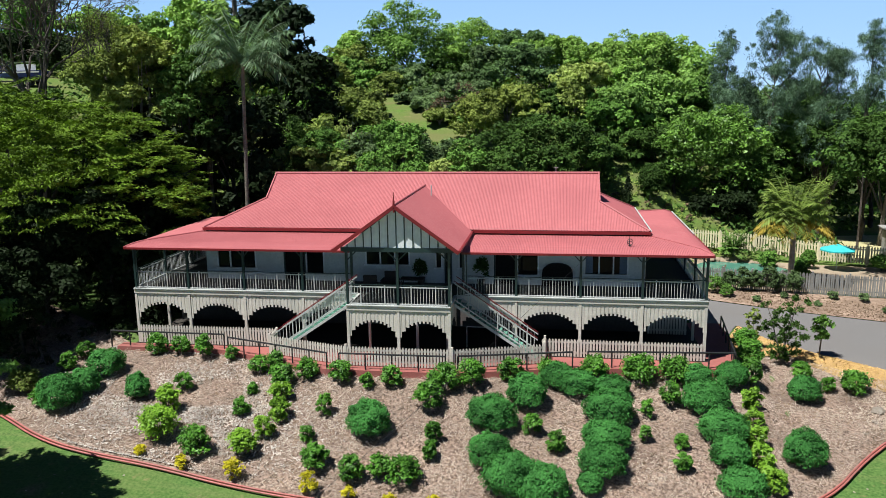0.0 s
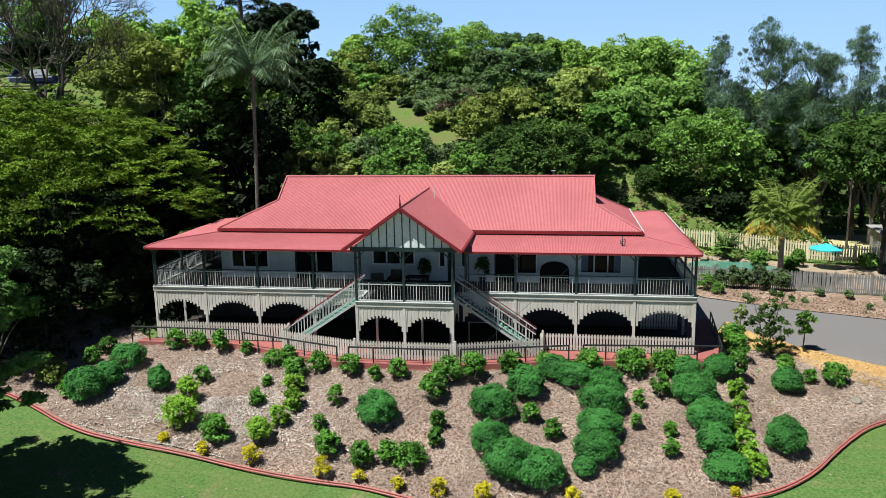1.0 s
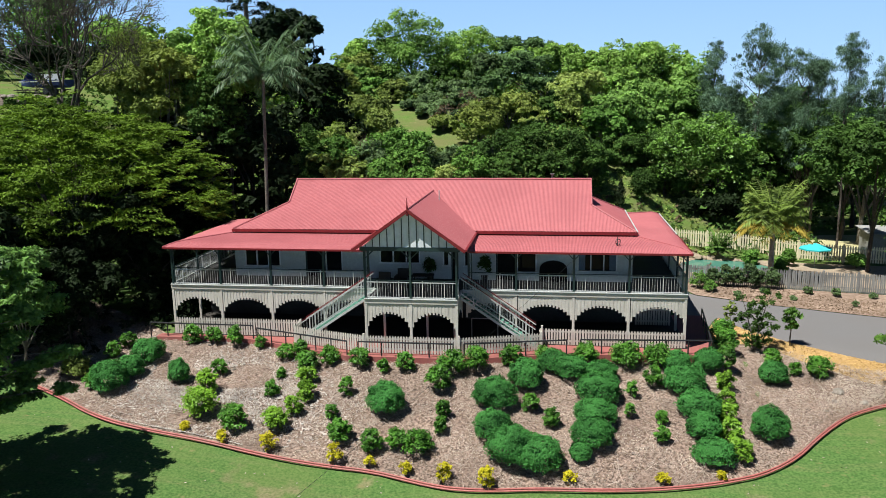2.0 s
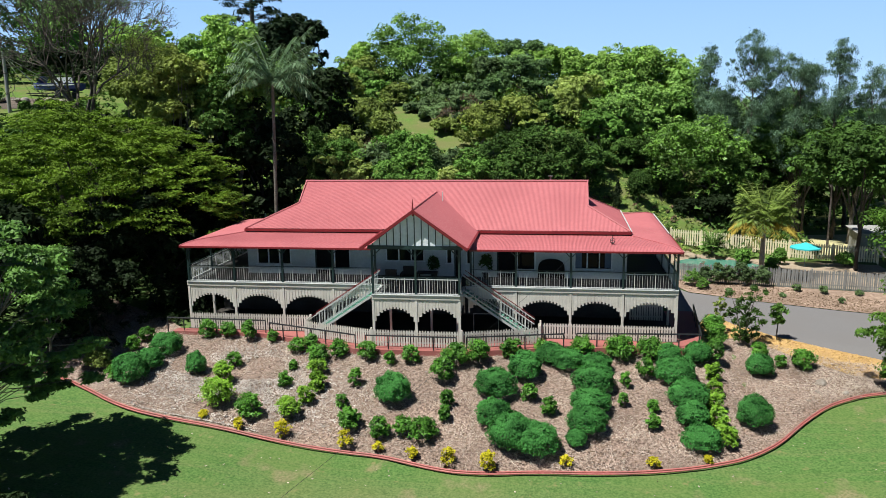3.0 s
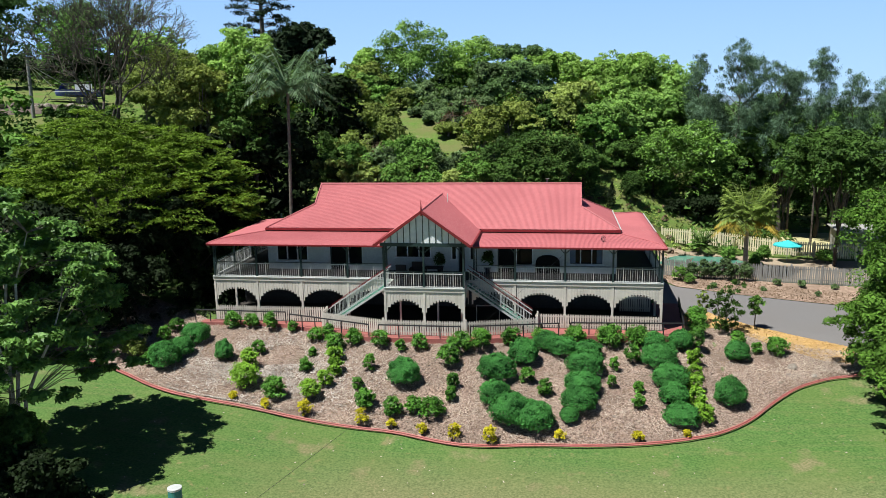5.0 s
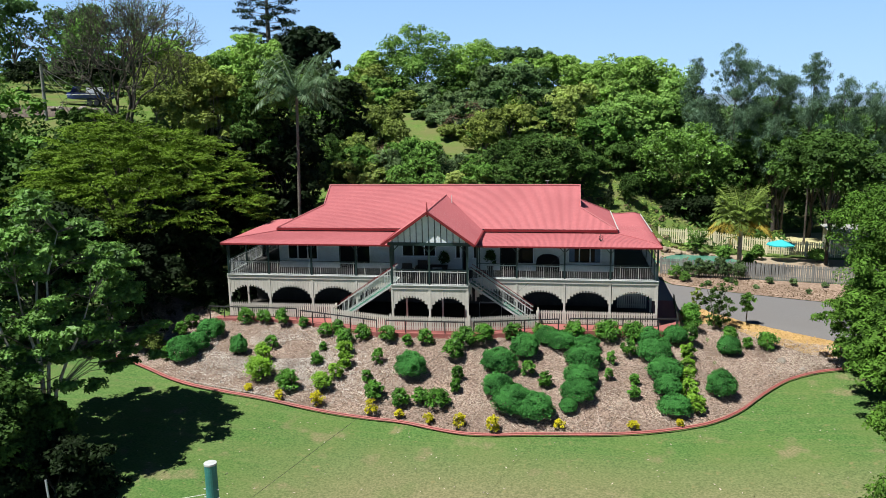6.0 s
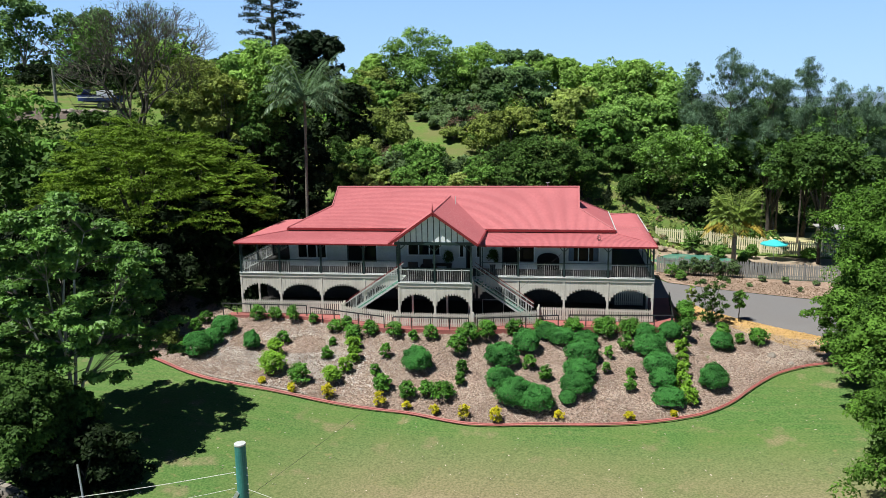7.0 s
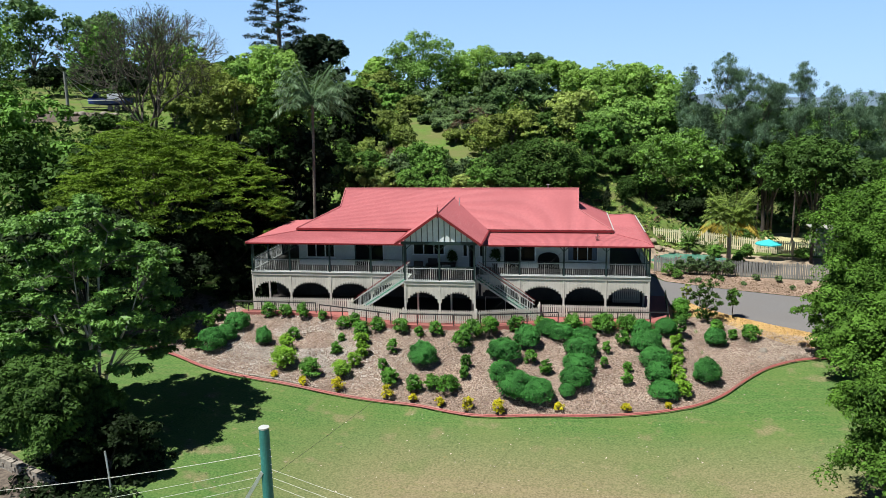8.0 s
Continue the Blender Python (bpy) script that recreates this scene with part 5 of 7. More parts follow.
LEAFY_C = [(0.2, -8.6, 0.51, 0.92), (1.2, -8.8, 0.72, 1.02), (2.1, -3.7, 0.75, 1.2), (3.3, -3.4, 0.67, 1.3), (1.6, -5.1, 0.63, 1.4), (2.1, -6.9, 0.36, 1.07), (2.1, -7.8, 0.31, 0.82), (5.0, -2.5, 0.59, 1.06), (8.8, -1.9, 0.7, 1.15),
           (6.7, -2.1, 0.54, 0.92), (10.8, -1.7, 0.9, 1.15), (12.4, -1.55, 0.77, 1.15), (6.1, -5.9, 0.44, 0.93), (7.1, -6.7, 0.43, 0.96)]
LEAFY_D = [(12.0, -3.3, 0.47, 1.05), (10.9, -4.3, 0.25, 0.9), (10.7, -5.8, 0.27, 0.76), (12.1, -5.9, 0.27, 0.61), (12.0, -7.1, 0.38, 0.82), (16.4, 1.6, 0.67, 1.26), (15.9, -0.9, 0.56, 1.35), (15.5, -2.8, 0.49, 0.92), (15.3, -4.2, 0.47, 0.89),
           (15.2, -5.4, 0.46, 0.97), (15.0, -6.6, 0.54, 1.08), (16.6, 3.6, 0.7, 1.3), (20.8, 0.3, 0.69, 1.0), (19.6, 0.2, 0.33, 0.74), (18.8, 1.5, 0.55, 0.72), (15.3, -7.6, 0.59, 0.99)]
LIME_ROWS = [LEAFY_A[9], LEAFY_A[10]] + LEAFY_B[2:6] + [LEAFY_D[k] for k in (7, 8, 9, 10, 15)]
for i, row in enumerate(LEAFY_A + LEAFY_B + LEAFY_C + LEAFY_D):
    young = row in LIME_ROWS
    leafy_shrub(*row, 200 + i, LEAF_YOUNG if young else LEAF_GLOSSY, "young lime-green leafy shrub on the mulch" if young else "young deep green leafy shrub on the mulch")
leafy_shrub(-17.9, -4.6, 0.9, 1.1, 291, LEAF_OLIVE, "loose twiggy olive shrub at the end of the bed", "", 0.09)
YELLOWS = [(-9.9, -8.6, 0.28, 0.45), (-7.9, -9.0, 0.33, 0.5), (-5.6, -9.2, 0.44, 0.85), (-2.4, -9.5, 0.4, 0.95), (-0.8, -9.55, 0.28, 0.5), (0.9, -9.9, 0.3, 0.55), (2.6, -10.3, 0.41, 0.85), (4.4, -10.5, 0.43, 1.0), (7.9, -9.8, 0.33, 0.5),
           (11.8, -9.4, 0.31, 0.5), (14.3, -8.85, 0.2, 0.38)]
for i, row in enumerate(YELLOWS):
    leafy_shrub(*row, 300 + i, LEAF_YELLOW, "small bright yellow-leaved shrub by the red edging", "yellow shrubs", 0.06)


# ---- trees ----
umbrella_tree(-25.8, 8.0, 13.2, 10.7, 10.5, 1, "wide spreading tree with fine yellow-green layered foliage")
# added tree that throws shade toward the house; its leaves are shade-dark too
round_tree(-25.5, -4.0, 8.0, 5.0, LEAF_DEEP_SHADE, 2, "dense tree added to shade the garden bed's end, leaves near-black", 0.1, 0.24, 50, 16, 12)
# shrub and tree by the house: shade there is put into their leaf colour
round_tree(-20.3, -1.3, 5.2, 2.8, LEAF_DEEP_SHADE, 10, "dense shrub beside the house with shade put into its leaf colour", -0.15, 0.13, 110, 14, 12, trunk=0.1, k=3, aspect=0.5)
round_tree(-21.6, 2.6, 7.4, 3.2, LEAF_DEEP_SHADE, 14, "dense tree beside the house with shade put into its leaf colour", -0.15, 0.15, 100, 14, 12, trunk=0.12, k=3, aspect=0.5)
open_tree(-16.9, -16.6, 3, "open leafy tree with pale forking trunks beside the lawn")
round_tree(-20.6, -5.0, 6.2, 2.2, LEAF_OPEN, 16, "small leafy tree at the end of the garden bed", 0.1, 0.13, 70, 18, 11, trunk=0.1, k=3, aspect=0.5, lobe=0.42)
round_tree(-16.4, -21.2, 3.6, 2.5, LEAF_DARK, 4, "dense bushy green tree at the lawn's edge", -0.1, 0.115, 150, 22, 16, trunk=0.14, k=3, aspect=0.55)
# flat near-black bush added where the lawn lies in shadow
round_tree(-13.6, -21.0, 0.5, 2.5, LEAF_DEEP_SHADE, 11, "low near-black bush standing for the tree's shadow on the lawn", 0.0, 0.13, 60, 14, 12, trunk=0.08)
round_tree(-15.4, -19.6, 2.0, 1.7, LEAF_DARK, 13, "dark bush round the foot of the pale-trunked tree", -0.1, 0.12, 110, 14, 12, trunk=0.08, k=3, aspect=0.55)
round_tree(-22.0, -17.5, 4.5, 3.6, LEAF_DARK, 7, "dark bushy tree in the shade at the lawn's edge", 0.0, 0.16, 70, 14, 14, trunk=0.14)
round_tree(30.4, -1.6, 9.6, 6.9, LEAF_NEAR, 5, "large dense green tree beside the lawn", -0.12, 0.115, 140, 64, 20, trunk=0.35, fine=0.1, aspect=0.5, k=3, lobe=0.38)
round_tree(26.0, -3.4, 4.6, 3.5, LEAF_NEAR, 17, "bushy green tree between the lawn and the driveway", -0.2, 0.115, 120, 26, 16, trunk=0.12, fine=0.12, aspect=0.5, k=3, lobe=0.38)
round_tree(32.0, -0.5, 12.2, 5.4, LEAF_NEAR, 15, "tall dense green tree beside the lawn", 0.2, 0.14, 100, 38, 16, trunk=0.3, fine=0.12, aspect=0.5, k=3, lobe=0.34)
round_tree(27.4, -9.5, 4.4, 5.2, LEAF_NEAR, 9, "spreading green tree beside the lawn", -0.1, 0.13, 110, 38, 16, trunk=0.22, fine=0.13, aspect=0.5, k=3, lobe=0.42)
round_tree(24.4, -20.6, 4.3, 5.0, LEAF_NEAR, 6, "low spreading bright green tree beside the lawn", -0.1, 0.1, 160, 42, 18, trunk=0.25, fine=0.12, aspect=0.5, k=3, lobe=0.4)
# tone 5 in the tree lists: near-black leaves with shade in their colour
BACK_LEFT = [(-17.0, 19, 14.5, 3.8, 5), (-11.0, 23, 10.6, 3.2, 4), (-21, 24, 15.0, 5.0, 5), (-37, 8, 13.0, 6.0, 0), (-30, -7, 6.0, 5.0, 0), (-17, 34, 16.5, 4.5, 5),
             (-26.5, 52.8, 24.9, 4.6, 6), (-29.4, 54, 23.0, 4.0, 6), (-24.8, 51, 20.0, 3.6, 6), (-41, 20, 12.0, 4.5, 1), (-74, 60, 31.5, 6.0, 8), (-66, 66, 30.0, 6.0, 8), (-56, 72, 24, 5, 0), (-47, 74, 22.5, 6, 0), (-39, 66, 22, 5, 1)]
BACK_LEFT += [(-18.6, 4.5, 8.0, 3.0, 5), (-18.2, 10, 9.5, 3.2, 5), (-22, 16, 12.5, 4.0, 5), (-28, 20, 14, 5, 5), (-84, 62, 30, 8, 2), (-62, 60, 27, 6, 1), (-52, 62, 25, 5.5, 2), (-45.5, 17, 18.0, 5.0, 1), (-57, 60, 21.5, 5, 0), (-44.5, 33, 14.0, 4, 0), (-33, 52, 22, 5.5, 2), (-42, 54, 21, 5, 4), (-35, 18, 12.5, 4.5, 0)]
TONES = [LEAF_DARK, LEAF_MID, LEAF_BRIGHT, LEAF_LIME, LEAF_OLIVE, LEAF_DEEP_SHADE, LEAF_BLACK]
WORDS = ["dense dark green tree on the slope", "leafy mid-green tree on the slope", "bright green leafy tree on the slope", "pale lime-green tree on the slope", "olive green shrubby tree on the slope", "dense deep green tree with shade put into its leaf colour", "rounded blackish conifer on the slope"]
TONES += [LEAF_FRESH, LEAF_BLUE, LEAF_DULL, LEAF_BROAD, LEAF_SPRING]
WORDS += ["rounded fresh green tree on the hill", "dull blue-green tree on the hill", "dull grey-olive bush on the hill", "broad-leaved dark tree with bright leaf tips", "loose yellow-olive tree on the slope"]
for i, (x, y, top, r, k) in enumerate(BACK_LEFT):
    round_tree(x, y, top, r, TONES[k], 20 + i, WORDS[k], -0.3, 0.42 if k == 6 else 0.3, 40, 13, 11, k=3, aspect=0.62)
RIDGE = [(-13.5, 71.0, 25.7, 5.4, 7), (-5.7, 74.0, 23.2, 4.8, 2), (-22.4, 73.0, 22.2, 2.9, 2), (-1.6, 92.0, 23.5, 3.0, 8), (4.1, 94.0, 23.1, 3.3, 8), (2.5, 80.0, 20.6, 4.4, 2), (7.2, 80.0, 20.9, 4.2, 2), (11.3, 72.0, 19.1, 3.6, 2),
         (3.2, 62.0, 19.0, 4.2, 8), (-2.5, 66.0, 19.2, 2.5, 9), (-10.1, 84.0, 20.2, 3.2, 0), (-24.3, 66.0, 18.2, 2.8, 2), (-9.5, 66.0, 17.6, 3.0, 0), (-3.5, 70.0, 18.6, 3.2, 0), (-17.5, 68.0, 18.0, 2.6, 0)]
SLOPE = [(-6.9, 46.5, 12.5, 1.7, 9), (-5.0, 42.5, 11.2, 1.6, 4), (-9.4, 49.5, 12.9, 1.5, 9), (-8.6, 52.0, 13.4, 2.1, 9), (-5.6, 49.5, 12.8, 2.1, 9), (-3.4, 45.5, 11.6, 1.7, 9), (-10.6, 58.0, 16.6, 2.2, 9), (-6.3, 57.0, 15.3, 3.2, 9), (-1.8, 58.0, 16.0, 2.7, 8), (-20.1, 66.0, 19.6, 2.8, 4), (-19.6, 63.0, 17.9, 1.8, 7), (-20.7, 58.0, 16.9, 3.1, 11), (-16.3, 60.0, 16.0, 2.0, 1), (2.1, 41.0, 13.7, 3.3, 11),
         (-0.7, 38.0, 12.4, 2.2, 11), (9.4, 46.0, 15.8, 2.5, 3), (8.4, 44.0, 14.7, 2.1, 3), (-10.5, 36.0, 12.4, 1.7, 4), (-19.2, 44.0, 14.3, 2.4, 1), (5.5, 52.0, 15.6, 3.6, 8), (-13.2, 44.0, 13.0, 2.2, 4), (-2.4, 50.0, 14.4, 2.4, 9), (-1.2, 45.0, 12.8, 2.0, 4), (-13.0, 55.0, 15.4, 1.8, 4), (-15.8, 47.0, 13.6, 2.4, 4), (6.0, 45.0, 13.2, 2.6, 0)]
BEHIND = [(-7.6, 28.5, 10.9, 1.7, 1), (-5.2, 29.0, 10.5, 1.4, 9), (13.4, 35.5, 5.6, 1.7, 0), (15.6, 34.5, 4.8, 1.6, 0), (19.6, 32.6, 3.8, 1.6, 5), (21.6, 31.9, 4.2, 1.8, 5), (-7.6, 25.5, 10.6, 1.7, 1), (-2.6, 26.0, 9.4, 1.5, 9), (-14.6, 28.0, 11.6, 2.0, 0), (4.4, 28.0, 11.3, 3.2, 0), (8.0, 27.0, 10.8, 2.4, 0), (1.7, 25.0, 10.3, 1.8, 0), (-4.8, 24.0, 10.8, 1.8, 1), (-8.5, 23.0, 10.2, 1.8, 9), (-11.0, 23.0, 10.8, 1.9, 1), (0.2, 22.0, 9.4, 1.4, 1), (-1.8, 21.0, 8.5, 1.2, 3), (-13.2, 22.0, 10.2, 1.6, 0),
          (-6.3, 21.0, 9.4, 1.4, 1), (-16.3, 24.0, 10.4, 1.8, 5), (10.0, 28.5, 9.6, 1.8, 0), (-9.6, 20.5, 8.6, 1.2, 3), (6.4, 25.0, 9.4, 1.9, 0), (2.8, 22.5, 8.9, 1.6, 0), (-12.0, 27.0, 11.4, 2.2, 4), (-3.2, 22.0, 8.8, 1.2, 1)]
EAST = [(16.1, 58.0, 19.6, 4.2, 2), (19.4, 56.0, 18.9, 4.0, 2), (13.8, 60.0, 18.8, 3.0, 2), (11.3, 62.0, 18.7, 3.6, 2), (21.7, 52.0, 16.6, 3.0, 7), (13.7, 43.0, 13.7, 3.4, 7), (11.5, 40.0, 12.2, 2.2, 1), (17.0, 46.0, 14.8, 3.2, 7), (19.2, 36.0, 11.1, 3.6, 10),
        (21.9, 36.0, 11.5, 3.6, 10), (16.1, 37.0, 9.8, 2.4, 0), (13.4, 36.5, 9.3, 2.4, 0), (25.2, 43.0, 13.8, 2.9, 8), (23.7, 35.0, 8.4, 2.1, 0), (17.2, 34.5, 6.8, 1.8, 0), (10.9, 33.5, 8.2, 1.8, 0), (13.6, 51.0, 16.4, 3.4, 2), (20.6, 47.5, 13.6, 3.2, 1)]
for i, (x, y, top, r, k) in enumerate(RIDGE + SLOPE + BEHIND + EAST):
    near, r = y < 40, r * 1.15
    round_tree(x, y, top, r, TONES[k], 50 + i, WORDS[k], -0.2, 0.155 if near else 0.215, int(18 + 8 * r), 18, 11, trunk=0.08 + 0.03 * r, k=3, aspect=0.55, fine=0.16, lobe=0.44 + 0.025 * r)
WEST = [(-19.2, 19.5, 21.0, 3.2, 2), (-20.7, 19.0, 19.3, 2.2, 2), (-23.2, 17.0, 18.7, 2.9, 11), (-21.4, 17.5, 18.0, 2.4, 11), (-24.2, 22.0, 20.5, 1.6, 7), (-18.0, 21.0, 19.0, 2.2, 7), (-24.6, 16.0, 17.2, 2.2, 11), (-18.9, 17.0, 16.2, 2.3, 0)]
for i, (x, y, top, r, k) in enumerate(WEST):
    round_tree(x, y, top, r, TONES[k], 340 + i, WORDS[k], 0.42, 0.17, int(24 + 10 * r), 22, 11, trunk=0.2, k=3, aspect=0.5, fine=0.15, lobe=0.42)
round_tree(31.3, 23.0, 10.9, 5.2, LEAF_DARK, 129, WORDS[0], 0.3, 0.17, 110, 26, 12, trunk=0.2, k=3, aspect=0.6)
RIGHT = [(26.8, 38.5, 11.2, 2.8, 0), (30.2, 37.0, 10.4, 2.8, 0), (34.0, 37.5, 11.0, 3.0, 0), (23.6, 40.0, 11.6, 2.6, 0), (27, 41, 10, 3.6, 0), (31, 38.5, 9.6, 3.6, 1), (35, 35.5, 9.2, 3.6, 1), (36, 62, 14, 6, 0), (46, 66, 13.5, 7, 0), (38, 46, 11.5, 5, 0), (40, 22, 9.5, 5.5, 0), (27, 46, 11, 4.5, 0), (33, 48, 11, 5.0, 0), (40, 40, 11, 5.5, 0), (24, 37, 6.0, 3.0, 0), (42, 58, 12, 7, 1)]
for i, (x, y, top, r, k) in enumerate(RIGHT):
    round_tree(x, y, top, r, TONES[k], 130 + i, WORDS[k], 0.38 if x > 28 and y < 42 else -0.15, 0.23, 60, 16, 11, k=3, aspect=0.6)
GREYS = [(25.6, 37, 18.6, 2.9), (27.6, 39, 17.4, 2.4), (29.5, 37, 17.0, 2.4), (31.3, 38, 16.0, 2.0), (32.4, 33.5, 17.4, 1.9), (35.3, 33.5, 15.2, 1.8), (38.2, 33, 14.8, 1.9), (41.0, 34, 14.3, 2.2), (23.4, 38.5, 13.2, 2.2), (22.4, 41, 17.2, 1.3)]
for i, (x, y, top, r) in enumerate(GREYS):
    airy_tree(x, y, top, r, LEAF_GREY, 150 + i, "tall airy grey-green tree with thin trunk", 0.4, 0.19, 74, 50, BARE, 0.11, 0.72, 0.13, 0.9, 1, 3)
bare_tree(-31.2, 17.0, 12.6, 160, "wide almost leafless tree with many fine dark branches", LEAF_DULL, 5, 6, 0.17, 0.07, 6, BARE, 9.0)
for i, (x, y, top, r, k) in enumerate([(-40.6, 41, 18.6, 2.6, 4), (-43.4, 44.5, 19.0, 2.6, 4), (-39.0, 37.0, 18.0, 2.6, 4), (-61.5, 36.5, 17.6, 3.2, 0), (-57, 50.5, 20.5, 3.6, 5), (-63, 48, 20.5, 3.6, 5), (-51.5, 51, 20.5, 3.4, 5), (-46.5, 48.5, 20, 3.2, 5), (-41.5, 46, 18.6, 2.6, 4)]):
    round_tree(x, y, top, r, TONES[k], 165 + i, WORDS[k], -0.1, 0.2, 60, 13, 9, trunk=0.1, k=3, aspect=0.5)
bare_tree(-26.4, 20.0, 9.5, 161, "thin-leaved tree with dark forking branches", LEAF_SPRING, 10, 5, 0.1, 0.08, 3, BARE, 8.0)
bare_tree(-10.5, 30, 4.2, 163, "dead grey shrub with bare twigs", LEAF_BROWN, 5, 4, 0.07)
bare_tree(-13.6, 33.5, 4.6, 172, "dead grey-brown shrub with dry leaves", LEAF_BROWN, 10, 4, 0.07)
bare_tree(-10.8, 34.5, 4.0, 173, "dead grey-brown shrub with dry leaves", LEAF_BROWN, 9, 4, 0.07)
bare_tree(-3.6, 42.5, 4.0, 174, "dead grey-brown shrub with dry leaves", LEAF_BROWN, 10, 4, 0.07)
bare_tree(-2.6, 46.5, 3.6, 175, "dead grey-brown shrub with dry leaves", LEAF_BROWN, 8, 4, 0.07)
bare_tree(-5.5, 33, 3.2, 164, "dead grey shrub with bare twigs", LEAF_BROWN, 4, 4, 0.06)


def hoop_pine(x, y, top, seed):
    """A dark conifer with a straight trunk and tufted level branches."""
    rng = np.random.default_rng(seed)
    zb = ground_z(x, y)
    t = thing("pine_tree", (x, y, zb), "tall dark conifer with tufted level branches", "tree")
    part("trunk", Shape().tube([(x, y, zb - 0.3), (x, y, zb + (top - zb) * 0.6), (x, y, top)], [0.45, 0.28, 0.05], 9), BARK, t)
    br, cl = Shape(), []
    h = top - zb
    for i in range(64):
        k = 0.3 + 0.7 * i / 63
        a = i * 2.4 + rng.normal() * 0.3
        ln = (0.5 + 5.2 * (1 - k) ** 0.55) * (0.75 + 0.4 * rng.random())
        b = (x + ln * math.cos(a), y + ln * math.sin(a), zb + h * k + 0.12 * ln)
        br.tube([(x, y, zb + h * k - 0.1), b], [0.06, 0.02], 5)
        for q in (0.75, 1.0):
            cl.append([x + (b[0] - x) * q, y + (b[1] - y) * q, b[2] + 0.1, 0.95, 0.95, 0.45])
    part("branch", br, BARK, t)
    p, nrm = on_clumps(rng, np.array(cl), 80, 0.3, -0.8, 0.6, 0.8)
    part("crown", leaf_mesh("crown", p, nrm, 0.2 * (0.6 + 0.7 * rng.random(len(p))), LEAF_BLACK, rng, 0.35), LEAF_BLACK, t)
    return t


hoop_pine(-33.4, 60, 33.5, 170)
palm_tree(-14.2, 15.0, 15.0, 5.2, 36, LEAF_PALMGREY, 180, "tall slender palm with grey-green drooping fronds", 0.12, BARK, 1.05, 0.68, 1.1, lean=0.4, lift=0.9)
palm_tree(22.9, 18.6, 3.85, 3.3, 64, LEAF_PALM, 181, "stout palm with a full crown and yellowing lower fronds", 0.165, PALMBARK, 0.9, 0.85, 0.6, LEAF_YELLOWFROND, lift=1.2)
palm_tree(20.6, 25.6, 0.45, 1.45, 24, LEAF_FRESH, 182, "small bushy bright green palm in front of the pale fence", 0.12, BARK, 0.6, 0.55, 0.3, lift=1.3)


def undergrowth(name, area, n, seed, mat, label, tall=1.0, leaf=0.16, bare=((-13.5, -3.5, 37, 53), (9.5, 19, 18.5, 34), (-15.5, 34, -30, 15.5), (14.5, 40, -30, 26), (-61, -44.5, 33.5, 47.5))):
    """Rank growth that covers the slope: no single plant can be told apart."""
    rng = np.random.default_rng(seed)
    x, y = rng.uniform(area[0], area[1], n), rng.uniform(area[2], area[3], n)
    keep = np.ones(n, bool)
    for a, b, c, d in bare:
        keep &= ~((x > a) & (x < b) & (y > c) & (y < d))
    x, y = x[keep], y[keep]
    k = len(x)
    r = tall * (0.5 + 0.9 * rng.random(k))
    cl = np.stack([x, y, height(x, y) + r * 0.5, r, r, r * (0.7 + 0.6 * rng.random(k))], 1)
    p, nrm = on_clumps(rng, cl, 20, 0.5, -0.1)
    return tagged(new(name, leaf_mesh(name, p, nrm, leaf * 1.45 * (0.6 + 0.8 * rng.random(len(p))), mat, rng, 0.5, k=3)), label, "undergrowth", kind="stuff")


undergrowth("undergrowth", (-90, 30, 15, 92), 2000, 400, LEAF_DARK, "dark green rank undergrowth covering the hillside", 1.1, 0.2)
undergrowth("undergrowth", (-40, 30, 15, 80), 700, 401, LEAF_OLIVE, "olive and brown rank undergrowth covering the hillside", 0.9, 0.18)
# near-black growth over bright ground: the shade is in the leaf colour
undergrowth("undergrowth", (-45, -18.5, -3, 16), 420, 402, LEAF_DEEP_SHADE, "growth under the trees with shade put into its leaf colour", 0.8, 0.15)
undergrowth("undergrowth", (-19, -15.0, 0.6, 15), 130, 407, LEAF_DEEP_SHADE, "growth along the side of the house, leaves near-black for the shade", 0.45, 0.11, ())
undergrowth("undergrowth", (9.6, 21, 25.5, 35), 420, 408, LEAF_LIME, "rough tufted grass on the bank behind the house", 0.13, 0.06, ())
undergrowth("undergrowth", (26, 60, 26, 70), 500, 403, LEAF_DARK, "dark green growth under the tall trees", 0.9, 0.18, ((14.5, 40, -30, 26), (27, 47, 27, 42)))

undergrowth("undergrowth", (9.5, 22, 27.5, 40), 110, 404, LEAF_DARK, "green scrub on the bank behind the house", 0.28, 0.09, ())
undergrowth("undergrowth", (10, 19, 19, 33), 50, 405, LEAF_BROWN, "dry brown scrub on the bank behind the house", 0.35, 0.1, ())
# near-black leaves spread over the lawn in place of a cast shadow
undergrowth("undergrowth", (-17.5, -11.4, -23.8, -18.4), 210, 406, LEAF_DEEP_SHADE, "low near-black growth standing for the bushy tree's shadow", 0.35, 0.1, ())


# ---- edging, fences and the pool ----
def along_bed(x0, x1, n, off, lift):
    xs = np.linspace(x0, x1, n)
    ys = bed_line(xs)[0] - off
    return [(float(x), float(y), float(height(x, y)) + lift) for x, y in zip(xs, ys)]


edging = thing("garden_edging", (-24, -3.5, -1.3), "double run of faded red garden edging", "edging")
for off in (0.04, 0.2):
    part("edging_run", Shape().tube(along_bed(-24, 30, 260, off, 0.12), 0.045, 7), EDGING, edging, smooth=True)

picket_grey = pk.mesh("picket", TIMBER)
picket_yellow = pk.mesh("picket", YELLOWFENCE)
gf = [(16.2, 16.6), (19.8, 16.2), (23.5, 15.95), (28, 15.7), (36, 15.2)]
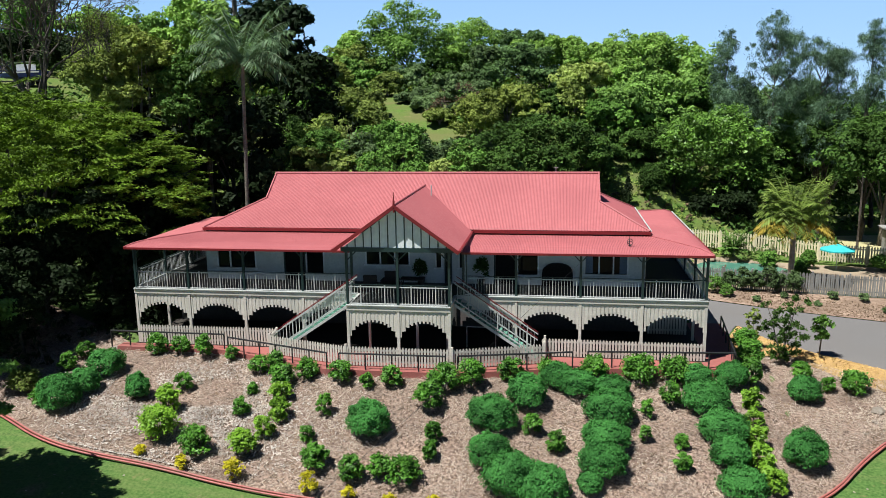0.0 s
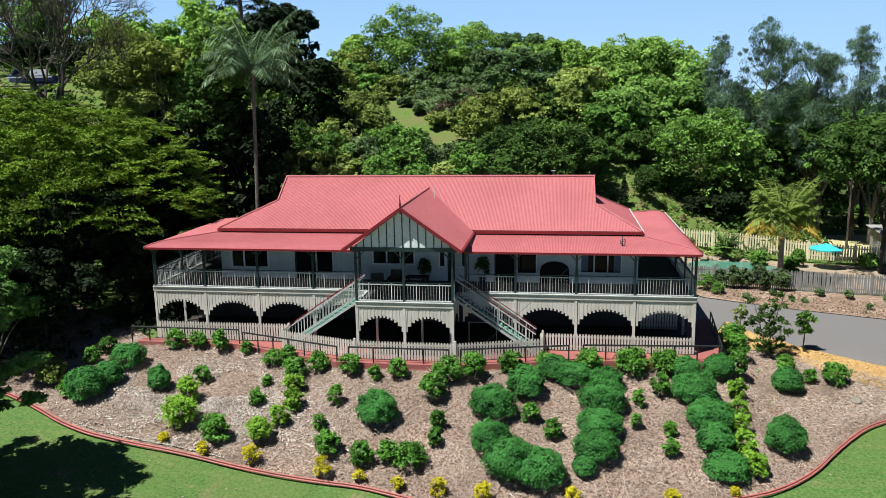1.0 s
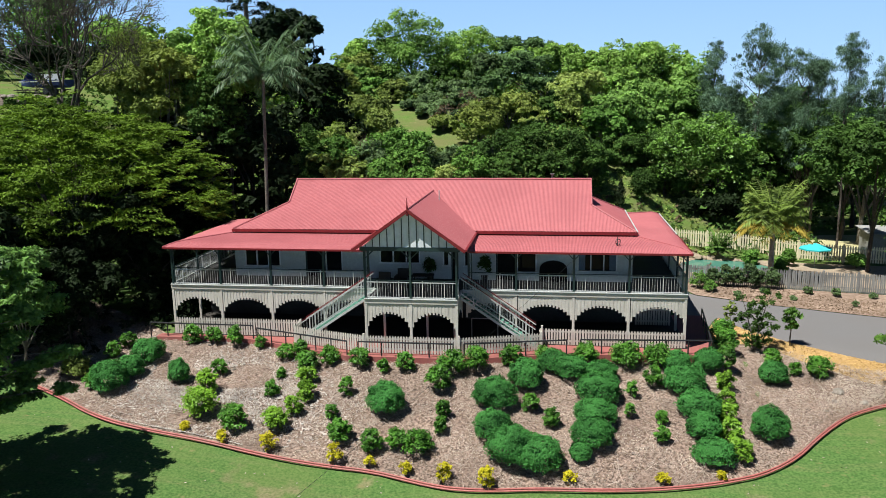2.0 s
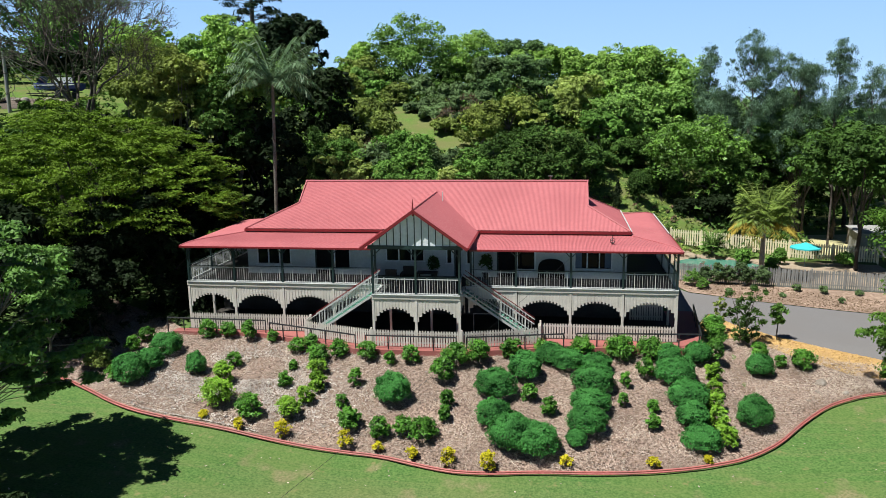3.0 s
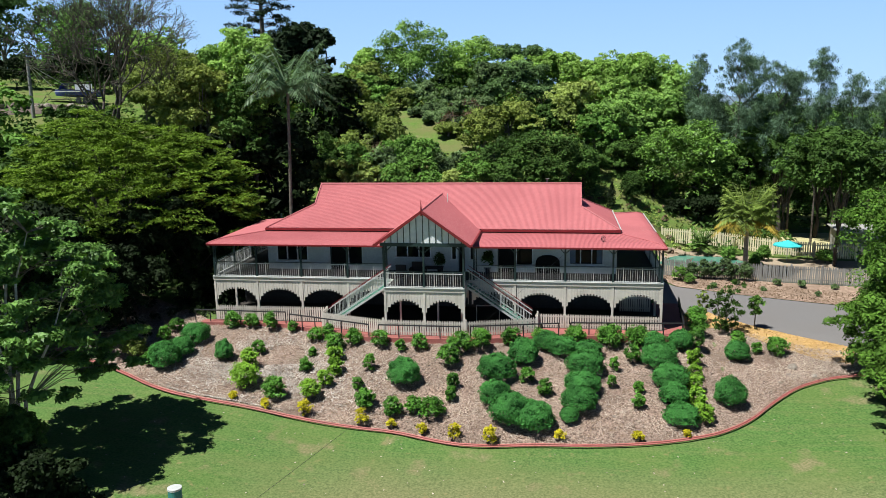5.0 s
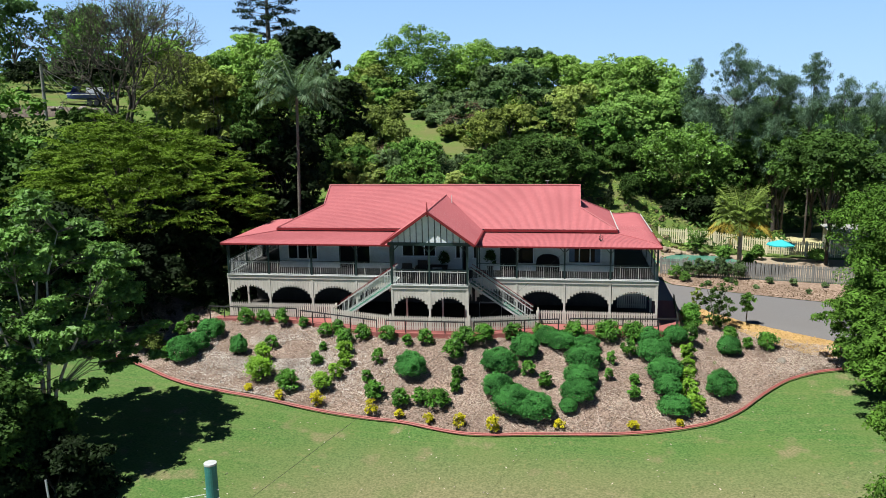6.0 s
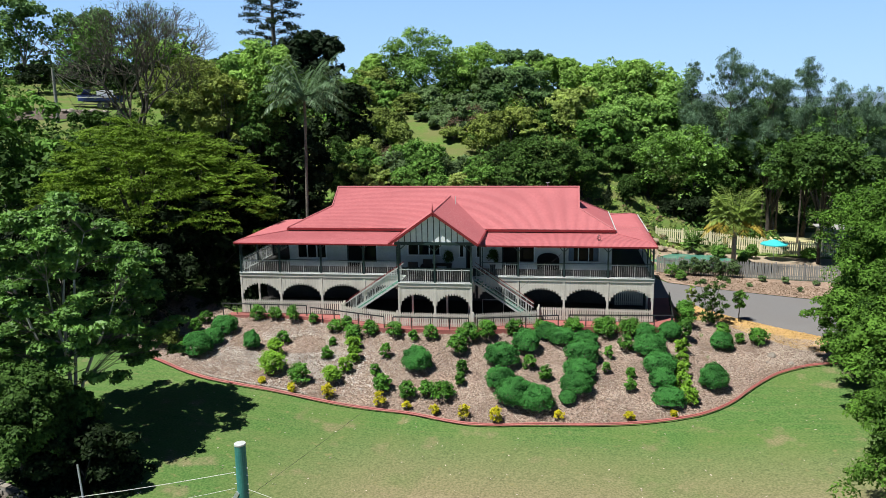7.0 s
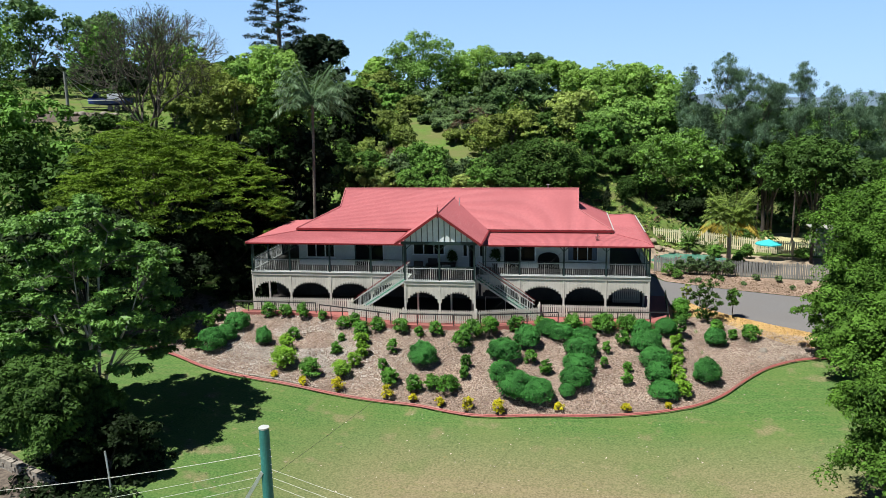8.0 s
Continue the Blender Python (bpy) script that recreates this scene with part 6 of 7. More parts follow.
picket_run("picket_fence", gf, [ground_z(*p) for p in gf], 1.45, 0.135, 0.1, picket_grey, TIMBER, "weathered grey timber picket fence above the driveway", post_every=2.4, lean=0.03)
wf = [(17.3, 27.6), (22.4, 26.8), (27, 26.1), (30.4, 25.8), (34, 25.8)]
picket_run("picket_fence", wf, [0.35, 0.1, -0.42, -0.62, -0.75], 1.42, 0.2, 0.12, picket_yellow, YELLOWFENCE, "pale yellow picket fence behind the pool", post_every=2.6)

WATER = glass("green_pool_water", (0.07, 0.2, 0.15))
SAND = surface("pale_sandstone_paving", (0.27, 0.21, 0.15), (0.36, 0.28, 0.2), None, 0.9, 9, 1, 0.3)
TEALCLOTH = surface("turquoise_canvas", (0.03, 0.42, 0.44), (0.05, 0.5, 0.5), None, 0.8, 14, 1, 0.1)
strip("pool_paving", [(16.5, 17.2), (20, 16.7), (24, 16.4), (28, 16.1), (34, 15.9)], [(16.5, 26.0), (20, 26.4), (24, 26.2), (28, 25.7), (34, 25.6)], SAND, "pale sandstone paving round the pool", "paving", 0.03)
pz = max(ground_z(17, 17.5), ground_z(23, 24), ground_z(17.6, 23)) + 0.03
pool = thing("swimming_pool", (19.8, 22.3, pz), "green swimming pool with sandstone edge", "swimming pool")
ring = [(19.8 + 3.9 * math.cos(a) * (1 + 0.1 * math.cos(2 * a + 1)), 22.3 + 3.0 * math.sin(a)) for a in np.linspace(0, 2 * math.pi, 36, endpoint=False)]
part("water", Shape().slab(ring, pz - 0.3, pz + 0.02), WATER, pool, "still green water")
for i in range(36):
    a, b = ring[i], ring[(i + 1) % 36]
    ca, cb = Vector((a[0] - 19.8, a[1] - 22.3)), Vector((b[0] - 19.8, b[1] - 22.3))
    oa, ob_ = ca * (1 + 0.45 / ca.length), cb * (1 + 0.45 / cb.length)
    part("coping_stone", Shape().slab([a, b, (19.8 + ob_.x * 0.995, 22.3 + ob_.y * 0.995), (19.8 + oa.x, 22.3 + oa.y)], pz - 0.25, pz + 0.06 + 0.02 * (i % 3)), SAND, pool)


def rock(x, y, r, seed, mat=STONE, label="weathered brown rock on the mulch", z=None):
    rng = random.Random(seed)
    bm = bmesh.new()
    bmesh.ops.create_icosphere(bm, subdivisions=2, radius=r)
    o = Vector((rng.random() * 50, rng.random() * 50, 0))
    for v in bm.verts:
        v.co *= 1 + 0.45 * noise.noise(v.co / r * 1.1 + o)
        v.co.z *= 0.62
    me = bpy.data.meshes.new("rock")
    bm.to_mesh(me)
    bm.free()
    me.materials.append(mat)
    ob = tagged(new("rock", me), label, "rock")
    ob.location = (x, y, (ground_z(x, y) if z is None else z) + r * 0.3)
    ob.rotation_euler.z = rng.random() * 6
    return ob


ROCKS = [(21.3, -1.2, 0.3), (20.9, -2.0, 0.16), (22.3, -1.9, 0.2), (21.2, 0.1, 0.18), (20.2, -2.9, 0.14), (-10.2, -2.9, 0.2), (-9.6, -3.5, 0.16), (-15.6, -0.6, 0.25), (22.9, -2.1, 0.16), (10.7, -7.9, 0.12), (11.6, -6.6, 0.13)]
for i, (x, y, r) in enumerate(ROCKS):
    rock(x, y, r, i)
for i in range(14):
    rock(16.9 + 0.36 * i + 0.2 * math.sin(i * 5), 26.0 + 0.4 * math.sin(i * 2.3) - 0.05 * i, 0.26 + 0.12 * ((i * 7) % 3), 40 + i, SAND, "pale sandstone rock beside the pool")

um = thing("patio_umbrella", (27.7, 24.2, ground_z(27.7, 24.2)), "open turquoise canvas patio umbrella beside the pool", "umbrella")
uz = 0.85
part("pole", Shape().tube([(27.7, 24.2, ground_z(27.7, 24.2)), (27.7, 24.2, uz + 0.35)], 0.03, 8), RAILWHITE, um)
can = Shape()
rim = [(27.7 + 1.25 * math.cos(a), 24.2 + 1.25 * math.sin(a), uz) for a in np.linspace(0, 2 * math.pi, 8, endpoint=False)]
can.add(rim + [(27.7, 24.2, uz + 0.4)] + [(x, y, z - 0.1) for x, y, z in rim], [(i, (i + 1) % 8, 8) for i in range(8)] + [(i, 9 + i, 9 + (i + 1) % 8, (i + 1) % 8) for i in range(8)])
part("canopy", can, TEALCLOTH, um, "turquoise canvas canopy")

# growth on and by the grey fence, saplings by the driveway
CREEPER = [(18.3, 16.0, 0.5, 1.3), (19.2, 15.9, 0.6, 1.62), (20.0, 15.95, 0.45, 1.4), (20.8, 15.8, 0.62, 1.78), (21.5, 15.8, 0.4, 1.35), (22.3, 15.7, 0.58, 1.55)]
for i, row in enumerate(CREEPER):
    leafy_shrub(*row, 500 + i, LEAF_DULL, "dull olive creeper grown over the grey fence", "creepers on the fence", 0.09)
VERGE = [(17.2, 15.2, 0.6, 1.2), (17.9, 14.6, 0.5, 0.8), (21.5, 14.7, 0.35, 0.45), (24.5, 14.9, 0.5, 0.7), (26.2, 14.6, 0.5, 0.8), (28.6, 14.5, 0.4, 0.5), (23.2, 13.6, 0.3, 0.35), (19.6, 13.9, 0.35, 0.45), (26.9, 12.9, 0.3, 0.4)]
for i, row in enumerate(VERGE):
    leafy_shrub(row[0], row[1], row[2] * (1 if i < 2 else 0.7), row[3] * (1 if i < 2 else 0.8), 520 + i, LEAF_MID if i < 2 else LEAF_DULL, "small green plant on the earth bank" if i < 2 else "small dull dry plant on the earth bank", "bank plants", 0.08)
POOLSIDE = [(22.6, 23.6, 0.7, 1.3), (24.7, 22.6, 0.6, 1.0), (25.8, 24.4, 0.6, 1.4), (31.0, 24.5, 0.8, 1.1), (24.1, 20.5, 0.6, 0.9)]
for i, row in enumerate(POOLSIDE):
    leafy_shrub(*row, 540 + i, LEAF_MID, "green garden plant beside the pool", "poolside plants", 0.14)
leafy_shrub(14.6, 30.0, 1.1, 2.9, 560, LEAF_DARK, "dark upright clipped conifer on the bank", "", 0.12)


def sapling(x, y, h, r, seed, n, label, mat=LEAF_MID, stems=1, low=0.25, clump=0.2):
    """A young tree: one or more thin stems, each clump of leaves on a twig of its own."""
    rng = np.random.default_rng(seed)
    z = ground_z(x, y) + 0.05
    t = thing("sapling", (x, y, z), label, "tree", "saplings by the driveway")
    lines = []
    for k in range(stems):
        a = k * 2.2 + 0.4
        out = 0.0 if stems == 1 else r * 0.7
        tall = h * (1 - 0.12 * k)
        lines.append([Vector((x + out * math.cos(a) * q ** 1.4 + rng.normal() * 0.02, y + out * math.sin(a) * q ** 1.4, z - 0.1 + (tall + 0.1) * q)) for q in (0, 0.25, 0.5, 0.75, 1)])
        part("trunk" if stems == 1 else "stem", Shape().tube(lines[-1], [0.05, 0.042, 0.032, 0.022, 0.008], 7), BARK, t)
    cl, twigs = [], Shape()
    for k in range(n):
        q = low + (1 - low) * rng.random()
        line = lines[k % stems]
        at = line[0].lerp(line[-1], q)
        wide = r * (1 if stems == 1 else 0.6) * (0.35 + 0.9 * math.sin(math.pi * min(1, 0.15 + 0.8 * (q - low) / (1 - low))))
        a = rng.random() * 2 * math.pi
        tip = at + Vector((math.cos(a), math.sin(a), 0.25)) * wide * math.sqrt(rng.random())
        twigs.tube([at - Vector((0, 0, 0.12)), tip], [0.012, 0.005], 4)
        cl.append((*tip, *(clump * (0.6 + 0.7 * rng.random()) for _ in range(2)), clump * 0.7))
    p, nrm = on_clumps(rng, np.array(cl), 42, 0.2, -1, 0.3, 0.9)
    part("twig", twigs, BARK, t)
    part("crown", leaf_mesh("crown", p, nrm, 0.09 * (0.6 + 0.7 * rng.random(len(p))), mat, rng, 0.5), mat, t)
    return t


sapling(18.2, 2.9, 3.3, 1.25, 570, 58, "young many-stemmed tree with sparse dark leaves", LEAF_DARK, 3, 0.12, 0.25)
sapling(20.3, 3.7, 2.2, 0.36, 571, 26, "slender young tree with a small tufted crown", LEAF_MID, 1, 0.5, 0.2)
sapling(17.1, 4.2, 2.2, 0.3, 572, 14, "slender young tree with few olive leaves", LEAF_OLIVE, 1, 0.3, 0.18)

# ---- straw and twigs on the bed ----
rng = np.random.default_rng(77)
n = 105000
mx = rng.uniform(-22, 26, n)
ms = rng.random(n)
my = bed_line(mx)[0] + 0.15 + (top_line(mx)[0] - bed_line(mx)[0] - 0.1) * ms
cover = np.array([noise.noise(Vector((a * 0.55, b * 0.75, 1.0))) + 0.6 * noise.noise(Vector((a * 1.9, b * 1.9, 5.0))) for a, b in zip(mx, my)])
keep = cover + 0.35 * rng.random(n) > -0.12        # bare dark soil shows between the drifts
mx, my = mx[keep], my[keep]
n = len(mx)
mp = np.stack([mx, my, height(mx, my) + 0.085 + 0.05 * rng.random(n)], 1)
mn = rng.normal(size=(n, 3)) * 0.35 + np.array([0, -0.25, 1.0])
ma = rng.normal(size=(n, 3)) * np.array([1, 1, 0.15])
tagged(new("mulch", leaf_mesh("mulch", mp, mn, 0.04 + 0.2 * rng.random(n) ** 2.5, STRAW, rng, 0.05, ma, 0.03, k=3)), "dry straw, bark and twigs strewn over the bed", "mulch", kind="stuff")

# ---- service pole and wires over the lawn ----
POLEGREEN = surface("green_painted_pole", (0.03, 0.17, 0.15), (0.045, 0.22, 0.19), (0.025, 0.12, 0.11), 0.6, 8, 1.2, 0.2)
GALV = surface("galvanised_steel", (0.5, 0.52, 0.54), (0.6, 0.62, 0.63), None, 0.4, 12, 1, 0.1, metal=0.6)
WIRE = surface("pale_cable", (0.5, 0.5, 0.44), (0.58, 0.58, 0.5), None, 0.6, 12, 1, 0.05)
BLACKWIRE = surface("black_cable", (0.02, 0.02, 0.02), (0.03, 0.03, 0.03), None, 0.6, 12, 1, 0.05)
px, py, ptop = -2.02, -29.5, 4.12
sp = thing("service_pole", (px, py, ground_z(px, py)), "green round service pole with a pale cap and cable brackets", "utility pole")
part("pole", Shape().tube([(px, py, ground_z(px, py) - 0.3), (px, py, ptop)], [0.21, 0.175], 20), POLEGREEN, sp, smooth=False)
part("cap", Shape().tube([(px, py, ptop), (px, py, ptop + 0.05)], 0.185, 20), RAILWHITE, sp, "pale pole cap")
part("brace", Shape().beam((px - 0.75, py - 0.1, ptop - 2.6), (px - 0.1, py - 0.15, ptop - 1.55), 0.07, 0.12), GALV, sp, "galvanised brace")
for z in (-0.75, -1.0, -1.3, -1.6):
    part("bolt", Shape().tube([(px - 0.23, py - 0.05, ptop + z), (px + 0.23, py - 0.05, ptop + z)], 0.015, 5), GALV, sp)


def wire(a, b, sag, r, mat, label):
    a, b = Vector(a), Vector(b)
    pts = [a.lerp(b, k) - Vector((0, 0, sag * 4 * k * (1 - k))) for k in np.linspace(0, 1, 17)]
    return single("cable", Shape().tube(pts, r, 5), mat, label, "cable", group="overhead cables")


wire((px - 0.22, py, ptop - 0.95), (px - 30, py - 1.5, 0.6), 1.0, 0.01, WIRE, "pale overhead cable strung from the service pole")
for i, z in enumerate((1.45, 1.75, 2.05)):
    wire((px - 0.22, py - 0.1, ptop - z), (px - 28, py - 5, 0.2 - 0.6 * i), 0.8, 0.007, WIRE, "thin pale overhead cable strung from the service pole")
    wire((px + 0.22, py - 0.1, ptop - z), (px + 30, py - 6, 0.0 - 0.6 * i), 0.8, 0.007, WIRE, "thin pale overhead cable strung from the service pole")
wire((px + 0.2, py + 0.05, ptop - 1.75), (8.6, 0.0, 5.05), 0.25, 0.006, BLACKWIRE, "black service cable from the pole to the verandah")

# ---- boat and pole on the upper terrace ----
NAVY = surface("navy_boat_paint", (0.03, 0.045, 0.24), (0.045, 0.065, 0.32), None, 0.3, 6, 1, 0.03)
bx0, by0 = -48.9, 39.6
bz0 = ground_z(bx0, by0)
boat = thing("boat", (bx0, by0, bz0), "navy blue motor boat with a white screen on a trailer", "boat")
hull = Shape()
prof = [(-3.0, 0.95, 0.0), (-2.0, 1.05, 0.0), (0.0, 1.1, 0.0), (1.6, 0.85, 0.12), (2.8, 0.12, 0.4)]
for x, w, zk in prof:
    hull.v.extend([(bx0 - x, by0 - w, bz0 + 1.5 + 0.1 * (x > 1)), (bx0 - x, by0 - w * 0.7, bz0 + 0.9), (bx0 - x, by0, bz0 + 0.65 + zk), (bx0 - x, by0 + w * 0.7, bz0 + 0.9), (bx0 - x, by0 + w, bz0 + 1.5 + 0.1 * (x > 1))])
for i in range(4):
    for j in range(4):
        hull.f.append((i * 5 + j, i * 5 + 5 + j, i * 5 + 6 + j, i * 5 + 1 + j))
    hull.f.append((i * 5, i * 5 + 4, i * 5 + 9, i * 5 + 5))
hull.f.append((0, 1, 2, 3, 4))
part("hull", hull, NAVY, boat, "navy hull")
part("stripe", Shape().box(bx0 - 2.3, bx0 + 3.0, by0 - 1.13, by0 - 1.11, bz0 + 1.28, bz0 + 1.4), RAILWHITE, boat, "white stripe")
part("canopy", Shape().add([(bx0 - 1.4, by0 - 0.8, bz0 + 2.3), (bx0 + 1.6, by0 - 0.8, bz0 + 2.45), (bx0 + 1.6, by0 + 0.8, bz0 + 2.45), (bx0 - 1.4, by0 + 0.8, bz0 + 2.3), (bx0 - 1.9, by0 - 0.9, bz0 + 1.55), (bx0 - 1.9, by0 + 0.9, bz0 + 1.55)], [(0, 1, 2, 3), (3, 5, 4, 0)]), NAVY, boat, "navy canvas canopy")
part("windscreen", Shape().box(bx0 + 0.2, bx0 + 2.4, by0 - 0.72, by0 - 0.68, bz0 + 1.5, bz0 + 2.15), RAILWHITE, boat, "pale screen")
part("trailer", Shape().box(bx0 - 3.4, bx0 + 2.6, by0 - 0.7, by0 + 0.7, bz0 + 0.42, bz0 + 0.5), DARKSTEEL, boat, "dark steel trailer")
for x in (0.6, 1.5):
    for y in (-0.85, 0.85):
        part("wheel", Shape().tube([(bx0 + x, by0 + y - 0.1, bz0 + 0.34), (bx0 + x, by0 + y + 0.1, bz0 + 0.34)], 0.34, 14), DARKSTEEL, boat)
fpx, fpy = -50.6, 33.6
fp = thing("utility_pole", (fpx, fpy, ground_z(fpx, fpy)), "plain timber utility pole with stay wires", "utility pole")
part("pole", Shape().tube([(fpx, fpy, ground_z(fpx, fpy) - 0.3), (fpx, fpy, 19.0)], [0.2, 0.16], 10), TIMBER, fp)
for dx in (-4.0, -2.0, 1.4):
    part("stay_wire", Shape().tube([(fpx, fpy, 18.6), (fpx + dx, fpy + 9, ground_z(fpx + dx, fpy + 9))], 0.03, 5), GALV, fp)

# ---- verandah furniture in the shade ----
WICKER = surface("dark_wicker", (0.025, 0.02, 0.018), (0.045, 0.034, 0.028), None, 0.8, 30, 2, 0.3)


def armchair(x, y, rz):
    c = thing("armchair", (x, y, FLOOR - 0.02), "dark woven outdoor armchair on the verandah", "chair", "verandah chairs")
    z = FLOOR - 0.02
    part("seat", Shape().box(x - 0.33, x + 0.33, y - 0.33, y + 0.3, z + 0.32, z + 0.44), WICKER, c)
    part("backrest", Shape().box(x - 0.33, x + 0.33, y + 0.24, y + 0.36, z + 0.44, z + 1.0), WICKER, c)
    for s in (-1, 1):
        part("armrest", Shape().box(x + s * 0.37 - 0.05, x + s * 0.37 + 0.05, y - 0.33, y + 0.36, z + 0.44, z + 0.66), WICKER, c)
        for d in (-0.28, 0.3):
            part("leg", Shape().box(x + s * 0.3 - 0.03, x + s * 0.3 + 0.03, y + d - 0.03, y + d + 0.03, z, z + 0.32), WICKER, c)
    return c


armchair(-2.05, -0.4, 0)
armchair(-1.2, 0.6, 0)
tb = thing("outdoor_table", (-0.1, 0.6, FLOOR - 0.02), "low dark outdoor table on the verandah", "table")
part("tabletop", Shape().box(-0.65, 0.5, 0.25, 0.95, FLOOR + 0.66, FLOOR + 0.71), WICKER, tb)
for x in (-0.58, 0.43):
    for y in (0.32, 0.88):
        part("leg", Shape().box(x - 0.03, x + 0.03, y - 0.03, y + 0.03, FLOOR - 0.02, FLOOR + 0.66), WICKER, tb)
POT = surface("dark_glazed_pot", (0.03, 0.025, 0.025), (0.05, 0.04, 0.04), None, 0.35, 9, 1, 0.05)


def potted_plant(x, y, h, seed):
    z = FLOOR - 0.02
    t = thing("potted_plant", (x, y, z), "bushy dark potted plant on the verandah", "plant", "verandah pot plants")
    part("pot", Shape().tube([(x, y, z), (x, y, z + 0.4), (x, y, z + 0.43)], [0.15, 0.22, 0.23], 14), POT, t)
    g = np.random.default_rng(seed)
    cl = lobes(g, (x, y, z + 0.3 + (h - 0.35) * 0.5), (0.34, 0.34, (h - 0.3) * 0.5), 30, 0.18)
    p, nrm = on_clumps(g, cl, 26, 0.3, -1, 0.4, 0.8)
    part("leaves", leaf_mesh("leaves", p, nrm, 0.08 * (0.6 + 0.7 * g.random(len(p))), LEAF_DARK, g, 0.4), LEAF_DARK, t)
    return t


potted_plant(0.1, 2.1, 1.4, 580)
potted_plant(3.2, 2.2, 1.5, 581)
arch = Shape()
ring = [(7.05 + 0.78 * math.cos(a), FLOOR + 0.55 + 0.62 * math.sin(a) ** 0.7) for a in np.linspace(0.02, math.pi - 0.02, 13)]
front = [(6.27, FLOOR - 0.02)] + [(x, z) for x, z in reversed(ring)] + [(7.83, FLOOR - 0.02)]
nf = len(front)
arch.add([(x, 2.55, z) for x, z in front] + [(x, 2.74, z) for x, z in front], [tuple(range(nf))[::-1], tuple(range(nf, 2 * nf))] + [(i, (i + 1) % nf, nf + (i + 1) % nf, nf + i) for i in range(nf)])
dbl = thing("arched_screen", (7.05, 2.65, FLOOR - 0.02), "dark arched screen standing against the verandah wall", "screen")
part("panel", arch, DOORDARK, dbl)

# ---- distance ----
HAZE = surface("hazy_blue_green_hills", (0.09, 0.14, 0.19), (0.12, 0.17, 0.22), None, 1.0, 0.02, 0.004, 0)
xs = np.linspace(-3000, 4200, 160)
far_h = np.array([8 + 26 * noise.noise((x / 700, 3.1, 0)) + 14 * noise.noise((x / 160, 7.7, 0)) for x in xs])
X2, R2 = np.meshgrid(xs, np.array([0.0, 0.25, 0.5, 0.75, 1.0]))
tagged(new("distant_hills", sheet("distant_hills", X2, 3300 + 500 * R2, -60 + (far_h + 60)[None, :] * np.sin(R2 * math.pi / 2), HAZE)), "hazy blue distant hills", "hills", kind="structure")

# ---- stone retaining wall and bare earth at the foot of the lawn ----
strip("bare_earth", [(-24.5, -24.5), (-20.5, -24.6), (-17.2, -25.5), (-13.0, -26.5)], [(-24.5, -18.0), (-20.5, -19.5), (-17.2, -21.5), (-12.5, -24.0)], DULLEARTH, "bare brown earth under the trees", "earth", 0.05)
stone_wall = thing("stone_wall", (-20, -21.2, ground_z(-20, -21.2)), "low dry stone retaining wall under the trees", "wall")
srng = random.Random(9)
block = Shape().box(-0.5, 0.5, -0.5, 0.5, 0, 1).mesh("stone", STONE)
for c in range(3):
    for i in range(17):
        k = (i + 0.5 * (c % 2)) / 17
        x, y = -22.8 + 7.6 * k, -19.9 - 2.9 * k
        m = scaled(x, y, ground_z(x, y) - 0.05 + 0.21 * c, 0.4 + 0.05 * srng.random(), 0.3 + 0.08 * srng.random(), 0.19 + 0.02 * srng.random(), -0.36 + srng.uniform(-0.06, 0.06))
        piece("stone", block, stone_wall, m)
stake = thing("steel_stake", (-12.4, -22.8, ground_z(-12.4, -22.8)), "leaning pale galvanised steel stake by the bush", "stake")
part("rod", Shape().tube([(-12.4, -22.8, ground_z(-12.4, -22.8) - 0.1), (-12.75, -22.5, ground_z(-12.4, -22.8) + 2.2)], 0.045, 7), GALV, stake)

# fallen leaves on the lawn
lrng = np.random.default_rng(88)
lx = lrng.uniform(-18, 26, 420)
ly = bed_line(lx)[0] - 0.4 - 15 * lrng.random(420)
tagged(new("fallen_leaves", leaf_mesh("fallen_leaves", np.stack([lx, ly, height(lx, ly) + 0.03], 1), lrng.normal(size=(420, 3)) * 0.3 + np.array([0, 0, 1.0]), 0.03 + 0.05 * lrng.random(420), STRAW, lrng, 0.5)), "pale fallen leaves scattered on the lawn", "leaves", kind="stuff")

# pale pipe frame standing under the eastern steps
pf = thing("pipe_frame", (2.7, 0.9, -0.06), "pale pipe frame standing under the steps", "frame")
part("rail", Shape().tube([(2.6, 0.9, 1.0), (4.05, 0.9, 1.0)], 0.022, 6), RAILWHITE, pf)
for x in (2.6, 4.05):
    part("leg", Shape().tube([(x, 0.9, -0.06), (x, 0.9, 1.0)], 0.022, 6), RAILWHITE, pf)
# downpipes at the verandah corners
for x in (XL + 0.3, XR - 0.3, GX - 2.95, GX + 2.95):
    part("downpipe", Shape().tube([(x, -0.25, 4.98), (x, -0.12, 4.8), (x, -0.08, 2.95)], 0.035, 7), GREEN, house)

# long dry prunings over the bed, paler chips toward its west end
n5 = 6500
tx = rng.uniform(-20, 25, n5)
ty = bed_line(tx)[0] + 0.2 + (top_line(tx)[0] - bed_line(tx)[0] - 0.3) * rng.random(n5)
pd = np.where(rng.random(n5)[:, None] < 0.6, rng.normal(size=(n5, 3)), np.stack([np.sin(tx * 0.9 + ty), np.cos(tx * 0.7 - ty), 0 * tx], 1) + rng.normal(size=(n5, 3)) * 0.25) * np.array([1, 1, 0.12])
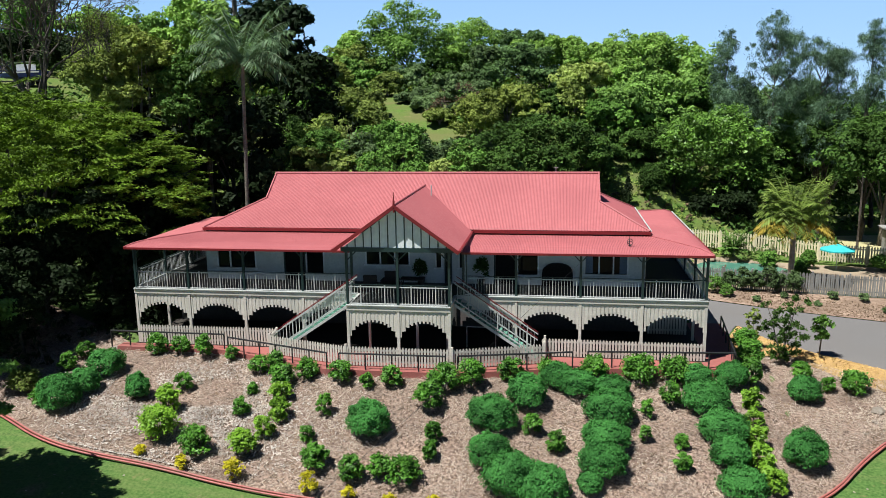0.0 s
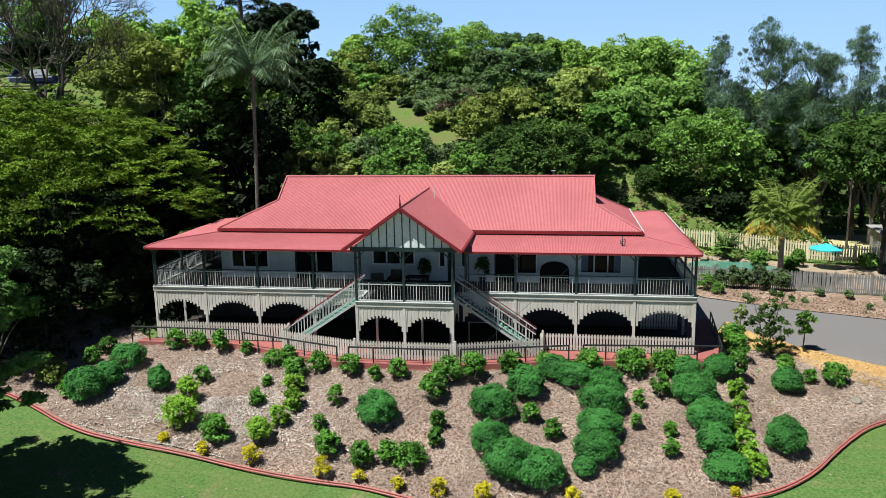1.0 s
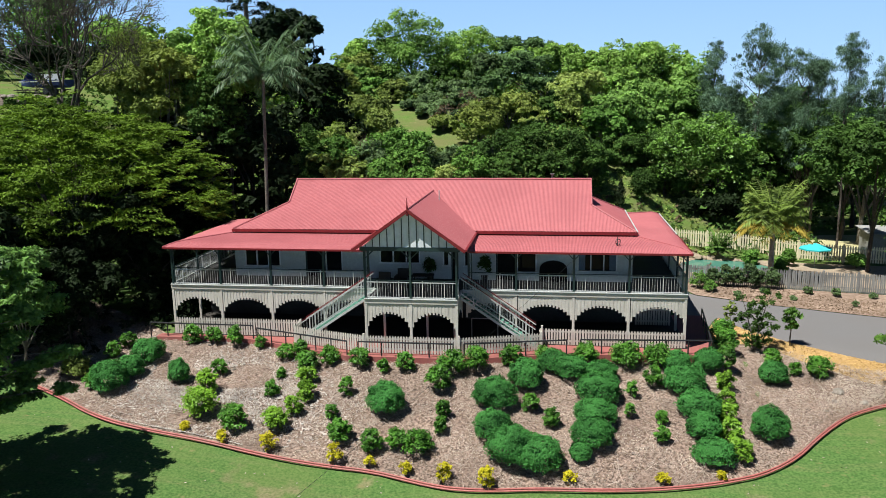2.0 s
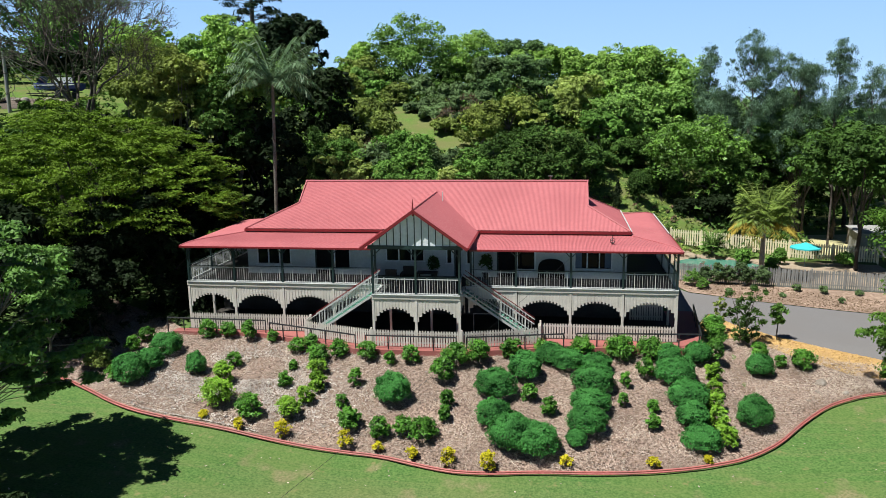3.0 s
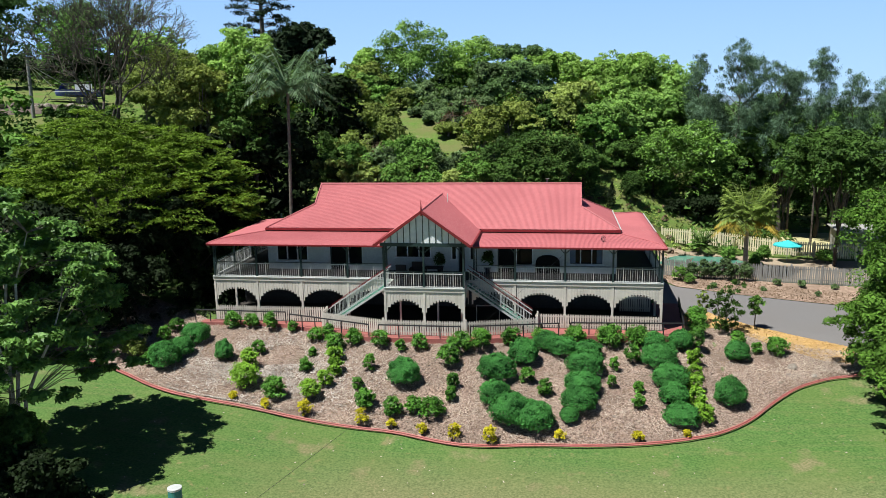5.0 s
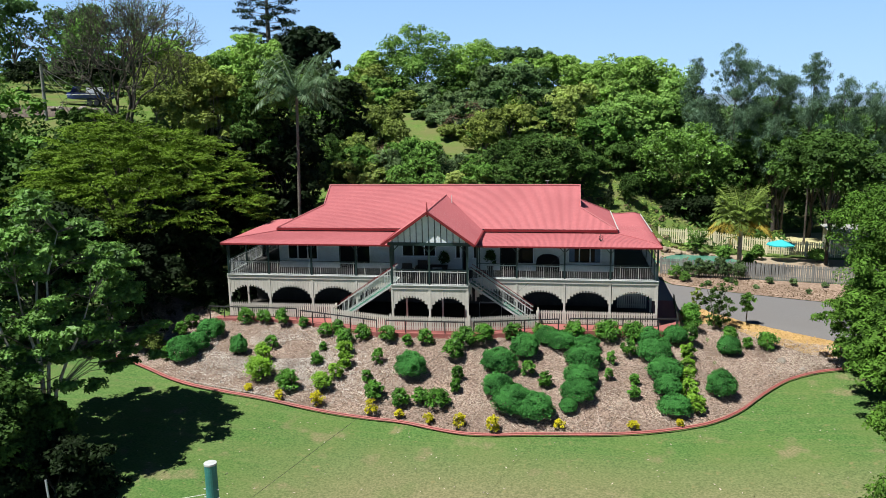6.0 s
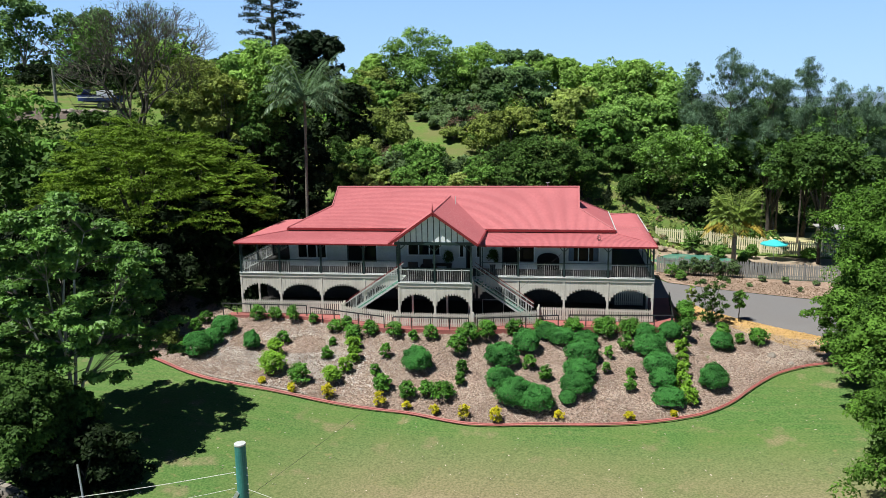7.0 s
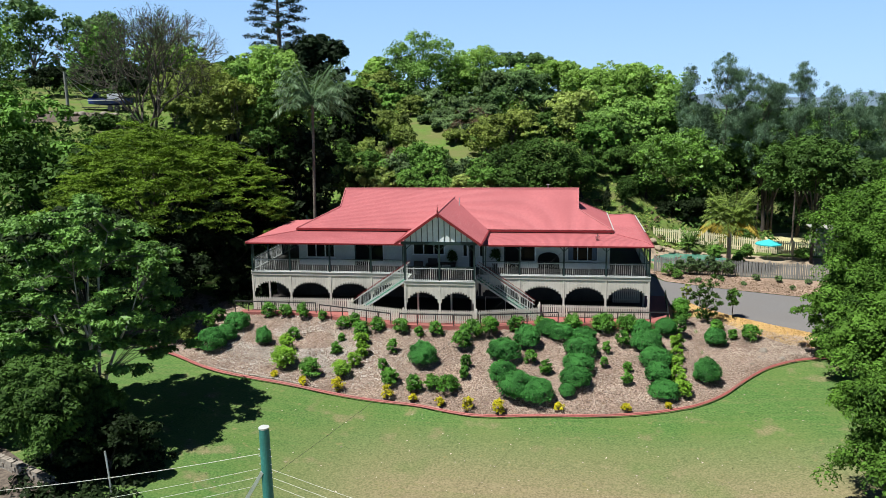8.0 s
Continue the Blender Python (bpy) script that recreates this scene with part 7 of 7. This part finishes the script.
tagged(new("prunings", leaf_mesh("prunings", np.stack([tx, ty, height(tx, ty) + 0.13 + 0.06 * rng.random(n5)], 1), rng.normal(size=(n5, 3)) * 0.3 + np.array([0, -0.3, 1.0]), 0.14 + 0.46 * rng.random(n5) ** 2, STALK, rng, 0.018, pd, 0.0)), "long dry stalks and prunings lying over the bed", "mulch", kind="stuff")
GREYCHIP = foliage("pale_grey_bark_chips", (0.2, 0.17, 0.15), (0.62, 0.57, 0.52), 0.05, 0.9, 0.8, 0.1)
n6 = 16000
tx = rng.normal(-9.5, 3.2, n6)
ty = bed_line(tx)[0] + 0.2 + (top_line(tx)[0] - bed_line(tx)[0] - 0.5) * np.clip(rng.normal(0.45, 0.24, n6), 0, 1)
ok = np.array([noise.noise(Vector((a * 0.35, b * 0.35, 3.0))) for a, b in zip(tx, ty)]) > -0.12
tx, ty = tx[ok], ty[ok]
n6 = len(tx)
tagged(new("bark_chips", leaf_mesh("bark_chips", np.stack([tx, ty, height(tx, ty) + 0.125 + 0.03 * rng.random(n6)], 1), rng.normal(size=(n6, 3)) * 0.5 + np.array([0, -0.2, 1.0]), 0.035 + 0.07 * rng.random(n6) ** 2, GREYCHIP, rng, 0.35)), "pale grey bark chips spread on the bed", "mulch", kind="stuff")

# dark twigs in the mulch and clods on the bank
n2 = 22000
tx = rng.uniform(-22, 26, n2)
ty = bed_line(tx)[0] + 0.15 + (top_line(tx)[0] - bed_line(tx)[0] - 0.1) * rng.random(n2)
tagged(new("twigs", leaf_mesh("twigs", np.stack([tx, ty, height(tx, ty) + 0.1 + 0.05 * rng.random(n2)], 1), rng.normal(size=(n2, 3)) * 0.5 + np.array([0, -0.2, 1.0]), 0.04 + 0.2 * rng.random(n2) ** 3, LEAF_BROWN, rng, 0.09, rng.normal(size=(n2, 3)) * np.array([1, 1, 0.2]), 0.05, k=3)), "dark dry twigs strewn over the bed", "mulch", kind="stuff")
n3 = 5000
cx = rng.uniform(16, 38, n3)
cy = np.interp(cx, [16, 19, 22, 26, 32, 40], [14.6, 13.15, 12.25, 11.05, 9.55, 8]) + 0.1 + rng.random(n3) * 3.4
tagged(new("leaf_litter", leaf_mesh("leaf_litter", np.stack([cx, cy, height(cx, cy) + 0.1], 1), rng.normal(size=(n3, 3)) * 0.6 + np.array([0, -0.2, 1.0]), 0.03 + 0.1 * rng.random(n3) ** 2, LEAF_BROWN, rng, 0.4)), "brown leaf litter on the earth bank", "leaf litter", kind="stuff")
n4 = 6000
wx = rng.uniform(16.2, 30, n4)
wy0 = np.interp(wx, [15.6, 17.0, 18.6, 20.5, 23, 27, 36], [1.5, 3.0, 3.5, 1.6, -0.3, -0.9, -3])
wy1 = np.interp(wx, [15.7, 17.3, 18.35, 20.2, 22.9, 27, 38], [4.5, 8.5, 6.1, 4.25, 2.4, 0.85, -1.05])
wy = wy0 + (wy1 - wy0) * rng.random(n4)
CHIP = foliage("golden_chips", (0.3, 0.17, 0.05), (0.66, 0.46, 0.2), 0.1, 0.9, 0.6, 0.1)
tagged(new("wood_chips", leaf_mesh("wood_chips", np.stack([wx, wy, height(wx, wy) + 0.125], 1), rng.normal(size=(n4, 3)) * 0.4 + np.array([0, 0, 1.0]), 0.03 + 0.05 * rng.random(n4), CHIP, rng, 0.4)), "golden wood chips beside the driveway", "wood chips", kind="stuff")

# grey shed and dry sunlit ground beyond the pool
DRY = surface("dry_pale_grass", (0.36, 0.33, 0.16), (0.48, 0.43, 0.24), (0.3, 0.3, 0.13), 0.95, 5, 0.5, 0.6, depth=0.04)
strip("dry_grass", [(27, 29.5), (32, 29), (38, 28.5), (46, 28)], [(28, 37), (33, 40), (40, 42), (48, 43)], DRY, "dry pale grass in the sun beyond the fence", "grass", 0.06, 40, 20)
shx, shy = 35.8, 29.0
shz = ground_z(shx, shy)
shed = thing("shed", (shx, shy, shz), "small grey shed with a flat iron roof beyond the fence", "shed")
part("wall", Shape().box(shx - 2.2, shx + 2.6, shy, shy + 2.6, shz - 0.1, shz + 2.1), TIMBER, shed, "weathered grey boards")
part("roof", Shape().add([(shx - 2.5, shy - 0.4, shz + 2.15), (shx + 2.9, shy - 0.4, shz + 2.15), (shx + 2.9, shy + 2.9, shz + 2.4), (shx - 2.5, shy + 2.9, shz + 2.4), (shx - 2.5, shy - 0.4, shz + 2.22), (shx + 2.9, shy - 0.4, shz + 2.22), (shx + 2.9, shy + 2.9, shz + 2.47), (shx - 2.5, shy + 2.9, shz + 2.47)],
                         [(0, 3, 2, 1), (4, 5, 6, 7), (0, 1, 5, 4), (1, 2, 6, 5), (2, 3, 7, 6), (3, 0, 4, 7)]), TIMBER, shed, "weathered grey roof boards")
for x in (-2.3, 0.2, 2.7):
    part("post", Shape().box(shx + x - 0.06, shx + x + 0.06, shy - 0.35, shy - 0.23, shz - 0.1, shz + 2.15), TIMBER, shed)

# earth cut in front of the boat, a slender conifer on the bank
strip("earth_cut", [(-58, 32.0), (-54, 33.4), (-50, 34.6), (-46.5, 35.8)], [(-58, 35.6), (-54, 36.9), (-50, 37.2), (-46.5, 37.9)], DULLEARTH, "bare brown cut earth in front of the grass", "earth", 0.05, 30, 8)
for i in range(14):
    a = i / 13
    rock(-57 + 10.5 * a, 35.0 + 2.2 * a + 0.4 * math.sin(i * 2.3), 0.22 + 0.13 * (i % 3), 900 + i, STONE, "weathered rock on the cut earth", ground_z(-57 + 10.5 * a, 35.0 + 2.2 * a) + 0.1)
crng = np.random.default_rng(950)
cz = ground_z(12.55, 27.8)
con = thing("conifer", (12.55, 27.8, cz), "slender dark upright conifer on the grassy bank", "tree")
part("trunk", Shape().tube([(12.55, 27.8, cz - 0.1), (12.55, 27.8, cz + 1.9)], [0.06, 0.02], 7), BARK, con)
ccl = np.array([[12.55 + crng.normal() * 0.12, 27.8 + crng.normal() * 0.12, cz + 0.3 + 1.75 * k, 0.5 * (1 - 0.75 * k ** 2), 0.5 * (1 - 0.75 * k ** 2), 0.34] for k in np.linspace(0, 1, 14)])
cp, cn = on_clumps(crng, ccl, 130, 0.5, -1, 0.5, 0.6)
# the conifer's dark needles share the shade-toned leaf colour
part("crown", leaf_mesh("crown", cp, cn, 0.06 + 0.06 * crng.random(len(cp)), LEAF_DEEP_SHADE, crng, 0.35), LEAF_DEEP_SHADE, con)
